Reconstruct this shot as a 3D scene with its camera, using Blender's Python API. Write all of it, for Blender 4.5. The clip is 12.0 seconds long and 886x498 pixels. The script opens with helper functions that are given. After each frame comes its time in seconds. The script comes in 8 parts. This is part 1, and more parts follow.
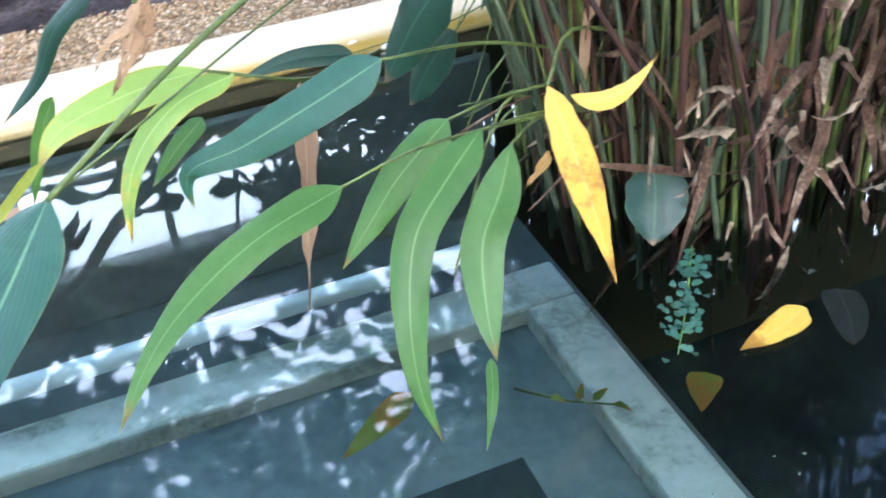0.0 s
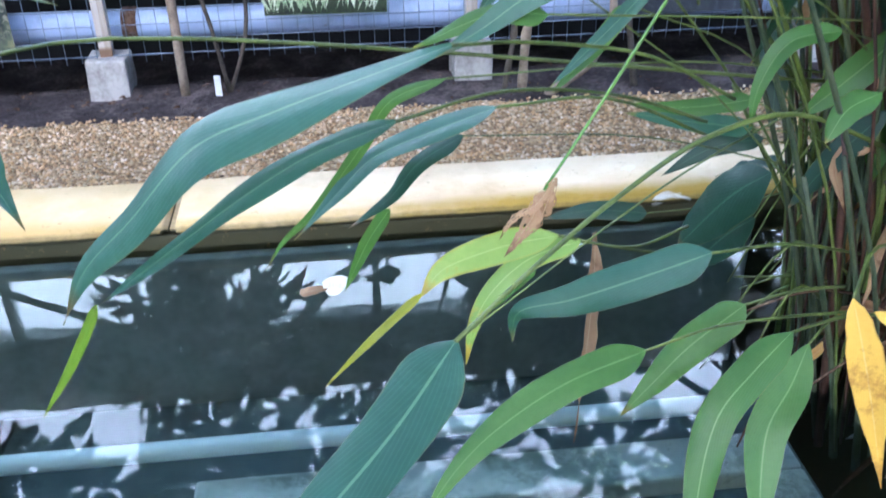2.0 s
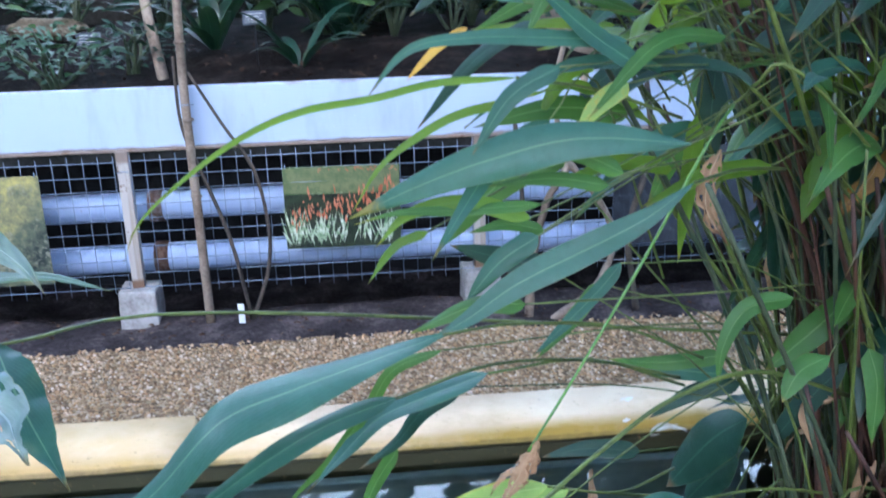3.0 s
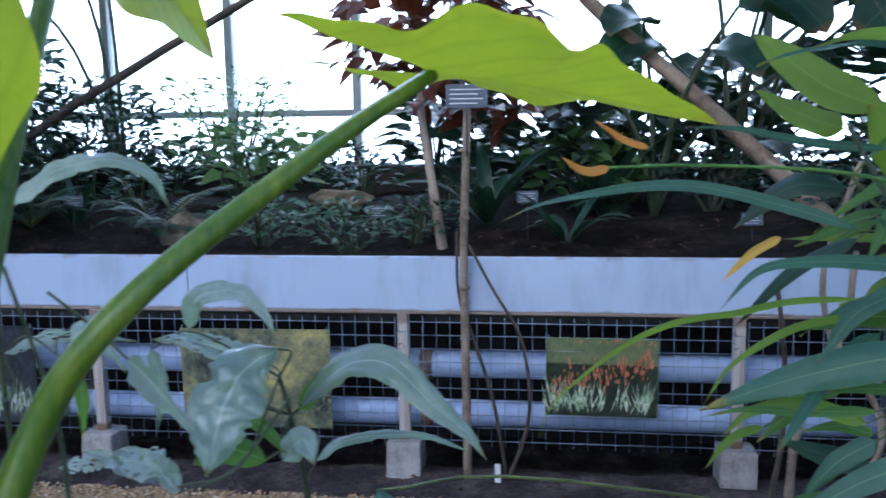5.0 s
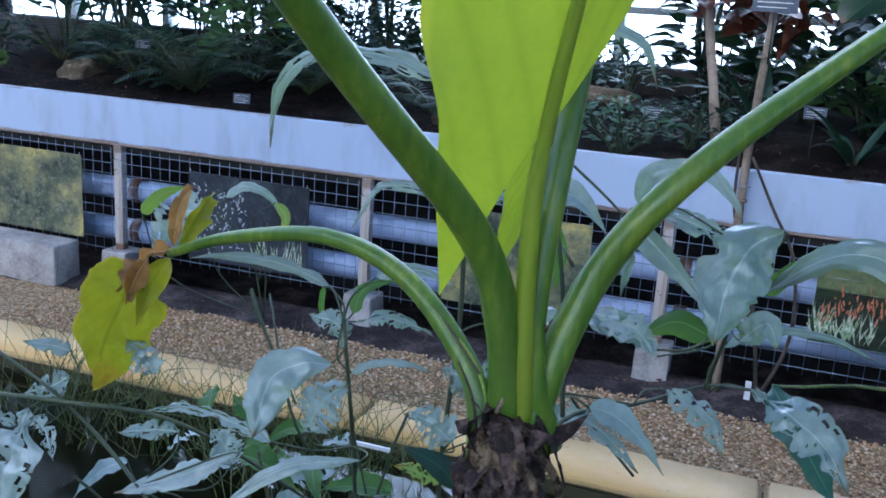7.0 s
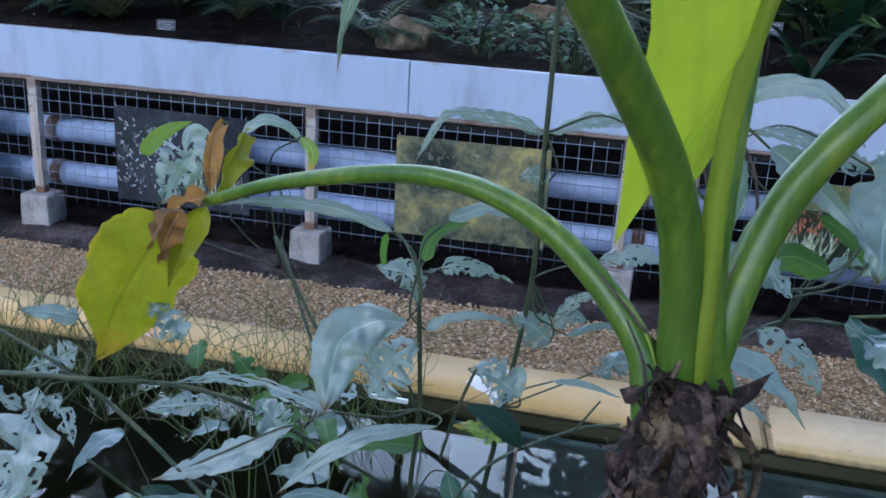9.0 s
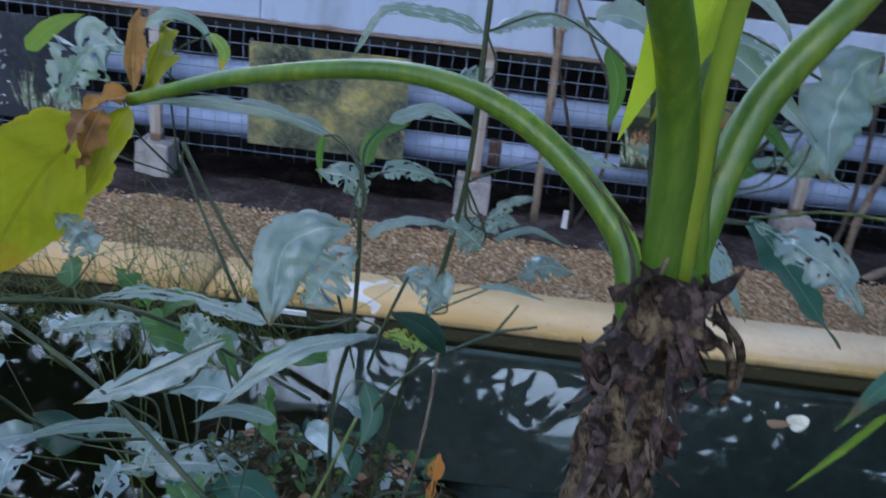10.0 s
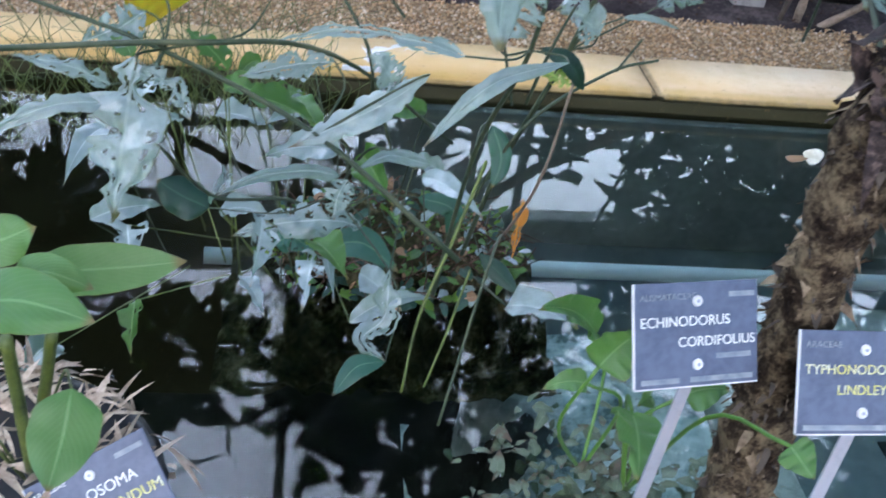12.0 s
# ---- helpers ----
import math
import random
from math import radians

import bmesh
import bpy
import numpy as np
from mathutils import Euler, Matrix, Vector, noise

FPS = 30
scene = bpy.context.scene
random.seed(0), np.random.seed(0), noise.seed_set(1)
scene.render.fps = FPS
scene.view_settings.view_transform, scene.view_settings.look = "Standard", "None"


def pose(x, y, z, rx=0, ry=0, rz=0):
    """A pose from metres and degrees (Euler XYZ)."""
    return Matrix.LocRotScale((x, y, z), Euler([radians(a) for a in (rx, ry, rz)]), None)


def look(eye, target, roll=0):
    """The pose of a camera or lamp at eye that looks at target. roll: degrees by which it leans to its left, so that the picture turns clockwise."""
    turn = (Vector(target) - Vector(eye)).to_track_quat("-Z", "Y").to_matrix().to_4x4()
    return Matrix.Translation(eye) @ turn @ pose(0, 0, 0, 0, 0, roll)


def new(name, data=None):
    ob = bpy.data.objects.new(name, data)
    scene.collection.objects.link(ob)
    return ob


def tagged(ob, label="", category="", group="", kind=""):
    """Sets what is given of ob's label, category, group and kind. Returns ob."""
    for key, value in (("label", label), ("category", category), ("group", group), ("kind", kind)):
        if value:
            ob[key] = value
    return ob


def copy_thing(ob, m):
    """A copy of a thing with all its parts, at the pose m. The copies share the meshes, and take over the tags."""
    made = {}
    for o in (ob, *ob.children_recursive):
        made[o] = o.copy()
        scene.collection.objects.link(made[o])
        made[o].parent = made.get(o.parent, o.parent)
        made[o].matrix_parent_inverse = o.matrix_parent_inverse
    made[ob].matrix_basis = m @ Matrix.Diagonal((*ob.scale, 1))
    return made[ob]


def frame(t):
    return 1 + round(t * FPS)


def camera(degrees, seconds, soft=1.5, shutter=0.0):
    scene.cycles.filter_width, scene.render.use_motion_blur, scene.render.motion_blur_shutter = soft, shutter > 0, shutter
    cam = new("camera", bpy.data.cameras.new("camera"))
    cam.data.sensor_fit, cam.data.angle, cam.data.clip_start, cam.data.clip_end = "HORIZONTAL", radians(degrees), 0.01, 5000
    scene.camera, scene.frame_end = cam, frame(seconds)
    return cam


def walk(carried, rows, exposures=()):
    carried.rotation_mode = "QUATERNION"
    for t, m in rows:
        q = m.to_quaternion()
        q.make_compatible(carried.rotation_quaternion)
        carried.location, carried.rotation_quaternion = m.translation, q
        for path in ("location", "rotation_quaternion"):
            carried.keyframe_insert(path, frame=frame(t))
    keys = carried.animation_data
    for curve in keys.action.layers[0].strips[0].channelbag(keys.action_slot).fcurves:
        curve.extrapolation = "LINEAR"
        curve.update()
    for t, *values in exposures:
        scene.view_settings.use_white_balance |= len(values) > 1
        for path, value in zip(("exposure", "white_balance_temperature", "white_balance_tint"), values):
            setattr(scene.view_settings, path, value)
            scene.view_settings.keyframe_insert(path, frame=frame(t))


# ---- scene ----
cam = camera(50.42, 12.0, soft=1.7, shutter=0.3)
PATH = [
    (0, (0.9549, -3.1754, 1.0488), (1.4629, -1.6550, -0.1471), -5.45),
    (0.5, (0.9161, -3.1721, 1.0786), (1.2624, -1.6477, -0.1690), -2.67),
    (1, (0.8290, -3.1756, 1.1023), (0.9937, -1.6032, -0.1226), -1.49),
    (1.3, (0.7933, -3.1804, 1.1441), (0.9346, -1.5542, -0.0116), -1.22),
    (1.5, (0.7773, -3.1841, 1.1703), (0.9203, -1.5245, 0.0634), -1.23),
    (2, (0.7818, -3.2109, 1.1986), (0.9745, -1.5049, 0.1729), -0.60),
    (2.5, (0.7989, -3.2573, 1.2641), (1.0072, -1.4465, 0.4410), -1.42),
    (4.5, (0.7342, -3.4474, 1.3890), (0.5929, -1.4827, 1.0425), -0.06),
    (5, (0.6359, -3.4810, 1.4044), (0.3670, -1.5215, 1.1077), -0.89),
    (5.5, (0.5304, -3.5223, 1.3970), (0.1284, -1.5937, 1.0522), -0.92),
    (6, (0.4243, -3.5513, 1.3815), (-0.0831, -1.6698, 0.9315), 1.02),
    (6.5, (0.3539, -3.5630, 1.3649), (-0.2275, -1.7193, 0.8522), 3.10),
    (7, (0.3171, -3.5822, 1.3706), (-0.3059, -1.7515, 0.8606), 3.78),
    (9, (0.0878, -3.5026, 1.3321), (-0.3215, -1.6542, 0.6873), 3.39),
    (9.5, (0.0304, -3.4787, 1.3261), (-0.2680, -1.6203, 0.6498), 4.74),
    (10, (-0.0336, -3.4965, 1.3025), (-0.0619, -1.6573, 0.5173), 6.67),
    (10.3, (-0.0907, -3.5315, 1.2987), (0.0418, -1.7235, 0.4539), 4.99),
    (10.5, (-0.1349, -3.5547, 1.2900), (0.0700, -1.7724, 0.4060), 4.86),
    (11, (-0.2105, -3.5922, 1.2733), (0.0446, -1.8545, 0.3165), 7.84),
    (11.5, (-0.2701, -3.5811, 1.2606), (-0.0630, -1.8657, 0.2533), 7.01),
    (11.8, (-0.3244, -3.5494, 1.2193), (-0.0712, -1.8948, 0.1247), 7.15),
    (12, (-0.3620, -3.5328, 1.2169), (-0.1102, -1.9142, 0.0693), 7.65),
]
EXPOSURES = [(t, e, k, 15) for t, e, k in ((0.0, 3.43, 5250), (0.5, 2.88, 5200), (1.0, 3.08, 5200), (1.5, 3.38, 5050), (2.0, 2.97, 5000), (2.5, 2.64, 4830), (4.3, 2.95, 4800), (4.6, 2.68, 4830), (5.0, 1.65, 4800), (5.5, 1.45, 4850), (6.0, 1.73, 4700), (7.0, 1.68, 4700), (9.0, 1.68, 4820), (9.5, 1.6, 4800), (10.0, 1.5, 4900), (10.5, 1.52, 5000), (11.0, 1.93, 5200), (12.0, 2.26, 5280))]
walk(cam, [(t, look(eye, target, roll)) for t, eye, target, roll in PATH], EXPOSURES)

# ---- light ----
world = bpy.data.worlds.new("world")
scene.world = world
world.use_nodes = True
wn = world.node_tree
sky = wn.nodes.new("ShaderNodeTexSky")
sky.sky_type, sky.sun_disc = "NISHITA", False
sky.sun_elevation, sky.sun_rotation = radians(48), radians(200)
sky.air_density, sky.dust_density, sky.ozone_density = 1.6, 4.0, 1.5
wn.links.new(sky.outputs["Color"], wn.nodes["Background"].inputs["Color"])
wn.nodes["Background"].inputs["Strength"].default_value = 0.15
sun = new("sun", bpy.data.lights.new("sun", "SUN"))
sun.data.energy, sun.data.angle, sun.data.color = 0.6, radians(25), (1.0, 0.97, 0.93)
sun.matrix_world = look((0, 0, 0), (0.23, -0.63, -0.74))


# ---- materials ----
def node(nt, kind, **values):
    n = nt.nodes.new(kind)
    for key, value in values.items():
        n.inputs[key.replace("_", " ")].default_value = value
    return n


def shader(name):
    m = bpy.data.materials.new(name)
    m.use_nodes = True
    nt = m.node_tree
    return m, nt, nt.nodes["Principled BSDF"], nt.nodes["Material Output"]


def ramp(nt, fac, stops):
    r = nt.nodes.new("ShaderNodeValToRGB")
    e = r.color_ramp.elements
    while len(e) < len(stops):
        e.new(0.5)
    for el, (p, c) in zip(e, stops):
        el.position, el.color = p, (*c, 1)
    nt.links.new(fac, r.inputs["Fac"])
    return r.outputs["Color"]


def ramp_fac(nt, fac, lo, hi):
    n = nt.nodes.new("ShaderNodeMapRange")
    n.inputs["From Min"].default_value, n.inputs["From Max"].default_value = lo, hi
    nt.links.new(fac, n.inputs["Value"])
    return n.outputs[0]


def math_node(nt, op, a, b=None):
    n = nt.nodes.new("ShaderNodeMath")
    n.operation = op
    for i, v in enumerate((a, b)):
        if v is None:
            continue
        if isinstance(v, (int, float)):
            n.inputs[i].default_value = v
        else:
            nt.links.new(v, n.inputs[i])
    return n.outputs[0]


def mix_colour(nt, fac, a, b, blend="MIX"):
    n = nt.nodes.new("ShaderNodeMix")
    n.data_type, n.blend_type = "RGBA", blend
    for i, v in ((0, fac), (6, a), (7, b)):
        if isinstance(v, (int, float)):
            n.inputs[i].default_value = v
        elif isinstance(v, tuple):
            n.inputs[i].default_value = (*v, 1)
        else:
            nt.links.new(v, n.inputs[i])
    return n.outputs[2]


def noise_out(nt, scale, detail=5.0, rough=0.6, vector=None, distort=0.0):
    n = node(nt, "ShaderNodeTexNoise", Scale=scale, Detail=detail, Roughness=rough, Distortion=distort)
    if vector is not None:
        nt.links.new(vector, n.inputs["Vector"])
    return n.outputs["Fac"]


def coords(nt):
    return nt.nodes.new("ShaderNodeTexCoord").outputs["Object"]


def bump(nt, height, bsdf, strength=0.3, distance=0.01):
    b = node(nt, "ShaderNodeBump", Strength=strength, Distance=distance)
    nt.links.new(height, b.inputs["Height"])
    nt.links.new(b.outputs["Normal"], bsdf.inputs["Normal"])


def rough_mat(name, stops, scale, fine, roughness=0.8, relief=0.4, depth=0.01, metallic=0.0, vary=0.12):
    """Two scales of noise: patches over grain."""
    m, nt, b, _ = shader(name)
    c = coords(nt)
    patch, grain = noise_out(nt, scale, vector=c), noise_out(nt, fine, 6.0, 0.7, vector=c)
    both = math_node(nt, "ADD", math_node(nt, "MULTIPLY", patch, 1.25), math_node(nt, "MULTIPLY", math_node(nt, "SUBTRACT", grain, 0.62), 0.75))
    col = ramp(nt, both, stops)
    info = nt.nodes.new("ShaderNodeObjectInfo")
    shade = math_node(nt, "ADD", math_node(nt, "MULTIPLY", info.outputs["Random"], vary * 2), 1 - vary)
    col = mix_colour(nt, 1.0, col, mix_colour(nt, shade, (0.0, 0.0, 0.0), (1.0, 1.0, 1.0)), "MULTIPLY")
    nt.links.new(col, b.inputs["Base Color"])
    b.inputs["Roughness"].default_value = roughness
    b.inputs["Metallic"].default_value = metallic
    b.inputs["Specular IOR Level"].default_value = 0.12 if roughness > 0.84 else 0.45
    bump(nt, both, b, relief, depth)
    return m


def leaf_mat(name, dark, light, rib, roughness=0.4, through_light=0.3, glow=(0.3, 0.5, 0.04), veins=8.0, vein_show=0.12, blotch=0.0, blotch_colour=(0.35, 0.22, 0.05), coat=0.0, bend=0.9, rim=(0.17, 0.16, 0.04), rim_wide=0.02, shine=0.5):
    """A leaf: UV x runs from edge to edge, y from base to tip."""
    m, nt, b, out = shader(name)
    uv = nt.nodes.new("ShaderNodeUVMap")
    sep = nt.nodes.new("ShaderNodeSeparateXYZ")
    nt.links.new(uv.outputs["UV"], sep.inputs["Vector"])
    across = math_node(nt, "ABSOLUTE", math_node(nt, "SUBTRACT", sep.outputs["X"], 0.5))
    wave = math_node(nt, "SINE", math_node(nt, "MULTIPLY", math_node(nt, "SUBTRACT", sep.outputs["Y"], math_node(nt, "MULTIPLY", across, bend)), veins * 6.283))
    info = nt.nodes.new("ShaderNodeObjectInfo")
    c = coords(nt)
    patch = noise_out(nt, 14.0, 4.0, vector=c)
    fac = math_node(nt, "ADD", math_node(nt, "MULTIPLY", patch, 0.7), math_node(nt, "MULTIPLY", info.outputs["Random"], 0.35))
    col = ramp(nt, fac, [(0.25, dark), (0.75, light)])
    ridge = math_node(nt, "POWER", math_node(nt, "ABSOLUTE", wave), 10.0)
    vein = math_node(nt, "MULTIPLY", ridge, vein_show)
    fleck = noise_out(nt, 95.0, 4.0, 0.7, c)
    col = mix_colour(nt, math_node(nt, "MULTIPLY", ramp_fac(nt, fleck, 0.45, 0.75), 0.45), col, dark)
    col = mix_colour(nt, vein, col, rib)
    ribf = math_node(nt, "LESS_THAN", across, 0.022)
    col = mix_colour(nt, math_node(nt, "MULTIPLY", ribf, 0.75), col, rib)
    aged = math_node(nt, "MULTIPLY", ramp_fac(nt, math_node(nt, "ADD", sep.outputs["Y"], math_node(nt, "MULTIPLY", info.outputs["Random"], 0.05)), 0.93, 0.995), 0.85)
    col = mix_colour(nt, aged, col, (0.16, 0.09, 0.03))
    margin = math_node(nt, "ADD", across, math_node(nt, "MULTIPLY", math_node(nt, "SUBTRACT", patch, 0.5), rim_wide * 2.5))
    col = mix_colour(nt, math_node(nt, "MULTIPLY", ramp_fac(nt, margin, 0.5 - rim_wide, 0.505), 0.7), col, rim)
    if blotch:
        spots = noise_out(nt, 9.0, 6.0, 0.75, c)
        edge = math_node(nt, "ADD", spots, math_node(nt, "MULTIPLY", math_node(nt, "POWER", sep.outputs["Y"], 4.0), 0.22))
        spotf = ramp(nt, edge, [(0.72 - 0.25 * blotch, (0, 0, 0)), (0.8 - 0.25 * blotch, (1, 1, 1))])
        n = nt.nodes.new("ShaderNodeRGBToBW")
        nt.links.new(spotf, n.inputs[0])
        col = mix_colour(nt, n.outputs[0], col, blotch_colour)
    nt.links.new(col, b.inputs["Base Color"])
    b.inputs["Roughness"].default_value = roughness
    b.inputs["Coat Weight"].default_value = coat
    b.inputs["Specular IOR Level"].default_value = shine
    height = math_node(nt, "ADD", math_node(nt, "MULTIPLY", ridge, -0.09), math_node(nt, "ADD", noise_out(nt, 45.0, 3.0, vector=c), math_node(nt, "MULTIPLY", ribf, -0.8)))
    bump(nt, height, b, 0.4, 0.003)
    tr = nt.nodes.new("ShaderNodeBsdfTranslucent")
    nt.links.new(mix_colour(nt, 1.0, mix_colour(nt, 0.6, col, glow), mix_colour(nt, math_node(nt, "MULTIPLY", vein, 0.8), (1.0, 1.0, 1.0), (0.55, 0.6, 0.4)), "MULTIPLY"), tr.inputs["Color"])
    mx = nt.nodes.new("ShaderNodeMixShader")
    mx.inputs[0].default_value = through_light
    nt.links.new(b.outputs[0], mx.inputs[1])
    nt.links.new(tr.outputs[0], mx.inputs[2])
    nt.links.new(mx.outputs[0], out.inputs["Surface"])
    return m


LEAF_BLUE = leaf_mat("leaf_blue_green", (0.016, 0.06, 0.045), (0.042, 0.116, 0.086), (0.13, 0.24, 0.12), 0.44, 0.2, (0.18, 0.38, 0.05), coat=0.05, shine=0.36, vein_show=0.1, blotch=0.06, blotch_colour=(0.2, 0.17, 0.04))
LEAF_MID = leaf_mat("leaf_mid_green", (0.026, 0.082, 0.016), (0.07, 0.156, 0.036), (0.18, 0.29, 0.09), 0.46, 0.3, (0.28, 0.5, 0.04), coat=0.03, shine=0.36, vein_show=0.1, blotch=0.1, blotch_colour=(0.22, 0.19, 0.04))
LEAF_LIGHT = leaf_mat("leaf_soft_green", (0.05, 0.12, 0.03), (0.11, 0.2, 0.06), (0.2, 0.3, 0.1), 0.4, 0.28, (0.22, 0.36, 0.1))
# taken close to black, so it also carries shade of bed and clump
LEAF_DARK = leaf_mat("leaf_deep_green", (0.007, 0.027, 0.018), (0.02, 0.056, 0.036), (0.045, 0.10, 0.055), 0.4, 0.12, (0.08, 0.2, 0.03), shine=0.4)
# crown leaves near black: their backlit silhouette is put into the colour
LEAF_SILHOUETTE = leaf_mat("leaf_canopy_silhouette", (0.006, 0.018, 0.008), (0.014, 0.034, 0.014), (0.03, 0.06, 0.03), 0.5, 0.05, (0.05, 0.12, 0.02))
LEAF_BED = leaf_mat("leaf_dull_green", (0.03, 0.075, 0.045), (0.08, 0.14, 0.09), (0.12, 0.2, 0.12), 0.5, 0.2, (0.15, 0.3, 0.05))
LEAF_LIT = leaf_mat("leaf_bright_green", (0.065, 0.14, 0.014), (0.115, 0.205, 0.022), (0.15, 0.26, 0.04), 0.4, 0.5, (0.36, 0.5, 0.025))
LEAF_AROID = leaf_mat("leaf_yellow_green", (0.13, 0.22, 0.01), (0.29, 0.37, 0.02), (0.15, 0.23, 0.02), 0.42, 0.58, (0.58, 0.66, 0.015), veins=4.0, bend=0.7, vein_show=0.26, rim=(0.42, 0.4, 0.03), rim_wide=0.015)
LEAF_PALE = leaf_mat("leaf_pale_yellow_green", (0.15, 0.27, 0.045), (0.29, 0.40, 0.085), (0.42, 0.5, 0.16), 0.45, 0.3, (0.5, 0.6, 0.08), blotch=0.45, blotch_colour=(0.42, 0.29, 0.03), rim=(0.40, 0.30, 0.03), rim_wide=0.09)
LEAF_YELLOW = leaf_mat("leaf_ripe_yellow", (0.56, 0.32, 0.03), (0.72, 0.47, 0.07), (0.66, 0.5, 0.16), 0.45, 0.3, (0.8, 0.5, 0.03), blotch=0.45, blotch_colour=(0.34, 0.17, 0.025), rim=(0.30, 0.15, 0.02), rim_wide=0.05)
LEAF_DYING = leaf_mat("leaf_dying_yellow_green", (0.15, 0.19, 0.004), (0.29, 0.30, 0.006), (0.08, 0.11, 0.008), 0.4, 0.45, (0.52, 0.5, 0.006), veins=4.0, vein_show=0.12, blotch=0.3, blotch_colour=(0.30, 0.17, 0.02), rim=(0.55, 0.36, 0.02), rim_wide=0.05)
LEAF_SUNK = leaf_mat("leaf_rotting", (0.10, 0.14, 0.01), (0.2, 0.22, 0.02), (0.2, 0.2, 0.03), 0.5, 0.2, (0.4, 0.4, 0.02), blotch=0.9, blotch_colour=(0.30, 0.12, 0.01))
# base lifted to pale grey: part of the sky's sheen is painted in
LEAF_HERB = leaf_mat("leaf_pale_sheen", (0.12, 0.17, 0.16), (0.33, 0.395, 0.395), (0.38, 0.45, 0.42), 0.3, 0.22, (0.25, 0.5, 0.05), veins=7.0, coat=0.6)
LEAF_LITTER = leaf_mat("leaf_litter", (0.03, 0.05, 0.02), (0.17, 0.22, 0.15), (0.2, 0.25, 0.15), 0.5, 0.15, (0.2, 0.3, 0.05), blotch=0.6, blotch_colour=(0.06, 0.04, 0.02))
LEAF_RED = leaf_mat("leaf_red_brown", (0.05, 0.012, 0.008), (0.12, 0.035, 0.018), (0.14, 0.06, 0.03), 0.4, 0.2, (0.3, 0.07, 0.02))
LEAF_DRY = leaf_mat("leaf_dry_brown", (0.15, 0.08, 0.035), (0.42, 0.27, 0.15), (0.45, 0.33, 0.2), 0.8, 0.25, (0.6, 0.3, 0.1), veins=6.0, vein_show=0.3, blotch=0.5, blotch_colour=(0.10, 0.055, 0.03))
LEAF_WITHERED = leaf_mat("leaf_golden_brown", (0.16, 0.07, 0.012), (0.48, 0.28, 0.08), (0.55, 0.42, 0.25), 0.7, 0.3, (0.6, 0.3, 0.04), blotch=0.5, blotch_colour=(0.10, 0.045, 0.015))
LEAF_GREY = leaf_mat("leaf_skeleton_grey", (0.05, 0.05, 0.045), (0.12, 0.11, 0.1), (0.16, 0.15, 0.13), 0.8, 0.3, (0.3, 0.28, 0.24))
LEAF_ORANGE = leaf_mat("leaf_dry_orange", (0.45, 0.17, 0.02), (0.6, 0.28, 0.05), (0.6, 0.34, 0.1), 0.6, 0.35, (0.8, 0.35, 0.04))
LEAF_FRESH = leaf_mat("leaf_fresh_green", (0.06, 0.15, 0.035), (0.115, 0.225, 0.06), (0.2, 0.34, 0.12), 0.4, 0.28, (0.25, 0.46, 0.06), veins=6.0)
STEM_GREEN = rough_mat("stem_green", [(0.3, (0.06, 0.15, 0.02)), (0.7, (0.12, 0.24, 0.035))], 12, 90, 0.38, 0.15, 0.002)


def petiole_mat():
    """A fleshy stalk: fine streaks along it, yellow patches and small scars."""
    m, nt, b, _ = shader("petiole_green")
    c = coords(nt)
    mp = nt.nodes.new("ShaderNodeMapping")
    mp.inputs["Scale"].default_value = (110, 110, 7)
    nt.links.new(c, mp.inputs["Vector"])
    streak, patch = noise_out(nt, 1.0, 4.0, 0.6, mp.outputs["Vector"]), noise_out(nt, 9.0, 5.0, 0.65, c)
    col = ramp(nt, math_node(nt, "ADD", math_node(nt, "MULTIPLY", streak, 0.45), math_node(nt, "MULTIPLY", patch, 0.55)), [(0.3, (0.035, 0.085, 0.006)), (0.5, (0.085, 0.155, 0.011)), (0.68, (0.2, 0.25, 0.02))])
    scar = ramp_fac(nt, noise_out(nt, 38.0, 4.0, 0.7, c), 0.68, 0.74)
    col = mix_colour(nt, math_node(nt, "MULTIPLY", scar, 0.5), col, (0.11, 0.085, 0.02))
    nt.links.new(col, b.inputs["Base Color"])
    b.inputs["Roughness"].default_value = 0.36
    bump(nt, streak, b, 0.25, 0.002)
    return m


STEM_AROID = petiole_mat()
STEM_LIGHT = leaf_mat("petiole_yellow_green", (0.24, 0.34, 0.02), (0.32, 0.42, 0.03), (0.3, 0.4, 0.03), 0.4, 0.45, (0.62, 0.68, 0.03), vein_show=0.0, rim=(0.3, 0.39, 0.03))
MIDRIB = rough_mat("midrib_olive", [(0.3, (0.17, 0.26, 0.014)), (0.7, (0.25, 0.34, 0.022))], 9, 120, 0.4, 0.12, 0.002)
STEM_DARK = rough_mat("stem_dark", [(0.3, (0.025, 0.045, 0.02)), (0.7, (0.07, 0.085, 0.04))], 20, 150, 0.6, 0.3, 0.002)
STEM_RED = rough_mat("stem_red_brown", [(0.3, (0.02, 0.009, 0.006)), (0.7, (0.085, 0.036, 0.02))], 14, 120, 0.6, 0.3, 0.003, vary=0.35)
STEM_OLIVE = rough_mat("stem_olive", [(0.3, (0.04, 0.06, 0.012)), (0.7, (0.125, 0.16, 0.03))], 14, 120, 0.5, 0.2, 0.002, vary=0.3)
STRAW = rough_mat("dry_straw", [(0.25, (0.20, 0.14, 0.09)), (0.75, (0.62, 0.5, 0.37))], 20, 140, 0.85, 0.3, 0.003, vary=0.4)
DEAD_SHEATH = rough_mat("dead_sheath", [(0.35, (0.025, 0.014, 0.008)), (0.6, (0.085, 0.05, 0.03)), (0.85, (0.30, 0.22, 0.15))], 16, 140, 0.85, 0.3, 0.003, vary=0.4)
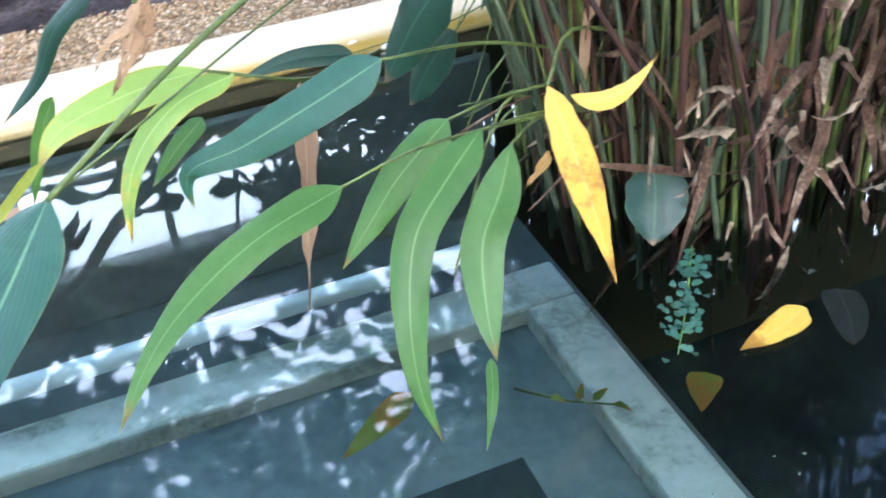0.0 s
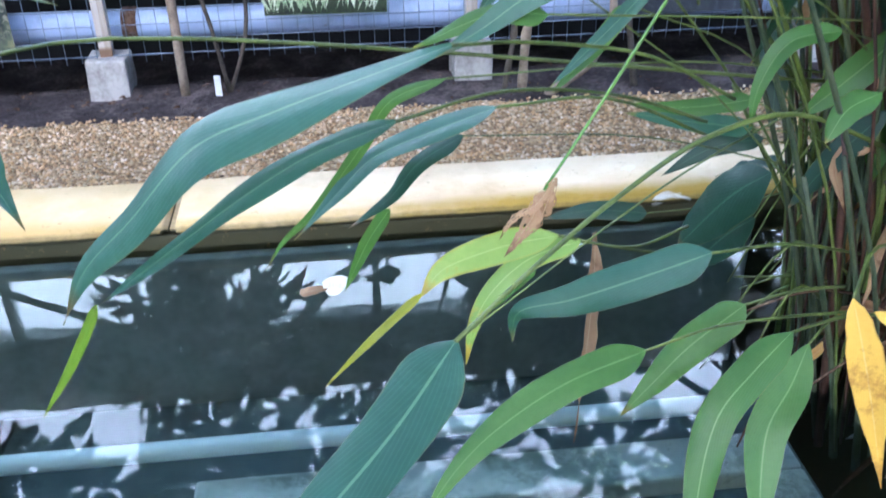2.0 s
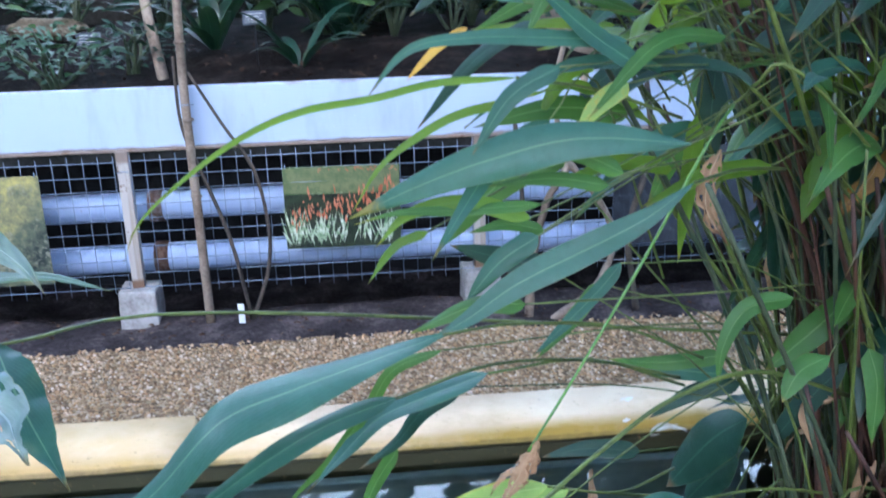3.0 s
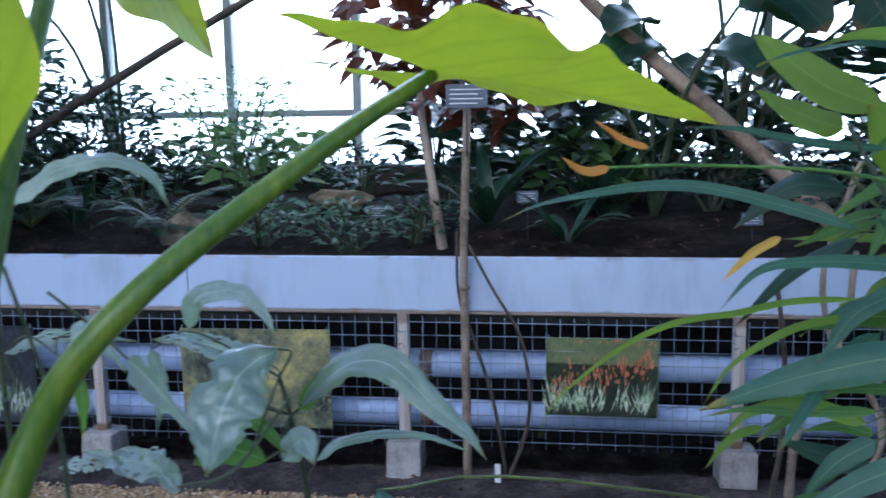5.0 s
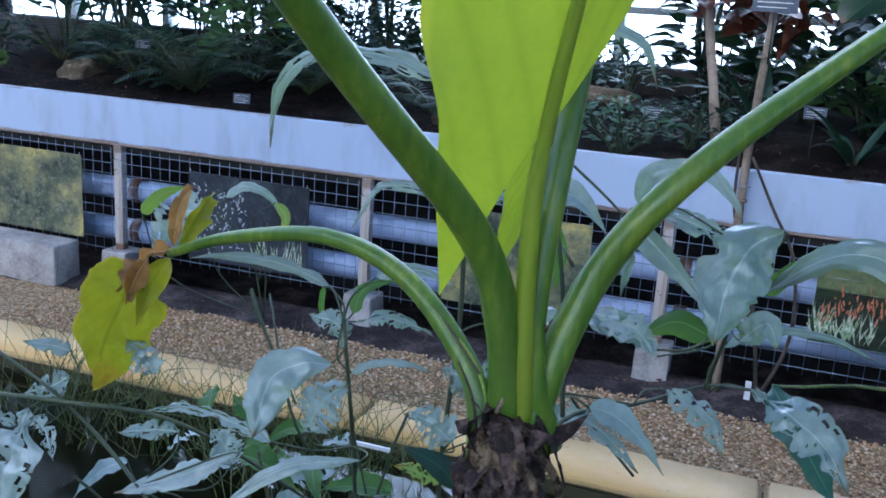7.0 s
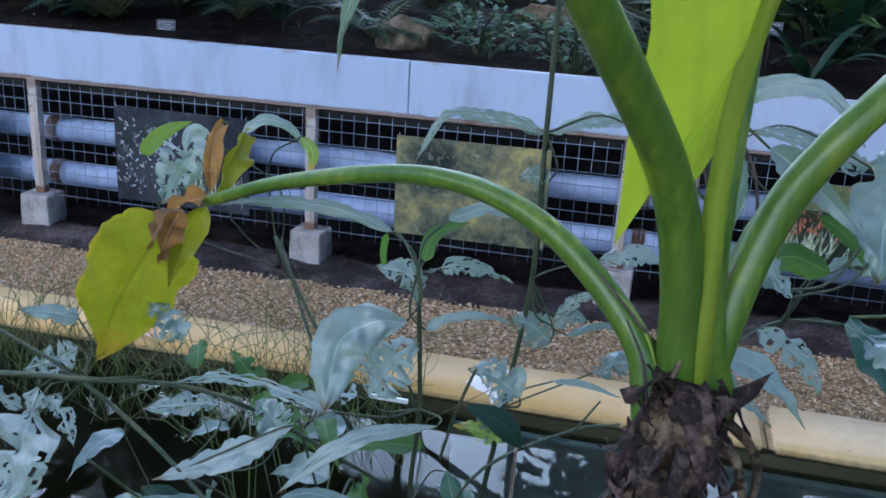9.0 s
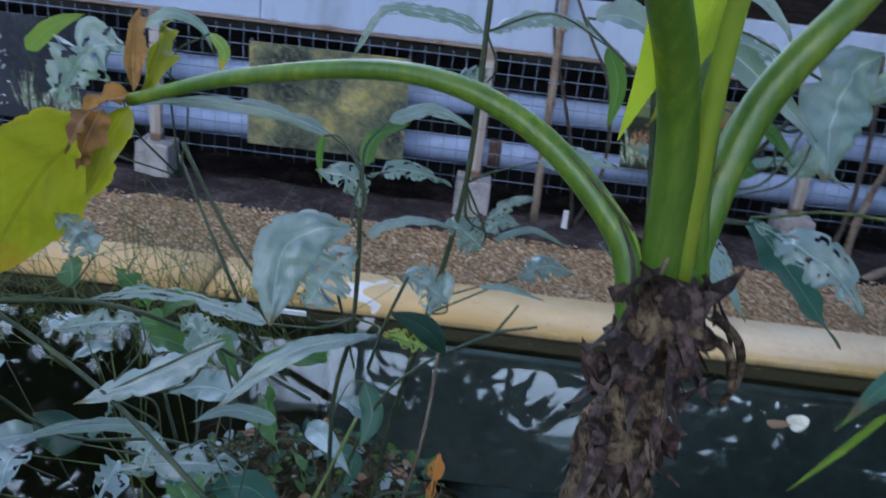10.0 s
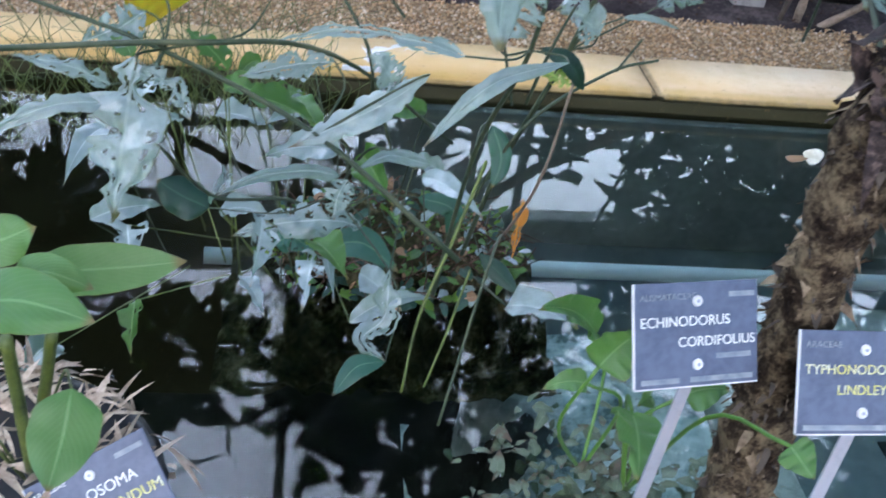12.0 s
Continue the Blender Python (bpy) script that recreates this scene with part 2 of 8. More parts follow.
BARK = rough_mat("fibrous_bark", [(0.3, (0.012, 0.007, 0.005)), (0.48, (0.052, 0.036, 0.023)), (0.72, (0.26, 0.2, 0.12))], 34, 170, 0.9, 0.9, 0.014, vary=0.3)
SCAR = rough_mat("dark_scar", [(0.3, (0.006, 0.004, 0.003)), (0.55, (0.035, 0.02, 0.013)), (0.8, (0.16, 0.10, 0.065))], 40, 160, 0.7, 0.8, 0.01)
WOOD = rough_mat("grey_brown_wood", [(0.3, (0.13, 0.09, 0.06)), (0.7, (0.33, 0.26, 0.19))], 8, 90, 0.75, 0.3, 0.004)
DARK_WOOD = rough_mat("dark_bark", [(0.3, (0.03, 0.024, 0.02)), (0.7, (0.10, 0.08, 0.06))], 10, 90, 0.8, 0.4, 0.006)
FIBRE = rough_mat("pale_fibre", [(0.3, (0.08, 0.055, 0.034)), (0.7, (0.32, 0.25, 0.165))], 30, 140, 0.9, 0.6, 0.006, vary=0.3)
SOIL = rough_mat("dark_soil", [(0.3, (0.024, 0.02, 0.0195)), (0.55, (0.062, 0.051, 0.05)), (0.8, (0.165, 0.137, 0.128))], 5, 60, 0.95, 0.8, 0.02)
# darker copy of the soil: shade under the bed's plants is coloured in
BED_SOIL = rough_mat("bed_soil_shaded", [(0.3, (0.004, 0.003, 0.0025)), (0.55, (0.011, 0.008, 0.007)), (0.8, (0.035, 0.026, 0.02))], 7, 70, 0.95, 0.9, 0.025)
CONCRETE = rough_mat("grey_concrete", [(0.3, (0.24, 0.22, 0.2)), (0.7, (0.46, 0.44, 0.41))], 8, 70, 0.9, 0.4, 0.006)
LEDGE = rough_mat("dark_wall", [(0.3, (0.022, 0.022, 0.02)), (0.7, (0.06, 0.06, 0.055))], 4, 50, 0.9, 0.3, 0.006)
STEEL = rough_mat("galvanised_wire", [(0.3, (0.15, 0.19, 0.26)), (0.7, (0.28, 0.33, 0.42))], 30, 200, 0.45, 0.1, 0.001, 0.35)
FRAME = rough_mat("grey_painted_frame", [(0.3, (0.30, 0.34, 0.34)), (0.7, (0.45, 0.49, 0.48))], 5, 60, 0.5, 0.1, 0.002)
STONE = rough_mat("mossy_stone", [(0.25, (0.05, 0.045, 0.025)), (0.55, (0.14, 0.11, 0.07)), (0.8, (0.28, 0.23, 0.17))], 12, 70, 0.9, 0.7, 0.015)
PLASTIC = rough_mat("label_blue_grey", [(0.3, (0.06, 0.075, 0.12)), (0.7, (0.10, 0.12, 0.18))], 20, 150, 0.35, 0.05, 0.001)
CREAM = rough_mat("cream_petal", [(0.3, (0.55, 0.52, 0.36)), (0.7, (0.76, 0.74, 0.6))], 40, 200, 0.6, 0.2, 0.001)
WHITE = rough_mat("white_plastic", [(0.3, (0.66, 0.67, 0.68)), (0.7, (0.8, 0.8, 0.8))], 20, 150, 0.45, 0.05, 0.001)
LETTER = rough_mat("engraved_white", [(0.3, (0.7, 0.72, 0.7)), (0.7, (0.85, 0.85, 0.8))], 40, 200, 0.6, 0.05, 0.001)
LETTER_YELLOW = rough_mat("engraved_yellow", [(0.35, (0.7, 0.72, 0.6)), (0.6, (0.62, 0.58, 0.16))], 40, 200, 0.6, 0.05, 0.001)
LETTER_FAINT = rough_mat("engraved_faint", [(0.3, (0.16, 0.19, 0.24)), (0.7, (0.3, 0.33, 0.36))], 60, 200, 0.6, 0.05, 0.001)
STAKE = rough_mat("stake_grey_metal", [(0.3, (0.28, 0.30, 0.36)), (0.7, (0.42, 0.44, 0.5))], 10, 100, 0.4, 0.05, 0.001, 0.5)
SIGN = rough_mat("sign_slate", [(0.3, (0.045, 0.055, 0.08)), (0.7, (0.09, 0.105, 0.14))], 20, 150, 0.4, 0.05, 0.001)
BLACK = rough_mat("black_plastic_and_shade", [(0.3, (0.004, 0.004, 0.005)), (0.7, (0.014, 0.014, 0.015))], 10, 100, 0.5, 0.1, 0.002)
MOSS = rough_mat("water_moss", [(0.3, (0.012, 0.014, 0.005)), (0.55, (0.05, 0.048, 0.018)), (0.8, (0.17, 0.15, 0.075))], 18, 90, 0.9, 0.8, 0.02)
POOL = rough_mat("pool_render", [(0.3, (0.2, 0.22, 0.205)), (0.7, (0.32, 0.345, 0.325))], 3, 25, 0.9, 0.2, 0.006)
SILT = rough_mat("pool_silt", [(0.33, (0.14, 0.19, 0.18)), (0.45, (0.42, 0.5, 0.48)), (0.7, (0.72, 0.78, 0.75))], 9, 50, 0.9, 0.4, 0.01)
def depth_floor_mat():
    """Pale render, coloured near black at the west end to paint the dark of deep water."""
    m, nt, b, _ = shader("pool_render_depth")
    c = coords(nt)
    patch = noise_out(nt, 4.0, 6.0, 0.65, c)
    col = ramp(nt, patch, [(0.3, (0.085, 0.105, 0.10)), (0.7, (0.17, 0.195, 0.185))])
    sep = nt.nodes.new("ShaderNodeSeparateXYZ")
    nt.links.new(c, sep.inputs[0])
    # the dark of deep water, painted on with a ragged edge
    deep_dark = math_node(nt, "SUBTRACT", math_node(nt, "MULTIPLY", noise_out(nt, 5.0, 6.0, 0.7, c), 0.5), sep.outputs["X"])
    col = mix_colour(nt, ramp_fac(nt, deep_dark, 0.1, 0.28), col, (0.012, 0.011, 0.006))
    nt.links.new(col, b.inputs["Base Color"])
    b.inputs["Roughness"].default_value = 0.9
    bump(nt, patch, b, 0.3, 0.006)
    return m


POOL_DEPTH = depth_floor_mat()
# near black: the light lost in deep water is put into the floor
POOL_DEEP = rough_mat("deep_water_dark", [(0.3, (0.006, 0.008, 0.007)), (0.7, (0.02, 0.024, 0.02))], 3, 30, 0.9, 0.2, 0.006)
SUNK = rough_mat("sunk_floor", [(0.3, (0.11, 0.145, 0.15)), (0.7, (0.18, 0.22, 0.225))], 3, 30, 0.9, 0.2, 0.006)
PIT_SHADE = rough_mat("pit_shade", [(0.3, (0.02, 0.028, 0.03)), (0.7, (0.04, 0.05, 0.052))], 3, 30, 0.9, 0.2, 0.006)
SLAB = rough_mat("submerged_slab", [(0.3, (0.30, 0.34, 0.30)), (0.48, (0.54, 0.58, 0.53)), (0.75, (0.68, 0.71, 0.66))], 6, 45, 0.9, 0.4, 0.006)
POOL_PIPE = rough_mat("submerged_pipe", [(0.3, (0.78, 0.84, 0.84)), (0.7, (0.88, 0.92, 0.92))], 5, 60, 0.35, 0.1, 0.002)


def painted(name, base, stain, rust, low, high=9.0, streak=14.0, wear=0.68):
    """Worn paint with drips down and rust at the lower edge."""
    m, nt, b, _ = shader(name)
    c = coords(nt)
    mp = nt.nodes.new("ShaderNodeMapping")
    mp.inputs["Scale"].default_value = (streak, streak, 1.2)
    nt.links.new(c, mp.inputs["Vector"])
    drip = noise_out(nt, 1.0, 6.0, 0.65, mp.outputs["Vector"])
    patch = noise_out(nt, 7.0, 6.0, 0.7, c)
    col = mix_colour(nt, ramp_fac(nt, drip, 0.5, 0.74), base, stain)
    col = mix_colour(nt, ramp_fac(nt, patch, wear, wear + 0.04), col, rust)
    sep = nt.nodes.new("ShaderNodeSeparateXYZ")
    nt.links.new(c, sep.inputs[0])
    edge = math_node(nt, "ADD", math_node(nt, "MULTIPLY", math_node(nt, "SUBTRACT", low, sep.outputs["Z"]), 22.0), math_node(nt, "MULTIPLY", patch, 1.1))
    col = mix_colour(nt, ramp_fac(nt, edge, 0.62, 0.9), col, rust)
    crest = math_node(nt, "ADD", math_node(nt, "MULTIPLY", math_node(nt, "SUBTRACT", sep.outputs["Z"], high), 15.0), math_node(nt, "MULTIPLY", patch, 1.3))
    col = mix_colour(nt, math_node(nt, "MULTIPLY", ramp_fac(nt, crest, 0.6, 0.8), 0.7), col, rust)
    speck = noise_out(nt, 55.0, 3.0, 0.6, c)
    col = mix_colour(nt, math_node(nt, "MULTIPLY", ramp_fac(nt, speck, 0.70, 0.74), 0.6), col, (0.72, 0.74, 0.76))
    col = mix_colour(nt, math_node(nt, "MULTIPLY", ramp_fac(nt, math_node(nt, "SUBTRACT", 1.0, speck), 0.71, 0.75), 0.5), col, rust)
    nt.links.new(col, b.inputs["Base Color"])
    b.inputs["Roughness"].default_value = 0.5
    bump(nt, patch, b, 0.15, 0.004)
    return m


BEAM_PAINT = painted("bench_white_paint", (0.46, 0.545, 0.70), (0.32, 0.37, 0.46), (0.24, 0.17, 0.12), 0.65, 0.845, 4.5)
POST_PAINT = painted("post_paint", (0.50, 0.46, 0.41), (0.27, 0.19, 0.12), (0.18, 0.105, 0.06), 0.17, 0.59, 30.0, 0.57)
PIPE_PAINT = painted("pipe_paint", (0.36, 0.445, 0.64), (0.26, 0.33, 0.47), (0.2, 0.12, 0.08), -0.1)
RUST = rough_mat("rusty_iron", [(0.3, (0.07, 0.04, 0.025)), (0.5, (0.16, 0.10, 0.07)), (0.75, (0.26, 0.24, 0.25))], 12, 90, 0.85, 0.5, 0.005)


def kerb_mat():
    m, nt, b, _ = shader("kerb_cream_paint")
    c = coords(nt)
    patch, grain = noise_out(nt, 3.5, 6.0, 0.65, c), noise_out(nt, 40.0, 5.0, 0.7, c)
    col = ramp(nt, patch, [(0.3, (0.54, 0.38, 0.19)), (0.5, (0.73, 0.56, 0.34)), (0.7, (0.82, 0.68, 0.46))])
    sep = nt.nodes.new("ShaderNodeSeparateXYZ")
    nt.links.new(c, sep.inputs[0])
    front = math_node(nt, "MULTIPLY", math_node(nt, "SUBTRACT", -1.49, sep.outputs["Y"]), 11.0)
    moss = math_node(nt, "ADD", front, math_node(nt, "MULTIPLY", noise_out(nt, 7.0, 6.0, 0.75, c), 1.15))
    damp = math_node(nt, "MULTIPLY", math_node(nt, "MINIMUM", math_node(nt, "MAXIMUM", math_node(nt, "SUBTRACT", sep.outputs["X"], 0.75), 0.0), 0.5), 0.7)
    moss = math_node(nt, "ADD", math_node(nt, "ADD", moss, damp), math_node(nt, "MULTIPLY", math_node(nt, "MINIMUM", math_node(nt, "MAXIMUM", math_node(nt, "SUBTRACT", 0.42, sep.outputs["X"]), 0.0), 0.5), 0.7))
    col = mix_colour(nt, ramp_fac(nt, moss, 0.6, 1.15), col, (0.44, 0.29, 0.045))
    west = math_node(nt, "ADD", math_node(nt, "MULTIPLY", math_node(nt, "SUBTRACT", 0.35, sep.outputs["X"]), 0.35), math_node(nt, "MULTIPLY", noise_out(nt, 2.5, 6.0, 0.7, c), 1.0))
    col = mix_colour(nt, math_node(nt, "MULTIPLY", ramp_fac(nt, west, 0.32, 0.75), 0.85), col, (0.62, 0.41, 0.15))
    # lower face darkened: algae together with painted shade below the coping's edge
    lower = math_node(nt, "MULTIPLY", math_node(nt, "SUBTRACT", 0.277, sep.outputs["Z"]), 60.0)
    algae_shade = math_node(nt, "ADD", lower, math_node(nt, "MULTIPLY", grain, 0.5))
    col = mix_colour(nt, ramp_fac(nt, algae_shade, 0.3, 0.9), col, (0.045, 0.04, 0.012))
    pits = ramp_fac(nt, noise_out(nt, 55.0, 4.0, 0.75, c), 0.62, 0.72)
    col = mix_colour(nt, math_node(nt, "MULTIPLY", pits, 0.5), col, (0.25, 0.15, 0.05))
    white = ramp_fac(nt, noise_out(nt, 6.0, 3.0, 0.5, c, 1.5), 0.70, 0.73)
    col = mix_colour(nt, math_node(nt, "MULTIPLY", white, 0.8), col, (0.8, 0.8, 0.78))
    nt.links.new(col, b.inputs["Base Color"])
    b.inputs["Roughness"].default_value = 0.75
    bump(nt, math_node(nt, "ADD", patch, math_node(nt, "MULTIPLY", grain, 0.5)), b, 0.4, 0.006)
    return m


KERB = kerb_mat()


def gravel_mat():
    m, nt, b, _ = shader("pea_gravel")
    c = coords(nt)
    v = node(nt, "ShaderNodeTexVoronoi", Scale=100.0)
    nt.links.new(c, v.inputs["Vector"])
    sep = nt.nodes.new("ShaderNodeSeparateColor")
    nt.links.new(v.outputs["Color"], sep.inputs[0])
    col = ramp(nt, sep.outputs[0], [(0.0, (0.12, 0.08, 0.04)), (0.3, (0.28, 0.18, 0.08)), (0.65, (0.42, 0.30, 0.16)), (0.88, (0.5, 0.38, 0.22)), (1.0, (0.66, 0.56, 0.4))])
    shade = ramp_fac(nt, noise_out(nt, 3.0, 5.0, 0.6, c), 0.3, 0.75)
    col = mix_colour(nt, math_node(nt, "MULTIPLY", shade, 0.35), col, (0.14, 0.085, 0.035))
    nt.links.new(col, b.inputs["Base Color"])
    b.inputs["Roughness"].default_value = 0.85
    bump(nt, math_node(nt, "MULTIPLY", v.outputs["Distance"], -1.0), b, 0.8, 0.01)
    return m


GRAVEL = gravel_mat()


def water_mat():
    m, nt, b, out = shader("pond_water")
    nt.nodes.remove(b)
    clear = nt.nodes.new("ShaderNodeBsdfTransparent")
    clear.inputs["Color"].default_value = (0.72, 0.82, 0.79, 1)
    gloss = nt.nodes.new("ShaderNodeBsdfGlossy")
    gloss.inputs["Roughness"].default_value = 0.0
    fres = node(nt, "ShaderNodeFresnel", IOR=1.33)
    bp = node(nt, "ShaderNodeBump", Strength=0.02, Distance=0.01)
    nt.links.new(noise_out(nt, 9.0, 2.0, 0.5, coords(nt)), bp.inputs["Height"])
    nt.links.new(bp.outputs["Normal"], gloss.inputs["Normal"])
    nt.links.new(bp.outputs["Normal"], fres.inputs["Normal"])
    mx = nt.nodes.new("ShaderNodeMixShader")
    nt.links.new(fres.outputs[0], mx.inputs[0])
    nt.links.new(clear.outputs[0], mx.inputs[1])
    nt.links.new(gloss.outputs[0], mx.inputs[2])
    nt.links.new(mx.outputs[0], out.inputs["Surface"])
    return m


WATER = water_mat()


def glass_mat():
    m, nt, b, out = shader("window_glass")
    nt.nodes.remove(b)
    clear = nt.nodes.new("ShaderNodeBsdfTransparent")
    clear.inputs["Color"].default_value = (0.95, 0.97, 0.96, 1)
    gloss = nt.nodes.new("ShaderNodeBsdfGlossy")
    gloss.inputs["Roughness"].default_value = 0.02
    fres = node(nt, "ShaderNodeFresnel", IOR=1.45)
    mx = nt.nodes.new("ShaderNodeMixShader")
    nt.links.new(fres.outputs[0], mx.inputs[0])
    nt.links.new(clear.outputs[0], mx.inputs[1])
    nt.links.new(gloss.outputs[0], mx.inputs[2])
    nt.links.new(mx.outputs[0], out.inputs["Surface"])
    return m


GLASS = glass_mat()


def shade_glass():
    """Roof glass under a coat of grey shading wash."""
    m, nt, b, out = shader("washed_glass")
    nt.nodes.remove(b)
    clear = nt.nodes.new("ShaderNodeBsdfTransparent")
    clear.inputs["Color"].default_value = (0.97, 0.98, 0.99, 1)
    nt.links.new(clear.outputs[0], out.inputs["Surface"])
    return m


SHADE = shade_glass()


def print_mat(name, ground, marks, sx, sz, seed):
    """A printed photograph: blurred ground colours with small marks over them."""
    m, nt, b, _ = shader(name)
    c = coords(nt)
    mp = nt.nodes.new("ShaderNodeMapping")
    mp.inputs["Location"].default_value = (seed, seed, seed)
    mp.inputs["Scale"].default_value = (sx, 1, sz)
    nt.links.new(c, mp.inputs["Vector"])
    base = ramp(nt, noise_out(nt, 4.0, 7.0, 0.7, mp.outputs["Vector"]), ground)
    fleck, tone = noise_out(nt, 34.0, 3.0, 0.6, mp.outputs["Vector"], 1.2), noise_out(nt, 13.0, 4.0, 0.7, mp.outputs["Vector"], 0.6)
    col = mix_colour(nt, math_node(nt, "MULTIPLY", ramp_fac(nt, fleck, 0.48, 0.66), 0.75), base, ramp(nt, tone, [(0.3 + 0.4 * p, q) for p, q in marks]))
    nt.links.new(col, b.inputs["Base Color"])
    b.inputs["Roughness"].default_value = 0.3
    return m


PRINT_RED = print_mat("print_red_flowers", [(0.3, (0.03, 0.06, 0.02)), (0.7, (0.16, 0.2, 0.07))], [(0.0, (0.03, 0.06, 0.03)), (0.5, (0.28, 0.38, 0.2)), (1.0, (0.5, 0.55, 0.42))], 1.0, 0.35, 1.7)
PRINT_YELLOW = print_mat("print_yellow_shrub", [(0.38, (0.02, 0.03, 0.03)), (0.47, (0.10, 0.12, 0.08)), (0.54, (0.26, 0.25, 0.12)), (0.62, (0.52, 0.45, 0.14))], [(0.0, (0.03, 0.04, 0.035)), (0.5, (0.2, 0.2, 0.12)), (1.0, (0.46, 0.44, 0.34))], 1.0, 1.0, 4.1)
PRINT_DARK = print_mat("print_white_flowers", [(0.4, (0.02, 0.022, 0.03)), (0.7, (0.07, 0.08, 0.1))], [(0.0, (0.02, 0.03, 0.03)), (0.7, (0.08, 0.1, 0.11)), (1.0, (0.3, 0.36, 0.36))], 0.7, 0.45, 7.9)
PRINT_ORANGE = rough_mat("print_orange_petals", [(0.3, (0.42, 0.09, 0.03)), (0.7, (0.6, 0.25, 0.14))], 30, 200, 0.3, 0.0, 0.001)
PRINT_BLADE = rough_mat("print_green_blades", [(0.3, (0.10, 0.2, 0.08)), (0.5, (0.34, 0.44, 0.26)), (0.7, (0.68, 0.72, 0.6))], 60, 200, 0.3, 0.0, 0.001)
PRINT_SKY = rough_mat("print_olive_band", [(0.3, (0.10, 0.14, 0.06)), (0.7, (0.2, 0.22, 0.1))], 30, 200, 0.3, 0.0, 0.001)
PRINT_NIGHT = rough_mat("print_dark_ground", [(0.3, (0.008, 0.014, 0.012)), (0.7, (0.04, 0.055, 0.03))], 40, 200, 0.3, 0.0, 0.001)
PRINT_PALE = rough_mat("print_pale_petals", [(0.38, (0.22, 0.26, 0.28)), (0.6, (0.6, 0.66, 0.68))], 60, 200, 0.3, 0.0, 0.001)


# ---- mesh helpers ----
def obj(name, bm, material, smooth=True):
    me = bpy.data.meshes.new(name)
    bm.normal_update()
    bm.to_mesh(me)
    bm.free()
    me.materials.append(material)
    if smooth:
        me.polygons.foreach_set("use_smooth", [True] * len(me.polygons))
    return new(name, me)


def part(name, bm, material, parent, label="", smooth=True):
    ob = obj(name, bm, material, smooth)
    ob.parent = parent
    ob.matrix_parent_inverse = parent.matrix_basis.inverted() if parent.parent is None else Matrix()
    return tagged(ob, label)


def thing(name, at, label, category, group=""):
    e = new(name)
    e.empty_display_size = 0.05
    e.matrix_basis = pose(*at)
    return tagged(e, label, category, group)


def box_bm(lo, hi, bevel=0.0, bm=None):
    bm = bm or bmesh.new()
    size = [b - a for a, b in zip(lo, hi)]
    mid = [(a + b) / 2 for a, b in zip(lo, hi)]
    got = bmesh.ops.create_cube(bm, size=1, matrix=Matrix.Translation(mid) @ Matrix.Diagonal((*size, 1)))
    if bevel:
        edges = list({e for v in got["verts"] for e in v.link_edges})
        bmesh.ops.bevel(bm, geom=edges, offset=bevel, segments=2, affect="EDGES", profile=0.5)
    return bm


def spline(points, steps):
    """A smooth line through the points."""
    pts = [Vector(p) for p in points]
    if len(pts) == 2:
        return [pts[0].lerp(pts[1], i / steps) for i in range(steps + 1)]
    ext = [2 * pts[0] - pts[1]] + pts + [2 * pts[-1] - pts[-2]]
    out = []
    for k in range(len(pts) - 1):
        a, b, c, d = ext[k:k + 4]
        for i in range(steps):
            t = i / steps
            out.append(0.5 * (2 * b + (c - a) * t + (2 * a - 5 * b + 4 * c - d) * t * t + (3 * b - a - 3 * c + d) * t ** 3))
    return out + [pts[-1]]


def tube_bm(points, radii, sides=8, steps=5, bm=None, rough=0.0):
    """A round tube along a smooth line, tapering from radii[0] to radii[1]."""
    bm = bm or bmesh.new()
    line = spline(points, steps)
    n = len(line)
    up, rings = Vector((0.31, 0.17, 0.93)), []
    for i, p in enumerate(line):
        d = (line[min(i + 1, n - 1)] - line[max(i - 1, 0)]).normalized()
        a = d.cross(up)
        if a.length < 0.1:
            a = d.cross(Vector((1, 0, 0)))
        a.normalize()
        b = d.cross(a)
        r = radii[0] + (radii[1] - radii[0]) * i / (n - 1)
        ring = []
        for k in range(sides):
            w = 2 * math.pi * k / sides
            q = p + (a * math.cos(w) + b * math.sin(w)) * r
            if rough:
                q += (a * math.cos(w) + b * math.sin(w)) * rough * noise.noise(q * 28)
            ring.append(bm.verts.new(q))
        rings.append(ring)
    for r0, r1 in zip(rings, rings[1:]):
        for k in range(sides):
            bm.faces.new((r0[k], r0[(k + 1) % sides], r1[(k + 1) % sides], r1[k]))
    bm.faces.new(rings[0][::-1])
    bm.faces.new(rings[-1])
    return bm


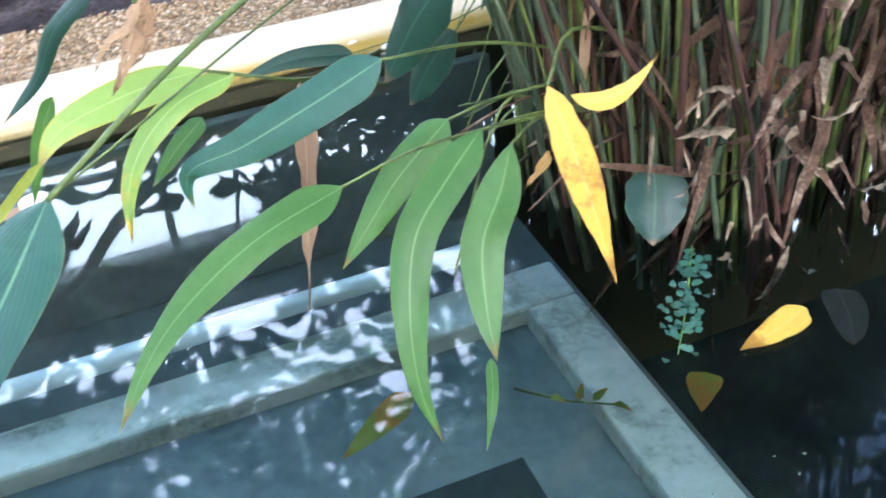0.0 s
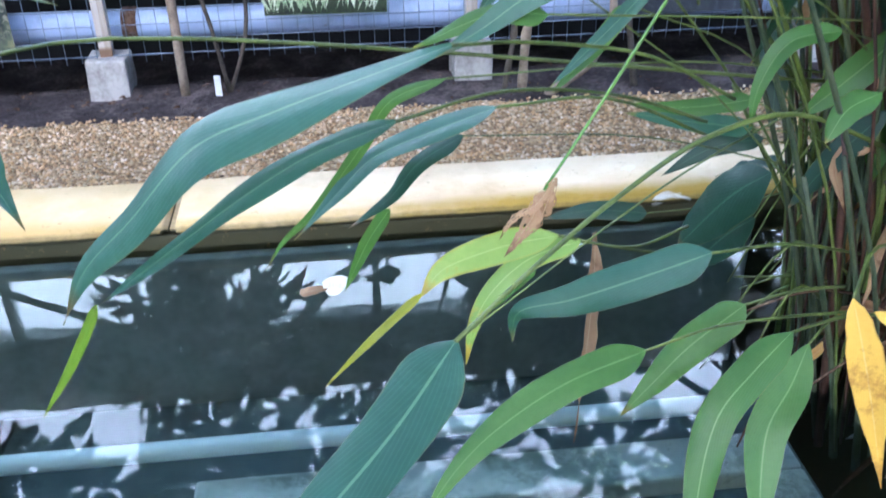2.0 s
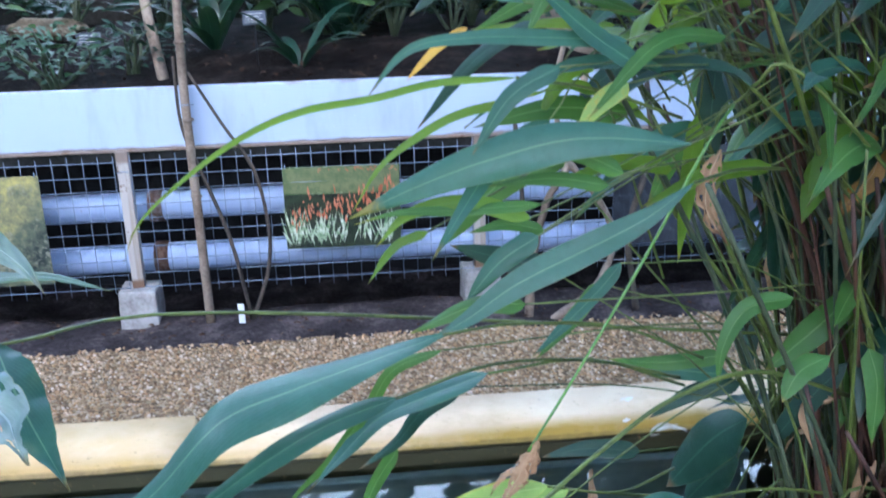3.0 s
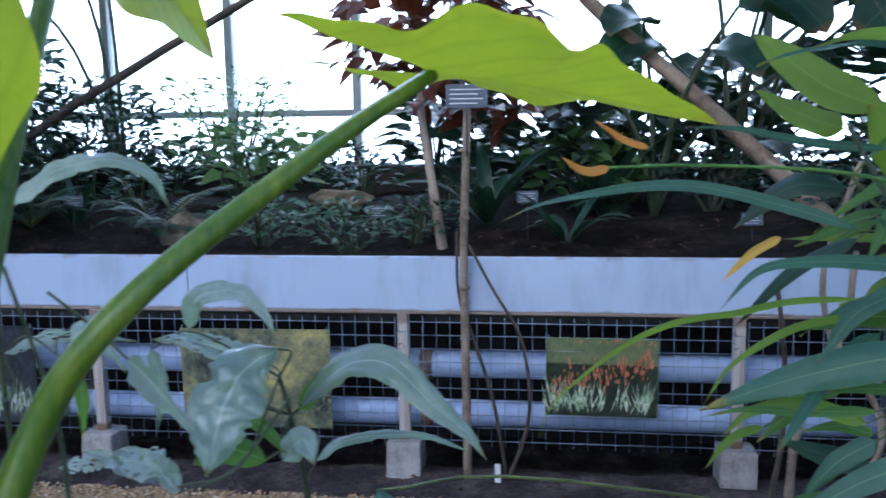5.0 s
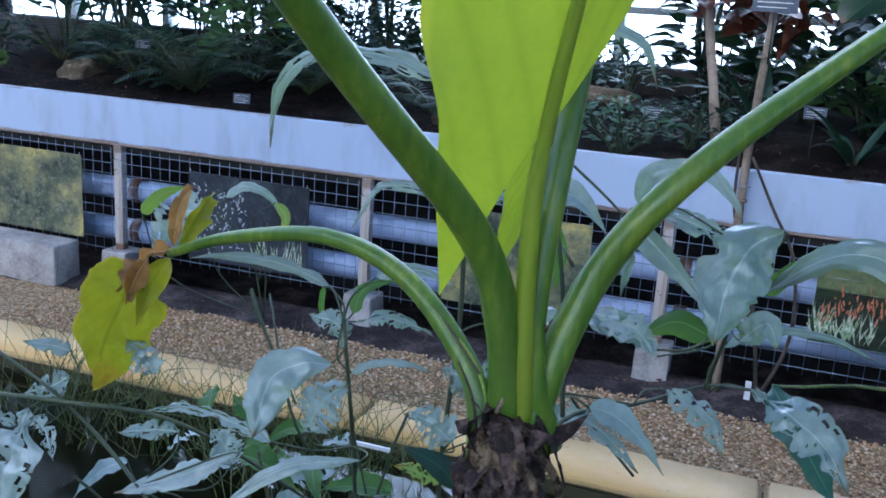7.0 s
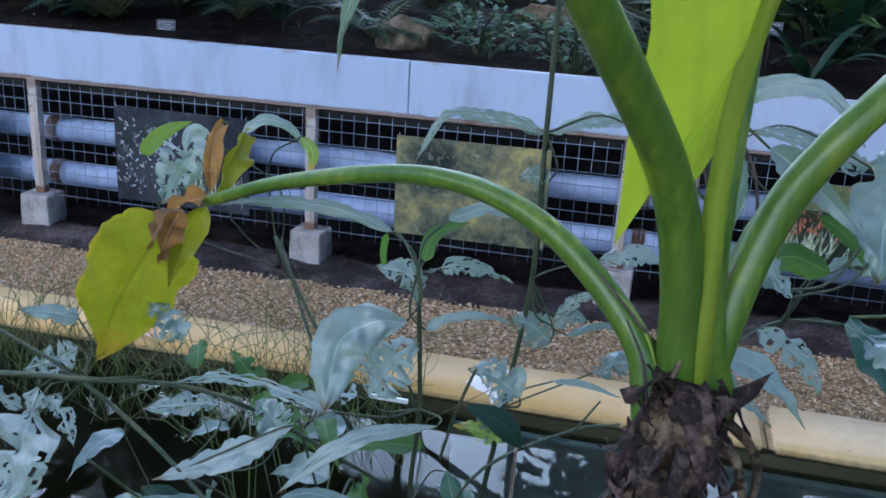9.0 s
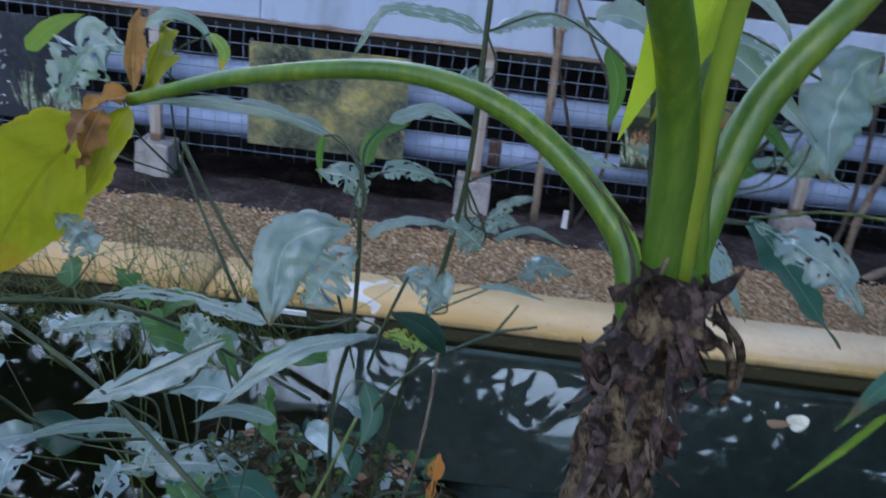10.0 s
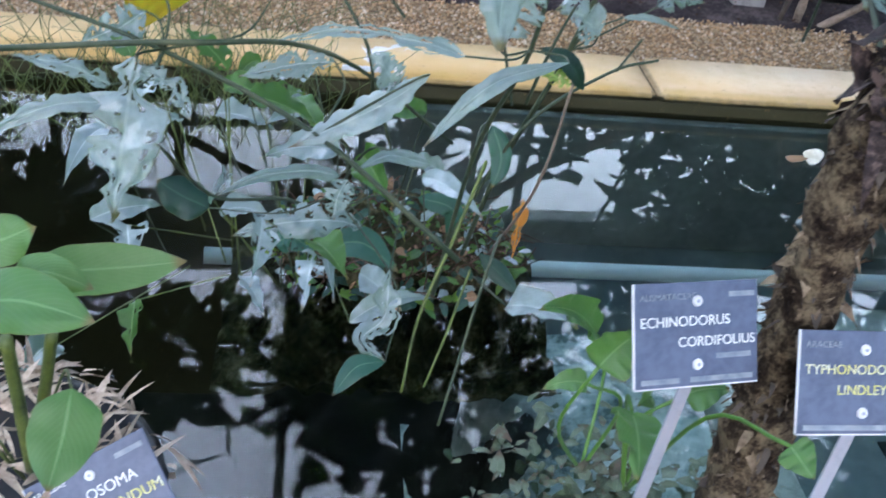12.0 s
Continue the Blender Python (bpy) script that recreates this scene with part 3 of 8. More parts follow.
def leaf_bm(base, tip, width, arch=0.08, facing=(0, -0.4, 0.9), shape="lance", bm=None, fold=0.12, ripple=0.02, along=14, across=6, rng=None):
    """A leaf blade from base to tip, arched upward, with a folded midrib and a rippled edge."""
    bm = bm or bmesh.new()
    uv = bm.loops.layers.uv.verify()
    rng = rng or random
    base, tip, facing = Vector(base), Vector(tip), Vector(facing).normalized()
    length = (tip - base).length
    ctrl = base.lerp(tip, 0.45) + Vector((0, 0, arch * 2)) * length
    phase, twist = rng.uniform(0, 6), rng.uniform(-0.35, 0.35)
    sway = rng.uniform(-0.05, 0.05) * length if along > 10 else 0.0
    torn = rng.choice((0.0, 0.0, 0.25, 0.5, 0.9)) if shape == "lobed" and along > 12 else 0.0
    grid = []
    for i in range(along + 1):
        s = i / along
        p = base * (1 - s) ** 2 + ctrl * 2 * s * (1 - s) + tip * s * s
        d = ((ctrl - base) * (1 - s) + (tip - ctrl) * s).normalized()
        side = d.cross(facing).normalized()
        nrm = side.cross(d).normalized()
        side = (side * math.cos(twist * s) + nrm * math.sin(twist * s)).normalized()
        nrm = side.cross(d).normalized()
        p = p + side * sway * math.sin(math.pi * s)
        if shape == "lance":
            w = (math.sin(math.pi * min(1, s ** 0.76)) ** (0.82 + 0.3 * s)) * (1.08 - 0.2 * s) * (1 + 0.02 * math.sin(s * 41 + phase) - 0.12 * max(0, math.sin(s * 11 + 2 * phase)) ** 24)
        elif shape == "ovate":
            w = (math.sin(math.pi * min(1, s ** 0.5)) ** 0.8) * 1.02
        elif shape == "strap":
            w = min(1.0, 5 * s + 0.15) * (1 - s ** 3.0)
        elif shape == "heart":
            w = math.sqrt(max(0, 1 - (2 * (s ** 0.62) - 1) ** 2)) * 1.05
        else:
            w = (math.sin(math.pi * min(1, s ** 0.64)) ** 1.1) * (1.08 - 0.3 * s) * (0.97 + 0.05 * ((s * 13 + phase) % 1.0))
        w = max(w, 0.015) * width / 2
        gnawed = [max(0.1, 1 - torn * max(0.0, 2.2 * noise.noise(Vector((s * 5.5 + phase * 3, k * 7.3, phase))) + 0.9 * noise.noise(Vector((s * 17 + phase, k * 3.1, phase))))) for k in (-1, 1)] if torn else (1, 1)
        row = []
        for j in range(across + 1):
            u = (2 * j / across - 1)
            u *= gnawed[1 if u > 0 else 0]
            lift = fold * abs(u) * w * 2 + ripple * width * (math.sin(s * 17 + phase + (1.7 if u > 0 else 0)) + 0.5 * math.sin(s * 33 + 3 * phase + (2.3 if u > 0 else 0))) * u * u
            row.append((bm.verts.new(p + side * u * w + nrm * lift), (u / 2 + 0.5, s)))
        grid.append(row)
    for r0, r1 in zip(grid, grid[1:]):
        for j in range(across):
            quad = (r0[j], r0[j + 1], r1[j + 1], r1[j])
            if torn > 0.4 and j not in (0, across // 2 - 1, across // 2, across - 1) and noise.noise(quad[0][0].co * 75) > 0.42 - 0.3 * torn:
                continue
            f = bm.faces.new([q[0] for q in quad])
            f.smooth = True
            for loop, q in zip(f.loops, quad):
                loop[uv].uv = q[1]
    return bm


def bent_bm(points, width, facing, shape="lance", rng=random, along=32, across=8, ragged=0.0):
    """A leaf whose midrib bends through the points: fluted, with sagging halves and uneven edges."""
    bm = bmesh.new()
    uv = bm.loops.layers.uv.verify()
    line, facing = spline(points, 12), Vector(facing).normalized()
    run = [0.0]
    for a, b in zip(line, line[1:]):
        run.append(run[-1] + (b - a).length)
    fold, sag, wave = rng.uniform(0.04, 0.16), rng.uniform(0.05, 0.2), rng.uniform(0.02, 0.055)
    phase, twist = rng.uniform(0, 6), rng.uniform(-0.3, 0.3)
    at, k = [], 0
    for i in range(along + 1):
        goal = run[-1] * i / along
        while k < len(run) - 2 and run[k + 1] < goal:
            k += 1
        at.append(line[k].lerp(line[k + 1], (goal - run[k]) / max(run[k + 1] - run[k], 1e-6)))
    grid = []
    for i, p in enumerate(at):
        s = i / along
        d = (at[min(i + 1, along)] - at[max(i - 1, 0)]).normalized()
        side = d.cross(facing).normalized()
        nrm = side.cross(d).normalized()
        side = (side * math.cos(twist * s) + nrm * math.sin(twist * s)).normalized()
        nrm = side.cross(d).normalized()
        rise, crest = {"lance": (0.13, 0.34), "broad": (0.5, 0.45), "ovate": (0.3, 0.4), "torn": (0.3, 0.35)}[shape]
        w = max(0.02, math.sin(math.pi / 2 * min(1, (s + 0.004) / rise)) ** 0.8 * (1 - max(0, (s - crest) / (1 - crest)) ** (2.3 if shape == "ovate" else 1.75))) * width / 2
        row = []
        for j in range(across + 1):
            u = 2 * j / across - 1
            sg = 1 if u > 0 else -1
            edge = 1 + 0.06 * noise.noise(Vector((s * 5 + phase, sg * 4.0, 1))) + 0.025 * noise.noise(Vector((s * 23 + phase, sg * 4.0, 2)))
            if ragged:
                edge *= max(0.12, 1 - ragged * (1.9 * max(0, noise.noise(Vector((s * 7 + phase * 3, sg * 5.0, phase))) - 0.04) + 0.9 * max(0, noise.noise(Vector((s * 24 + phase, sg * 3.0, phase))))))
            lift = 2 * w * (fold * abs(u) - sag * u * u) + wave * width * math.sin(s * 15 + phase + sg) * u * u
            if ragged:
                lift += width * (0.10 * noise.noise(Vector((s * 6, u * 2.2, phase))) + 0.035 * noise.noise(Vector((s * 16, u * 6, phase))))
            row.append((bm.verts.new(p + side * u * w * edge + nrm * lift), (u / 2 + 0.5, s)))
        grid.append(row)
    for r0, r1 in zip(grid, grid[1:]):
        for j in range(across):
            quad = (r0[j], r0[j + 1], r1[j + 1], r1[j])
            u, v = quad[0][1]
            if ragged > 0.5 and j not in (0, across // 2 - 1, across // 2, across - 1) and noise.noise(Vector((v * 14 + phase, u * 7, phase))) > 0.5 - 0.3 * ragged:
                continue
            f = bm.faces.new([q[0] for q in quad])
            for loop, q in zip(f.loops, quad):
                loop[uv].uv = q[1]
    return bm


def arrow_bm(join, tip, width, lobe, facing, curve=0.0, ripple=0.02, halves=None):
    """An arrow-shaped blade: two lobes run back past the point where the stalk joins."""
    bm = bmesh.new()
    uv = bm.loops.layers.uv.verify()
    join, tip, facing = Vector(join), Vector(tip), Vector(facing).normalized()
    d = (tip - join)
    length = d.length
    d.normalize()
    side = d.cross(facing).normalized()
    nrm = side.cross(d).normalized()
    for sgn in (-1, 1):
        out_way, wide, inset, back = side * sgn, width / 2, 0.62, lobe
        if halves:
            out_way, wide, inset, back = halves[0 if sgn < 0 else 1]
            out_way = Vector(out_way).normalized()
        grid = []
        for i in range(49):
            s = -back + (1 + back) * i / 48
            if s < 0:
                k = -s / max(back, 0.01)
                inner, outer = inset * k ** 0.8, 0.92 - (0.9 - inset) * k - 0.02 * k * k
            else:
                inner, outer = 0.0, 0.92 * (1 - s ** 1.6) ** 0.9 * (1 + 0.28 * math.sin(math.pi * min(1, s * 1.9))) * (1 if back else min(1, s / 0.28) ** 0.75)
            row = []
            for j in range(9):
                u = inner + (max(outer, inner + 0.01) - inner) * j / 8
                q = join + d * s * length + out_way * u * wide
                q += nrm * (curve * length * s * s + 0.10 * u * width + ripple * width * (math.sin(s * 13 + sgn) + 0.45 * math.sin(s * 27 + 2 * sgn)) * u * u)
                row.append((bm.verts.new(q), (0.5 + sgn * u / 2, (s + lobe) / (1 + lobe))))
            grid.append(row)
        for r0, r1 in zip(grid, grid[1:]):
            for j in range(8):
                quad = (r0[j], r0[j + 1], r1[j + 1], r1[j]) if sgn > 0 else (r0[j + 1], r0[j], r1[j], r1[j + 1])
                f = bm.faces.new([q[0] for q in quad])
                f.smooth = True
                for loop, q in zip(f.loops, quad):
                    loop[uv].uv = q[1]
    bmesh.ops.remove_doubles(bm, verts=bm.verts, dist=0.0005)
    return bm


GROW = random.Random(8)


def blade(plant, material, base, tip, width, arch=0.08, facing=(0, -0.4, 0.9), shape="lance", stalk=(), stalk_mat=None, radius=0.003, label=""):
    """A leaf part, and its stalk from the plant if stalk names the points on the way."""
    fine = shape == "lobed"
    lf = part("leaf", leaf_bm(base, tip, width, arch, facing, shape, along=40 if fine else 26, across=12 if fine else 6, fold=GROW.uniform(0.04, 0.3), ripple=0.07 if fine else GROW.uniform(0.04, 0.12), rng=GROW), material, plant, label)
    if stalk:
        part("stalk", tube_bm([*stalk, base], (radius * 1.3, radius), 6, 5), stalk_mat or STEM_GREEN, lf)


def text_part(body, size, at, parent, material, align="LEFT"):
    cu = bpy.data.curves.new("lettering", "FONT")
    cu.body, cu.size, cu.align_x, cu.extrude = body, size, align, 0.0003
    tmp = new("lettering_curve", cu)
    me = bpy.data.meshes.new_from_object(tmp.evaluated_get(bpy.context.evaluated_depsgraph_get()))
    bpy.data.objects.remove(tmp)
    bpy.data.curves.remove(cu)
    me.materials.append(material)
    ob = new("lettering", me)
    ob.parent = parent
    ob.matrix_basis = at
    return ob


def sheet_bm(x0, x1, y0, y1, nx, ny, height):
    bm = bmesh.new()
    rows = [[bm.verts.new((x0 + (x1 - x0) * i / nx, y0 + (y1 - y0) * j / ny, height(x0 + (x1 - x0) * i / nx, y0 + (y1 - y0) * j / ny))) for i in range(nx + 1)] for j in range(ny + 1)]
    for a, b in zip(rows, rows[1:]):
        for i in range(nx):
            bm.faces.new((a[i], a[i + 1], b[i + 1], b[i]))
    return bm


# ---- setting ----
def structure(name, bm, material, label, category, smooth=False):
    return tagged(obj(name, bm, material, smooth), label, category, kind="structure")


def bumpy(scale, height, base=0.0):
    return lambda x, y: base + height * noise.noise(Vector((x * scale, y * scale, 3.1))) + height * 0.4 * noise.noise(Vector((x * scale * 4, y * scale * 4, 7.7)))


WATER_Z, KERB_Z = 0.228, 0.285
structure("ground", sheet_bm(-300, 300, -300, 300, 8, 8, lambda x, y: -0.9), rough_mat("grass_ground", [(0.3, (0.04, 0.07, 0.02)), (0.7, (0.09, 0.12, 0.04))], 0.3, 9, 0.95), "grassy ground outside the greenhouse", "ground")
structure("path", sheet_bm(-8, 8, -1.36, -0.235, 160, 14, bumpy(6, 0.006, -0.012)), GRAVEL, "brown pea gravel path beside the pond", "path", True)
def pebble_mat():
    m, nt, b, _ = shader("loose_pebbles")
    g = nt.nodes.new("ShaderNodeNewGeometry")
    col = ramp(nt, g.outputs["Random Per Island"], [(0.0, (0.22, 0.14, 0.07)), (0.3, (0.48, 0.295, 0.135)), (0.6, (0.62, 0.415, 0.215)), (0.85, (0.70, 0.53, 0.33)), (1.0, (0.84, 0.72, 0.55))])
    col = mix_colour(nt, math_node(nt, "MULTIPLY", noise_out(nt, 4.0, 5.0, 0.6, coords(nt)), 0.32), col, (0.17, 0.11, 0.05))
    nt.links.new(col, b.inputs["Base Color"])
    b.inputs["Roughness"].default_value = 0.8
    return m


def pebbles(x0, x1, y0, y1, count, seed):
    """Loose rounded pebbles strewn over the path."""
    rng = np.random.default_rng(seed)
    ico = bmesh.new()
    bmesh.ops.create_icosphere(ico, subdivisions=1, radius=1.0)
    base = np.array([v.co[:] for v in ico.verts])
    tri = np.array([[v.index for v in f.verts] for f in ico.faces])
    ico.free()
    at = np.stack([rng.uniform(x0, x1, count), rng.uniform(y0, y1, count), rng.uniform(-0.012, -0.002, count)], 1)
    size = rng.uniform(0.003, 0.0068, (count, 1)) * np.array([1.0, 1.0, 0.7]) * rng.uniform(0.75, 1.3, (count, 3))
    turn = rng.uniform(0, 6.283, count)
    p = base[None] * size[:, None]
    c, d = np.cos(turn)[:, None], np.sin(turn)[:, None]
    p = np.stack([p[..., 0] * c - p[..., 1] * d, p[..., 0] * d + p[..., 1] * c, p[..., 2]], 2) + at[:, None]
    faces = (tri[None] + (np.arange(count) * len(base))[:, None, None]).reshape(-1, 3)
    me = bpy.data.meshes.new("path_pebbles")
    me.from_pydata(p.reshape(-1, 3).tolist(), [], faces.tolist())
    me.polygons.foreach_set("use_smooth", [True] * len(me.polygons))
    me.materials.append(pebble_mat())
    return tagged(new("path_pebbles", me), "loose brown and cream pebbles on the path", "pebbles", kind="stuff")


pebbles(-2.6, 2.6, -1.31, -0.25, 23000, 5)
# soil drops behind the mesh, shaped to leave a dark shaded gap
structure("soil_strip", sheet_bm(-8, 8, -0.27, 1.66, 220, 40, lambda x, y: bumpy(7, 0.02, -0.012)(x, y) + 0.012 * min(1, max(0, (y + 0.27) * 8)) - 0.2 * min(1, max(0, (y - 0.06) * 7))), SOIL, "dark bare soil under the planting bench", "soil", True)
structure("bank_south", sheet_bm(-8, 8, -9, -3.6, 40, 20, bumpy(3, 0.01, 0.2)), GRAVEL, "gravel path on the near bank of the pond", "path", True)


def kerb(name, y0, y1, cracks):
    """A raised pond wall: a coping in lengths over a narrower wall."""
    top = tagged(new(name), "cream painted concrete pond kerb with yellow moss, lower face darkened for algae and shade", "kerb", kind="structure")
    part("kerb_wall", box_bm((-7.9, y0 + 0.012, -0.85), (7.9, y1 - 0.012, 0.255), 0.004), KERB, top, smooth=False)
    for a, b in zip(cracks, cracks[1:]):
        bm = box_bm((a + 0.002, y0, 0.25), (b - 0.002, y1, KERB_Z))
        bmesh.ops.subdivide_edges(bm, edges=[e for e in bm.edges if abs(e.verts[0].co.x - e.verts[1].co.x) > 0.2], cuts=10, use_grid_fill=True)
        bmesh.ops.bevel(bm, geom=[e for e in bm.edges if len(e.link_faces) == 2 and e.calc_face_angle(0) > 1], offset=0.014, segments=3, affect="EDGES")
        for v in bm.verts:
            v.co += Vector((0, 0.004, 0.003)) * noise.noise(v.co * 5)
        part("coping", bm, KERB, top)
    return top


kerb("kerb_north", -1.53, -1.315, [-7.9, -5.0, -2.6, -0.62, 0.42, 2.3, 4.6, 7.9])
kerb("kerb_south", -3.72, -3.5, [-7.9, -4.0, 0.0, 4.0, 7.9])

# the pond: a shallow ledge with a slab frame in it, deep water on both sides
structure("pond_floor_deep", box_bm((-7.8, -3.5, -0.95), (7.8, -1.5, -0.85)), POOL_DEEP, "deep pond floor, coloured dark for its depth", "pond floor")
structure("pond_floor", sheet_bm(-0.9, 1.66, -3.4, -1.52, 60, 30, lambda x, y: -0.16 - 0.6 * min(1, max(0, 0.02 - x + 0.12 * noise.noise(Vector((x * 5, y * 5, 9)))) / 0.5) ** 0.7), POOL_DEPTH, "grey rendered pond floor darkened by colour where it sinks deep", "pond floor", True)
structure("pond_floor_edge", box_bm((1.64, -3.4, -0.85), (1.66, -1.52, -0.165)), LEDGE, "edge of the shallow pond floor", "pond floor")
structure("pond_lining", box_bm((-0.3, -1.545, -0.16), (1.64, -1.5185, 0.212), 0.004), POOL, "grey rendered pond wall below the water", "pond wall")


def silt_height(x, y):
    """Pale silt whose ragged western edge dips below the floor."""
    edge = 0.06 + 0.16 * noise.noise(Vector((x * 4, y * 6, 3))) + 0.06 * noise.noise(Vector((x * 20, y * 22, 8))) + 0.02 * noise.noise(Vector((x * 60, y * 60, 4)))
    return -0.145 + 0.012 * noise.noise(Vector((x * 9, y * 9, 2))) - 0.3 * min(1, max(0, (edge - x) / 0.06))


bm = sheet_bm(-0.16, 0.45, -2.95, -1.93, 90, 130, silt_height)
structure("pond_silt", bm, SILT, "pale mottled silt on the pond floor", "silt", True)
frame_top = tagged(new("pond_slab"), "pale submerged concrete frame round a dark sheet standing in for a pit", "slab", kind="structure")
for lo, hi in (((0.455, -1.955, -0.165), (1.62, -1.845, -0.1)), ((0.455, -2.9, -0.165), (0.56, -1.957, -0.1)), ((1.515, -2.9, -0.165), (1.62, -1.957, -0.1))):
    part("slab_bar", box_bm(lo, hi, 0.008), SLAB, frame_top, smooth=False)
part("slab_floor", box_bm((0.562, -2.9, -0.165), (1.513, -1.957, -0.14)), SUNK, frame_top, smooth=False)
# thin dark sheet on the floor: the pit's darkness is painted, not sunk
part("slab_pit", box_bm((0.8, -2.9, -0.139), (1.365, -2.25, -0.134)), PIT_SHADE, frame_top, smooth=False)
structure("pond_pipe", tube_bm([(-0.62, -1.832, -0.034), (0.0, -1.832, -0.033), (0.8, -1.832, -0.031), (1.5, -1.832, -0.033)], (0.019, 0.019), 16, 4), POOL_PIPE, "pale pipe lying under the water", "pipe", True)
structure("water", sheet_bm(-7.8, 7.8, -3.5, -1.525, 4, 2, lambda x, y: WATER_Z), WATER, "still dark pond water mirroring leaves and windows", "water", True)

# the greenhouse, with bright overcast haze outside its north windows
haze, nt, b, out = shader("bright_haze")
nt.nodes.remove(b)
em = node(nt, "ShaderNodeEmission", Color=(0.93, 0.97, 1.0, 1), Strength=2.5)
nt.links.new(em.outputs[0], out.inputs["Surface"])
structure("backdrop", box_bm((-16, 4.5, -0.9), (16, 4.6, 9.0)), haze, "bright white overcast sky outside the windows", "sky")
structure("wall_north", box_bm((-7, 1.7, -0.9), (7, 1.88, 1.09), 0.005), LEDGE, "dark low wall under the windows", "wall")
for i, x in enumerate([-6.48 + 0.74 * k for k in range(18)]):
    w = tagged(new("window_%d" % (i + 1)), "tall greenhouse window with grey frame", "window", "greenhouse windows", "structure")
    w.matrix_basis = pose(x, 1.8, 1.09)
    part("mullion", box_bm((x - 0.024, 1.76, 1.09), (x + 0.024, 1.84, 2.718), 0.004), FRAME, w, smooth=False)
    for z in (1.385, 2.12):
        part("rail", box_bm((x + 0.025, 1.775, z - 0.02), (x + 0.715, 1.825, z + 0.02), 0.003), FRAME, w, smooth=False)
    part("pane", box_bm((x + 0.02, 1.799, 1.09), (x + 0.72, 1.803, 2.718)), GLASS, w, smooth=False)
structure("eave_beam", box_bm((-7, 1.74, 2.72), (7, 1.92, 3.24), 0.01), FRAME, "grey eave gutter beam", "beam")
for i in range(10):
    x = -6.5 + 1.48 * i
    for s in (1, -1):
        structure("rafter", tube_bm([(x, -3.5 + s * 5.3, 3.26), (x, -3.5, 5.8)], (0.035, 0.035), 6, 2), FRAME, "grey roof glazing bar", "rafter")
for y, z in ((0.1, 4.03), (-1.7, 4.88), (-3.5, 5.8), (-5.3, 4.88), (-7.1, 4.03)):
    structure("purlin", box_bm((-7, y - 0.03, z - 0.05), (7, y + 0.03, z + 0.03)), FRAME, "grey roof purlin", "purlin")
structure("roof", (lambda bm: [bm.faces.new([bm.verts.new(q) for q in ((-7, -3.5 + k * 5.3, 3.28), (7, -3.5 + k * 5.3, 3.28), (7, -3.5, 5.84), (-7, -3.5, 5.84))]) for k in (-1, 1)] and bm)(bmesh.new()), SHADE, "dusty glass roof", "roof")
# unseen opaque walls, added to hold back daylight from south and sides
structure("wall_south", box_bm((-7, -9.0, -0.9), (7, -8.8, 2.3), 0.005), LEDGE, "unseen dark wall added to cut light from the south", "wall")
for s in (-1, 1):
    structure("wall_west" if s < 0 else "wall_east", box_bm((s * 7.0 - 0.1, -9, -0.9), (s * 7.0 + 0.1, 1.9, 2.6), 0.005), LEDGE, "unseen dark end wall added to cut side light", "wall")

# ---- planting bench ----
POST_X = [-5.02, -3.765, -2.51, -1.252, 0.0, 1.25, 2.505, 3.76, 5.02]
bench = thing("planting_bench", (0, 0, 0), "long bench with white painted front and rusty lower edge", "bench")
for a, b in ((-6.9, -3.4), (-3.4, -0.86), (-0.86, 2.1), (2.1, 6.9)):
    bm = box_bm((a + 0.0015, 0.0, 0.637), (b - 0.0015, 0.035, 0.845), 0.004)
    part("front_panel", bm, BEAM_PAINT, bench, smooth=False)
part("lower_flange", box_bm((-6.9, -0.012, 0.628), (6.9, 0.05, 0.6365), 0.002), POST_PAINT, bench, smooth=False)
part("tray", box_bm((-6.9, 0.04, 0.58), (6.9, 1.69, 0.64)), LEDGE, bench, smooth=False)
# black board closing the recess; its colour stands in for deep shade
part("back_board", box_bm((-6.9, 0.95, -0.3), (6.9, 1.0, 0.58)), BLACK, bench, "near-black board painting the shade behind the pipes", smooth=False)


def soil_height(x, y):
    return 0.815 + 0.13 * min(1, max(0, y) / 0.9) + 0.03 * noise.noise(Vector((x * 3, y * 3, 1))) + 0.012 * noise.noise(Vector((x * 14, y * 14, 5)))


structure("bed_soil", sheet_bm(-6.9, 6.9, 0.036, 1.7, 260, 36, soil_height), BED_SOIL, "soil heaped in the planting bench, darkened for the plants' shade", "soil", True)

scrap = random.Random(91)
bm = bmesh.new()
for k in range(420):
    p = Vector((scrap.uniform(-2.8, 2.8), scrap.uniform(-0.26, 0.05), 0.0))
    p.z = 0.004 + bumpy(7, 0.02, -0.012)(p.x, p.y) + 0.012 * min(1, max(0, (p.y + 0.27) * 8))
    a, r = scrap.uniform(0, 6.283), scrap.uniform(0.006, 0.028)
    leaf_bm(p, p + Vector((math.cos(a) * r, math.sin(a) * r, scrap.uniform(0, 0.006))), r * scrap.uniform(0.2, 0.6), 0.1, (scrap.gauss(0, 0.3), scrap.gauss(-0.2, 0.3), 1), "ovate", bm, along=4, across=2, ripple=0.1, rng=scrap)
tagged(obj("soil_scraps", bm, DEAD_SHEATH), "dry leaf scraps lying on the bare soil", "debris", kind="stuff")
bm = bmesh.new()
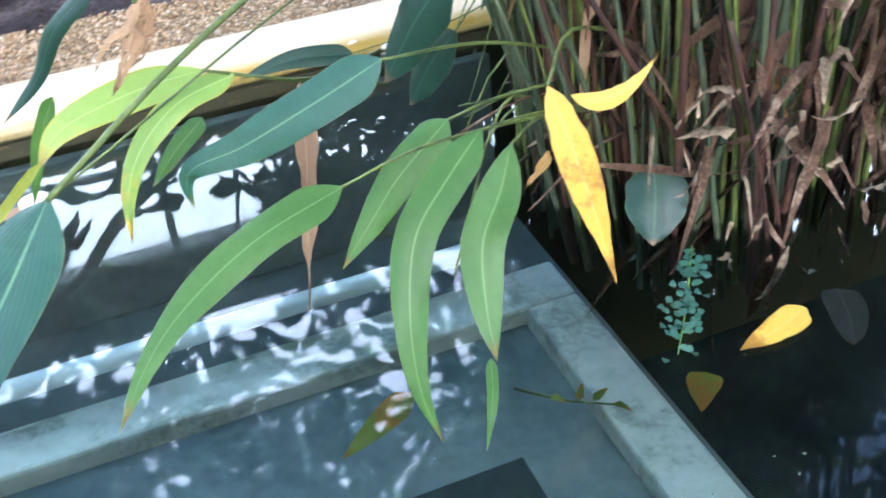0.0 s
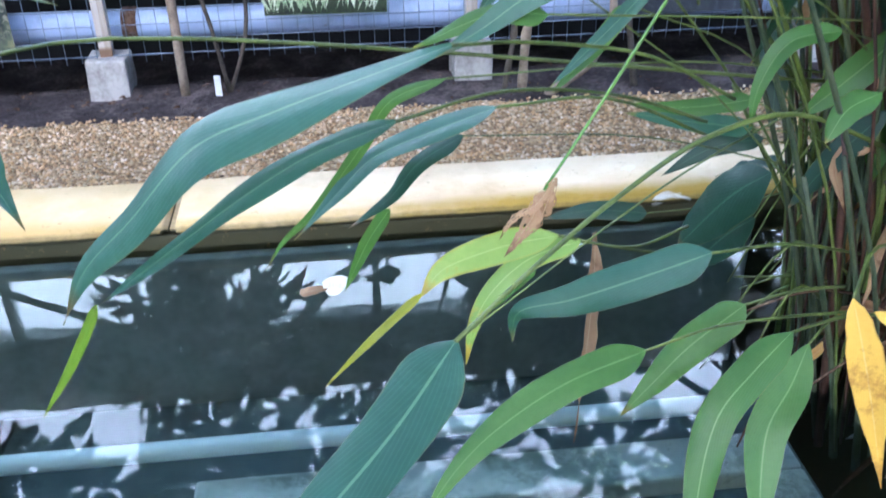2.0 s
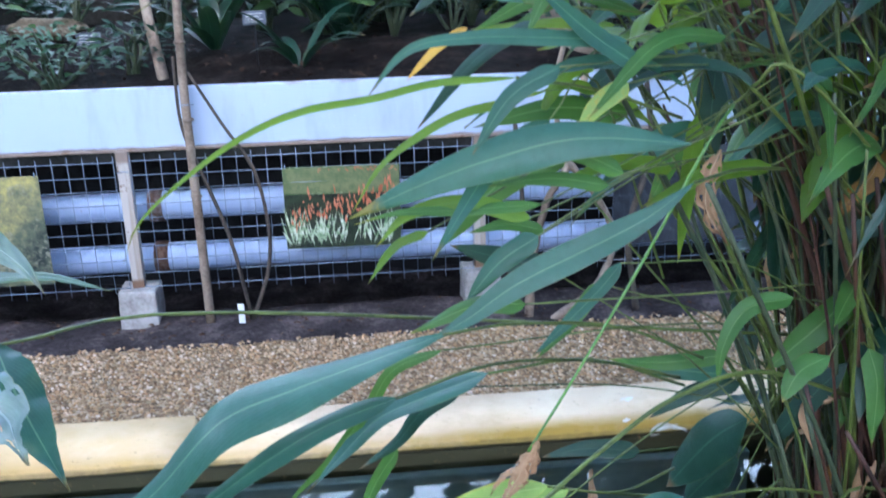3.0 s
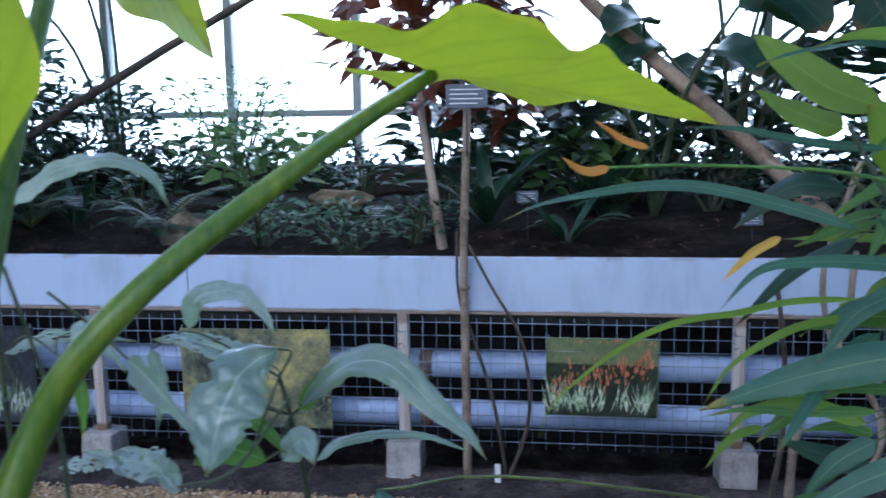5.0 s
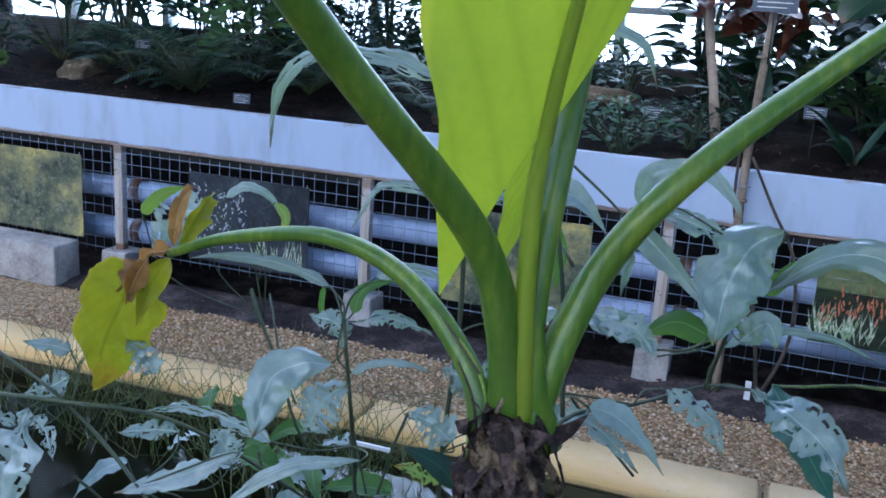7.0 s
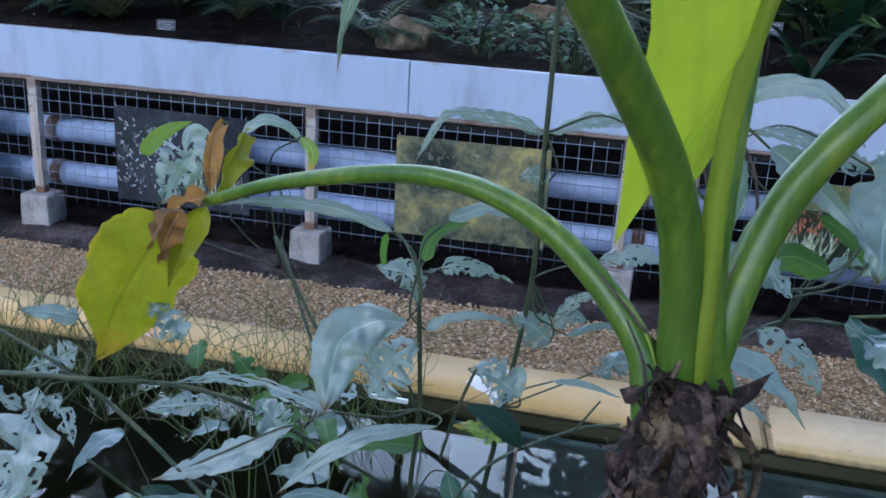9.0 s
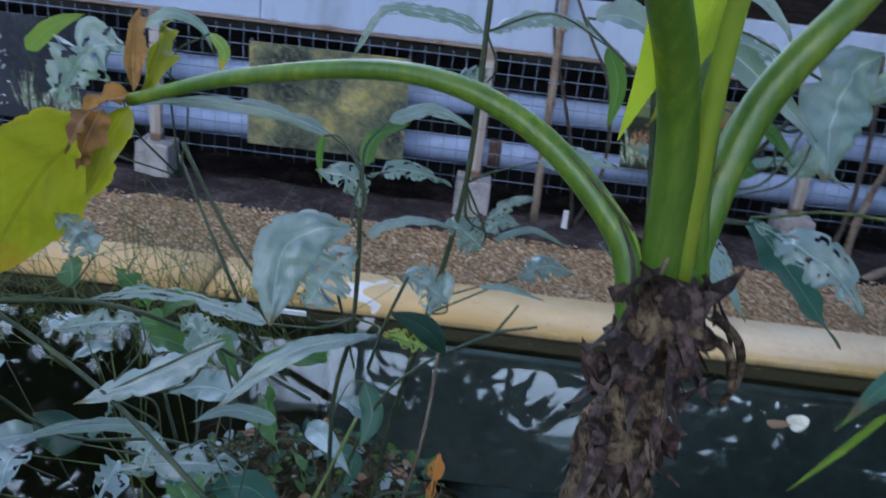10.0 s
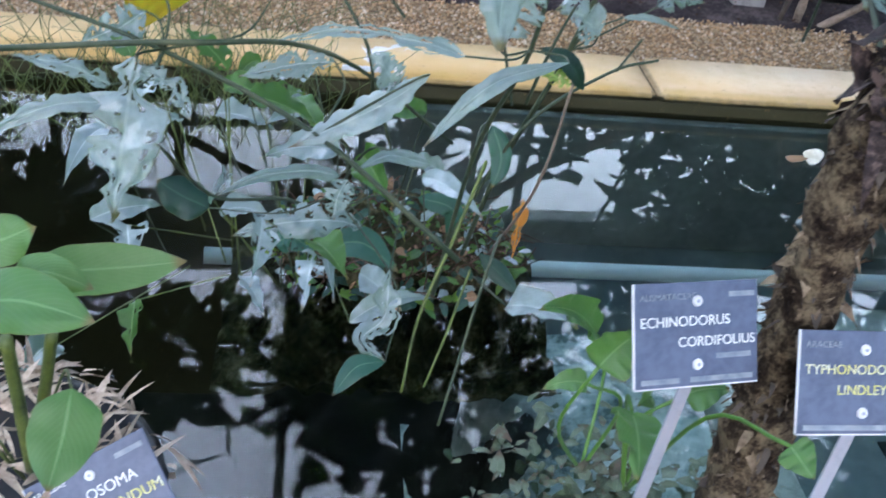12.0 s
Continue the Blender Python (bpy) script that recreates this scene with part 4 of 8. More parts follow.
for k in range(700):
    p = Vector((scrap.uniform(-3.8, 2.6), scrap.uniform(0.06, 0.7), 0.0))
    p.z = soil_height(p.x, p.y) + 0.003
    a, r = scrap.uniform(0, 6.283), scrap.uniform(0.008, 0.035)
    leaf_bm(p, p + Vector((math.cos(a) * r, math.sin(a) * r, scrap.uniform(0, 0.012))), r * scrap.uniform(0.2, 0.6), 0.15, (scrap.gauss(0, 0.3), scrap.gauss(-0.2, 0.3), 1), "ovate", bm, along=4, across=2, ripple=0.1, rng=scrap)
tagged(obj("bed_scraps", bm, DEAD_SHEATH), "brown leaf scraps lying on the bed", "debris", kind="stuff")

first = thing("bench_post", (0, 0, 0), "pale weathered bench post on a concrete block", "post", "bench posts")
part("shaft", box_bm((-0.021, -0.02, 0.125), (0.021, 0.02, 0.632), 0.003), POST_PAINT, first, smooth=False)
bm = box_bm((-0.068, -0.075, -0.02), (0.068, 0.065, 0.13), 0.008)
bmesh.ops.subdivide_edges(bm, edges=[e for e in bm.edges if e.calc_length() > 0.05], cuts=3, use_grid_fill=True)
for v in bm.verts:
    v.co += Vector((1, 1, 1)) * 0.005 * noise.noise(v.co * 22)
part("block", bm, CONCRETE, first, "rough grey concrete block")
part("tie", tube_bm([(0.023, -0.023, 0.56), (0.0, -0.025, 0.562), (-0.024, -0.02, 0.558)], (0.002, 0.002), 5, 3), STEEL, first)
for k, x in enumerate(POST_X):
    if x != 0.0:
        copy_thing(first, pose(x, 0, 0.004 * (k % 3) - 0.004, 0, 0, 2 * (k % 3) - 2))

for k, z in enumerate((0.395, 0.195)):
    p = thing("heating_pipe", (0, 0.13, z), "blue-grey painted heating pipe behind the wire mesh", "pipe", "heating pipes")
    part("pipe_run", tube_bm([(-6.9, 0.13, z), (0, 0.13, z), (6.9, 0.13, z)], (0.053, 0.053), 18, 2), PIPE_PAINT, p)
    for x in (-4.9, -2.5, 0.07, 3.6):
        part("flange", tube_bm([(x - 0.025, 0.13, z), (x + 0.025, 0.13, z)], (0.06, 0.06), 14, 1), RUST, p, "rusty pipe flange")


def mesh_panel():
    """One bay of welded wire mesh, its upright wires ending in free tips below."""
    t = thing("wire_mesh", (0.625, -0.026, 0.35), "galvanised welded wire mesh between the bench posts", "mesh panel", "mesh panels")
    up = obj("wire", tube_bm([(0, 0, 0.112), (0, 0, 0.62)], (0.0013, 0.0013), 5, 1), STEEL).data
    bpy.data.objects.remove(bpy.data.objects["wire"])
    flat = obj("wire", tube_bm([(-0.6, 0, 0), (0.6, 0, 0)], (0.0018, 0.0018), 5, 1), STEEL).data
    bpy.data.objects.remove(bpy.data.objects["wire"])
    for k in range(24):
        w = new("wire", up)
        w.parent = t
        w.matrix_basis = pose(-0.598 + 0.052 * k, 0.0022 * math.sin(k), -0.35 + 0.003 * math.sin(k * 2.3))
    for k in range(10):
        w = new("wire", flat)
        w.parent = t
        w.matrix_basis = pose(0, -0.003, -0.35 + 0.1365 + 0.0515 * k, 0, 0.15 * math.sin(k * 1.7), 0)
    return t


panel = mesh_panel()
for x in (-4.39, -3.137, -1.881, -0.626, 1.878, 3.13):
    copy_thing(panel, pose(x, -0.026, 0.35 + 0.002 * math.sin(x * 3)))


def poster(at, w, h, material, label, tilt=0.0):
    t = thing("poster", at, label, "poster", "posters on the mesh")
    x, y, z = at
    part("print", box_bm((x - w / 2, y - 0.0015, z - h / 2), (x + w / 2, y + 0.0015, z + h / 2)), material, t, smooth=False)
    for sx in (-1, 1):
        part("clip", tube_bm([(x + sx * (w / 2 - 0.01), y - 0.003, z + h / 2 - 0.006), (x + sx * (w / 2 - 0.01), y - 0.002, z + h / 2 + 0.012)], (0.002, 0.002), 5, 2), STEEL, t)
    t.matrix_basis = t.matrix_basis @ pose(0, 0, 0, 0, tilt, 0)
    return t


def flat_marks(t, name, material, rows, proud):
    """Flat printed shapes on a poster: each a slim blade from foot to tip, in the plane of the print."""
    bm = bmesh.new()
    for k, (x, z, dx, dz, w) in enumerate(rows):
        n = Vector((dz, 0, -dx)).normalized() * w
        layer = proud - 0.00003 * k
        a, b = Vector((x, layer, z)), Vector((x + dx, layer, z + dz))
        m = a.lerp(b, 0.45)
        bm.faces.new([bm.verts.new(q) for q in (a, m + n, b, m - n)])
    tagged(part(name, bm, material, t.children[0], smooth=False), kind="stuff")


rng = random.Random(4)
PA = (0.752, -0.036, 0.4)
red = poster(PA, 0.413, 0.300, PRINT_RED, "photo poster of orange flowers among green blades", 0.6)
part("printed_band", box_bm((PA[0] - 0.205, PA[1] - 0.0021, 0.455), (PA[0] + 0.205, PA[1] - 0.0016, 0.547)), PRINT_SKY, red.children[0], smooth=False)
part("printed_shade", box_bm((PA[0] - 0.205, PA[1] - 0.0021, 0.252), (PA[0] + 0.205, PA[1] - 0.0016, 0.45)), PRINT_NIGHT, red.children[0], smooth=False)
flat_marks(red, "printed_blade", PRINT_BLADE, [(rng.uniform(0.555, 0.93), 0.253 + rng.random() * 0.03, rng.uniform(-0.045, 0.045), rng.uniform(0.05, 0.14), rng.uniform(0.002, 0.005)) for _ in range(75)], PA[1] - 0.0025)
flat_marks(red, "printed_flower", PRINT_ORANGE, [(x := rng.uniform(0.57, 0.945), 0.36 + (x - 0.55) * 0.2 + rng.gauss(0, 0.025), rng.uniform(-0.006, 0.006), rng.uniform(0.012, 0.045), rng.uniform(0.002, 0.0045)) for _ in range(120)], PA[1] - 0.0055)
flat_marks(red, "printed_bloom", PRINT_ORANGE, [(rng.uniform(0.66, 0.95), 0.53 + rng.random() * 0.015, rng.uniform(0.004, 0.014), 0.002, 0.003) for _ in range(30)], PA[1] - 0.0055)
flat_marks(red, "printed_line", LETTER_FAINT, [(0.555, 0.498, 0.15, 0.0, 0.0022)], PA[1] - 0.0031)
poster((-0.585, -0.036, 0.367), 0.604, 0.395, PRINT_YELLOW, "photo poster of a yellow flowering shrub", -0.2)
dark = poster((-1.812, -0.036, 0.36), 0.603, 0.402, PRINT_DARK, "dark photo poster of pale blossoms", 0.3)
flat_marks(dark, "printed_blossom", PRINT_PALE, [(rng.choice((-2.07, -2.0, -1.93, -1.85)) + rng.gauss(0, 0.022), rng.choice((0.25, 0.33, 0.4, 0.47)) + rng.gauss(0, 0.025), rng.uniform(-0.022, 0.022), rng.uniform(-0.022, 0.03), rng.uniform(0.002, 0.006)) for _ in range(150)], -0.0385)
flat_marks(dark, "printed_stem", PRINT_BLADE, [(rng.uniform(-1.8, -1.53), 0.17 + rng.random() * 0.05, rng.uniform(-0.04, 0.04), rng.uniform(0.05, 0.2), 0.003) for _ in range(30)], -0.0385)
poster((-3.0, -0.036, 0.37), 0.6, 0.395, PRINT_YELLOW, "photo poster of flowering plants", 0.2)
poster((2.02, -0.036, 0.38), 0.55, 0.36, PRINT_DARK, "photo poster of flowers half hidden by stems", -0.4)

bm = box_bm((-3.3, -0.26, -0.02), (-2.68, -0.09, 0.175), 0.01)
kb = thing("concrete_kerbstone", (-3.0, -0.17, 0), "grey concrete kerbstone lying on the soil", "kerbstone")
part("stone_body", bm, CONCRETE, kb)

# pole with a plant sign, and vines beside it
pole = thing("bamboo_pole", (0.25, -0.065, 0), "pale bamboo pole tied to the bench front", "pole")
part("cane", tube_bm([(0.25, -0.065, -0.02), (0.246, -0.06, 0.5), (0.243, -0.05, 0.9), (0.262, -0.045, 1.42)], (0.0165, 0.014), 10, 4), WOOD, pole)
for z in (0.2, 0.47, 0.74, 1.0, 1.25):
    part("cane_ring", tube_bm([(0.2465, -0.0575, z - 0.004), (0.2465, -0.0575, z + 0.004)], (0.0195, 0.0195), 10, 1), WOOD, pole)
for z in (0.545, 0.79):
    part("wire_tie", tube_bm([(0.225, -0.06, z), (0.247, -0.079, z + 0.004), (0.27, -0.06, z + 0.002)], (0.0022, 0.0022), 5, 3), STEEL, pole)
vine = thing("vine", (0.4, -0.06, 0), "thin bare brown vine leaning on the mesh", "vine")
part("vine_stem", tube_bm([(0.40, -0.06, -0.01), (0.47, -0.055, 0.18), (0.485, -0.05, 0.34), (0.45, -0.05, 0.556), (0.355, -0.05, 0.725), (0.262, -0.055, 0.9)], (0.008, 0.005), 7, 5), DARK_WOOD, vine)
part("vine_stem", tube_bm([(0.40, -0.065, 0.0), (0.35, -0.06, 0.3), (0.275, -0.06, 0.55), (0.222, -0.055, 0.72), (0.215, -0.04, 0.95)], (0.008, 0.005), 7, 5), DARK_WOOD, vine)


def bed_sign(at, w, h, label, name="plant_sign", lean=8):
    """A small engraved plant sign on a stake."""
    t = thing(name, at, label, "plant sign", "plant signs in the bed")
    x, y, z = at
    part("plate", box_bm((-w / 2, -0.002, -h / 2), (w / 2, 0.002, h / 2), 0.001), SIGN, t, smooth=False)
    for k in range(4):
        part("text_bar", box_bm((-w * 0.4, -0.0035, h * (0.28 - 0.2 * k) - h * 0.016), (w * (0.38 - 0.12 * (k % 2)), -0.0022, h * (0.28 - 0.2 * k) + h * 0.016)), LETTER, t, smooth=False)
    part("stake", tube_bm([(0, 0.004, -h / 2 + 0.01), (0, 0.006, -0.22)], (0.0028, 0.0028), 6, 1), BLACK, t)
    for ch in t.children:
        ch.matrix_parent_inverse = Matrix()
    t.matrix_basis = pose(x, y, z, -lean, 0, 5)
    return t


for at in ((0.46, 0.35, 1.04), (1.347, 0.35, 0.95), (-2.02, 0.25, 0.87), (-2.745, 0.5, 1.06), (-1.539, 0.4, 1.02), (-0.15, 0.35, 0.98), (-0.62, 0.3, 0.96)):
    bed_sign(at, 0.085, 0.05, "small slate-coloured engraved plant sign on a stake")
bed_sign((0.262, -0.07, 1.445), 0.15, 0.085, "dark engraved plant sign fixed to the bamboo pole", lean=12)
tag = thing("plant_tag", (0.367, -0.1, 0), "white plastic tag stuck in the soil", "tag")
part("tag_blade", box_bm((0.356, -0.102, -0.01), (0.378, -0.099, 0.075), 0.001), WHITE, tag, smooth=False)


# ---- plants of the bench ----
def foliage_bm(centre, spread, count, size, rng, shape="lance", droop=0.3, width=0.35, along=3, across=2):
    """Many small leaves in an uneven cloud."""
    bm = bmesh.new()
    for _ in range(count):
        a, r = rng.uniform(0, 6.283), rng.random() ** 0.6
        h = rng.uniform(-1, 1)
        p = Vector(centre) + Vector((math.cos(a) * r * spread[0], math.sin(a) * r * spread[1], h * spread[2] * (1 - 0.4 * r)))
        d = Vector((math.cos(a + rng.gauss(0, 0.7)), math.sin(a + rng.gauss(0, 0.7)), rng.uniform(-droop, 0.5))).normalized()
        s = size * rng.uniform(0.6, 1.3)
        leaf_bm(p, p + d * s, s * width, 0.08, (rng.gauss(0, 0.4), rng.gauss(-0.2, 0.4), 0.8), shape, bm, along=along, across=across, rng=rng)
    return bm


def shrub(name, at, height, spread, leaves, size, material, label, stems=4, wood=None, shape="lance", width=0.35, seed=1):
    rng = random.Random(seed)
    x, y = at
    z = soil_height(x, y) - 0.02
    t = thing(name, (x, y, z), label, "shrub")
    for k in range(stems):
        a = rng.uniform(0, 6.283)
        e = Vector((x + math.cos(a) * spread * 0.6, y + math.sin(a) * spread * 0.5, z + height * rng.uniform(0.6, 1.0)))
        part("stem", tube_bm([(x + rng.gauss(0, 0.02), y, z), Vector((x, y, z)).lerp(e, 0.5) + Vector((rng.gauss(0, 0.03), 0, 0.03)), e], (0.009, 0.004), 6, 3), wood or STEM_DARK, t)
    part("crown", foliage_bm((x, y, z + height * 0.62), (spread, spread * 0.8, height * 0.45), leaves, size, rng, shape, width=width), material, t)
    return t


def rosette(name, at, count, length, width, material, label, lift=0.7, shape="strap", seed=1, z=None):
    """Arching strap leaves from one crown."""
    rng = random.Random(seed)
    x, y = at
    z = soil_height(x, y) if z is None else z
    t = thing(name, (x, y, z), label, "plant")
    for k in range(count):
        a = 6.283 * k / count + rng.uniform(-0.3, 0.3)
        l = length * rng.uniform(0.7, 1.15)
        tip = Vector((x + math.cos(a) * l * 0.85, y + math.sin(a) * l * 0.7, z + l * lift * rng.uniform(0.2, 1.0)))
        part("leaf", leaf_bm((x + math.cos(a) * 0.02, y + math.sin(a) * 0.02, z), tip, width * rng.uniform(0.8, 1.2), 0.18, (0, 0, 1), shape, along=9, across=3, rng=rng), material, t)
    return t


def frond_plant(name, at, count, length, material, label, seed=1, lift=0.6):
    """Fern or cycad: arching fronds with many narrow leaflets."""
    rng = random.Random(seed)
    x, y = at
    z = soil_height(x, y)
    t = thing(name, (x, y, z), label, "fern")
    for k in range(count):
        a = 6.283 * k / count + rng.uniform(-0.3, 0.3)
        l = length * rng.uniform(0.75, 1.15)
        base, tip = Vector((x, y, z + 0.02)), Vector((x + math.cos(a) * l * 0.85, y + math.sin(a) * l * 0.75, z + l * lift * rng.uniform(0.1, 0.9)))
        ctrl = base.lerp(tip, 0.5) + Vector((0, 0, l * 0.35))
        bm = bmesh.new()
        tube_bm([base, base.lerp(tip, 0.5) + Vector((0, 0, l * 0.175)), tip], (0.005, 0.002), 5, 4, bm)
        for i in range(3, 22):
            s = i / 22
            p = base * (1 - s) ** 2 + ctrl * 2 * s * (1 - s) + tip * s * s
            d = ((ctrl - base) * (1 - s) + (tip - ctrl) * s).normalized()
            side = d.cross(Vector((0, 0, 1))).normalized()
            for sg in (-1, 1):
                w = l * 0.24 * math.sin(math.pi * s ** 0.8) + 0.01
                leaf_bm(p, p + (side * sg + d * 0.45).normalized() * w - Vector((0, 0, w * 0.2)), 0.014, 0.03, (0, 0, 1), "lance", bm, along=3, across=2, rng=rng)
        part("frond", bm, material, t)
    return t


def rock(at, size, label="weathered mossy stone lying on the bed", seed=1):
    bm = bmesh.new()
    bmesh.ops.create_icosphere(bm, subdivisions=3, radius=1)
    for v in bm.verts:
        v.co *= 1 + 0.35 * noise.noise(v.co * 1.3 + Vector((seed, 0, 0))) + 0.12 * noise.noise(v.co * 4 + Vector((seed, 0, 0)))
        v.co = Vector((v.co.x * size[0], v.co.y * size[1], v.co.z * size[2])) + Vector(at)
    t = obj("stone", bm, STONE)
    return tagged(t, label, "stone", "stones on the bed")


rock((-0.97, 0.28, 0.895), (0.12, 0.1, 0.085), seed=1)
rock((-3.09, 0.45, 0.885), (0.115, 0.09, 0.078), seed=5)
rock((-2.5, 0.5, 0.95), (0.11, 0.09, 0.08), seed=9)
rock((-0.45, 0.85, 0.98), (0.16, 0.1, 0.05), seed=12)
frond_plant("fern", (-1.12, 0.34), 11, 0.36, LEAF_DARK, "dark green fern beside a stone", 3)
frond_plant("cycad", (-2.15, 0.6), 14, 0.42, LEAF_DARK, "dark stiff cycad with feathered leaves", 5, 0.75)
frond_plant("fern", (-2.75, 0.75), 10, 0.34, LEAF_MID, "soft green fern near a stone", 8)
frond_plant("cycad", (-3.0, 0.55), 13, 0.36, LEAF_DARK, "dark stiff cycad with feathered leaves", 15, 0.8)
frond_plant("cycad", (-1.75, 0.4), 12, 0.32, LEAF_DARK, "dark stiff cycad with feathered leaves", 16, 0.8)
frond_plant("fern", (-2.4, 0.3), 10, 0.24, LEAF_DARK, "low dark fern at the bench edge", 17)
for k, (x, y, n, l) in enumerate(((-2.28, 0.26, 16, 0.46), (-2.66, 0.36, 14, 0.42), (-3.35, 0.6, 13, 0.42), (-1.95, 0.75, 12, 0.4))):
    frond_plant("cycad", (x, y), n, l, LEAF_DARK, "dark stiff cycad with feathered leaves", 60 + k, 0.85)
frond_plant("fern", (0.85, 0.75), 9, 0.3, LEAF_DARK, "dark fern under big leaves", 11)
shrub("light_shrub", (-1.08, 1.2), 0.68, 0.36, 1200, 0.05, LEAF_LIGHT, "airy green shrub against the window", 6, seed=2)
shrub("light_shrub", (-1.95, 1.3), 0.66, 0.4, 1400, 0.075, LEAF_DARK, "dense dark green shrub by the window", 7, seed=3)
shrub("dark_shrub", (-0.55, 1.3), 0.3, 0.17, 160, 0.08, LEAF_DARK, "dark low shrub under the window", 5, seed=18)
shrub("dark_shrub", (-0.02, 1.2), 0.62, 0.2, 90, 0.17, LEAF_DARK, "dark broad-leaved shrub under the window", 6, seed=19, width=0.45)
shrub("light_shrub", (-2.7, 1.2), 0.8, 0.4, 420, 0.08, LEAF_DARK, "dense dark green shrub by the window", 6, seed=13)
shrub("light_shrub", (-3.5, 1.1), 0.9, 0.45, 420, 0.085, LEAF_DARK, "dense dark green shrub by the window", 6, seed=14)
for k, x in enumerate((-2.45, -2.95, -3.4, -3.9)):
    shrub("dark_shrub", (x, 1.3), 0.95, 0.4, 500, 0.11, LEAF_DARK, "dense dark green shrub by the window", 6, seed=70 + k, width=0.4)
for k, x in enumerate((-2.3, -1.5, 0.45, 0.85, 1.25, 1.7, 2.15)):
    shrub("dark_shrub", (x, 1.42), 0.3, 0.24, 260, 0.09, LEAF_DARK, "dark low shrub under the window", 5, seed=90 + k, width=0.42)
shrub("low_herb", (-0.62, 0.2), 0.22, 0.2, 230, 0.05, LEAF_BED, "low grey-green herb on the soil", 8, seed=4)
shrub("low_herb", (-0.25, 0.19), 0.24, 0.22, 260, 0.05, LEAF_BED, "low grey-green herb on the soil", 8, seed=5)
shrub("low_herb", (0.02, 0.3), 0.2, 0.16, 150, 0.05, LEAF_DARK, "low dark herb on the soil", 6, seed=6)
shrub("low_herb", (-3.55, 0.25), 0.16, 0.14, 150, 0.035, LEAF_LIT, "low bright green herb at the bench edge", 6, seed=7, width=0.6)
shrub("low_herb", (1.75, 0.45), 0.3, 0.22, 200, 0.06, LEAF_DARK, "low dark herb on the soil", 6, seed=8)
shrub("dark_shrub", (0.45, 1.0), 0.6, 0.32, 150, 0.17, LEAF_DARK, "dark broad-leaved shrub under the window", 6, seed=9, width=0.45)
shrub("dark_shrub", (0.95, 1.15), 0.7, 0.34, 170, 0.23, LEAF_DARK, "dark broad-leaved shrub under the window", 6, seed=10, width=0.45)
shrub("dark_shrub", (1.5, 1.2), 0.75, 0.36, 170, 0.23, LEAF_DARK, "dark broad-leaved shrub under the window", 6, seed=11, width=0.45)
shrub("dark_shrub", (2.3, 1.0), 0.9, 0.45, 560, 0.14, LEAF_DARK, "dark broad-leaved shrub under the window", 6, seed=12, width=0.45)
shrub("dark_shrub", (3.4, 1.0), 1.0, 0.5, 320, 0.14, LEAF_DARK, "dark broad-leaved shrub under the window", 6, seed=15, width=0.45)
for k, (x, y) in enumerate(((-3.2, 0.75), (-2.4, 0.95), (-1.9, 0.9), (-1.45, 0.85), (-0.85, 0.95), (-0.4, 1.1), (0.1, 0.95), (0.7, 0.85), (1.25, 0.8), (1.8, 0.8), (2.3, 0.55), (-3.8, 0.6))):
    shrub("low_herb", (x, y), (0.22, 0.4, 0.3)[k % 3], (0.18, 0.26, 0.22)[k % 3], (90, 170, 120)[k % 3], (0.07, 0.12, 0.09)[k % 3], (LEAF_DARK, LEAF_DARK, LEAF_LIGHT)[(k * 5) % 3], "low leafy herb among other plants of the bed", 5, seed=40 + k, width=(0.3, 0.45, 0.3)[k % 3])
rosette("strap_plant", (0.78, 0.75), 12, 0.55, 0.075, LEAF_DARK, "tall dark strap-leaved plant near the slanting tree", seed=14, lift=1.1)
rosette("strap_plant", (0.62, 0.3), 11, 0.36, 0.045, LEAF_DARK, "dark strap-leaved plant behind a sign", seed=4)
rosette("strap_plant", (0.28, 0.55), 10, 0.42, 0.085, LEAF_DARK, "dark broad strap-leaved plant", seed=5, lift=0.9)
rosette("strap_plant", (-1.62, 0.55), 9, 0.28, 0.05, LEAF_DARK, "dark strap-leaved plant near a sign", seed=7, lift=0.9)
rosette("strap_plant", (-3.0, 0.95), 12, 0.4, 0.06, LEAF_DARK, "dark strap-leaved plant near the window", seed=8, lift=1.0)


def tree(name, points, radii, label, crowns, material, wood=WOOD, size=0.12, width=0.4, seed=1, shape="lance"):
    rng = random.Random(seed)
    t = thing(name, points[0], label, "tree")
    part("trunk", tube_bm(points, radii, 9, 6, rough=0.004), wood, t)
    for (c, spread, count) in crowns:
        part("limb", tube_bm([points[-1], Vector(points[-1]).lerp(Vector(c), 0.6) + Vector((0, 0, 0.05)), c], (radii[1] * 0.8, 0.004), 6, 4), wood, t)
        part("crown", foliage_bm(c, spread, count, size, rng, shape, 0.9, width, 4, 2), material, t)
    return t


tree("red_leaved_tree", [(0.126, 0.25, 0.8), (0.07, 0.35, 1.1), (0.005, 0.5, 1.41), (0.03, 0.55, 1.7)], (0.022, 0.014), "slim tree with red-brown drooping leaves",
     [((-0.16, 0.6, 1.74), (0.2, 0.2, 0.2), 75), ((0.2, 0.62, 1.8), (0.26, 0.2, 0.2), 95), ((0.02, 0.65, 1.5), (0.2, 0.18, 0.17), 70), ((0.3, 0.8, 1.42), (0.18, 0.15, 0.13), 40), ((0.05, 0.6, 2.15), (0.35, 0.3, 0.22), 90)], LEAF_RED, size=0.15, width=0.5, seed=3, shape="ovate")
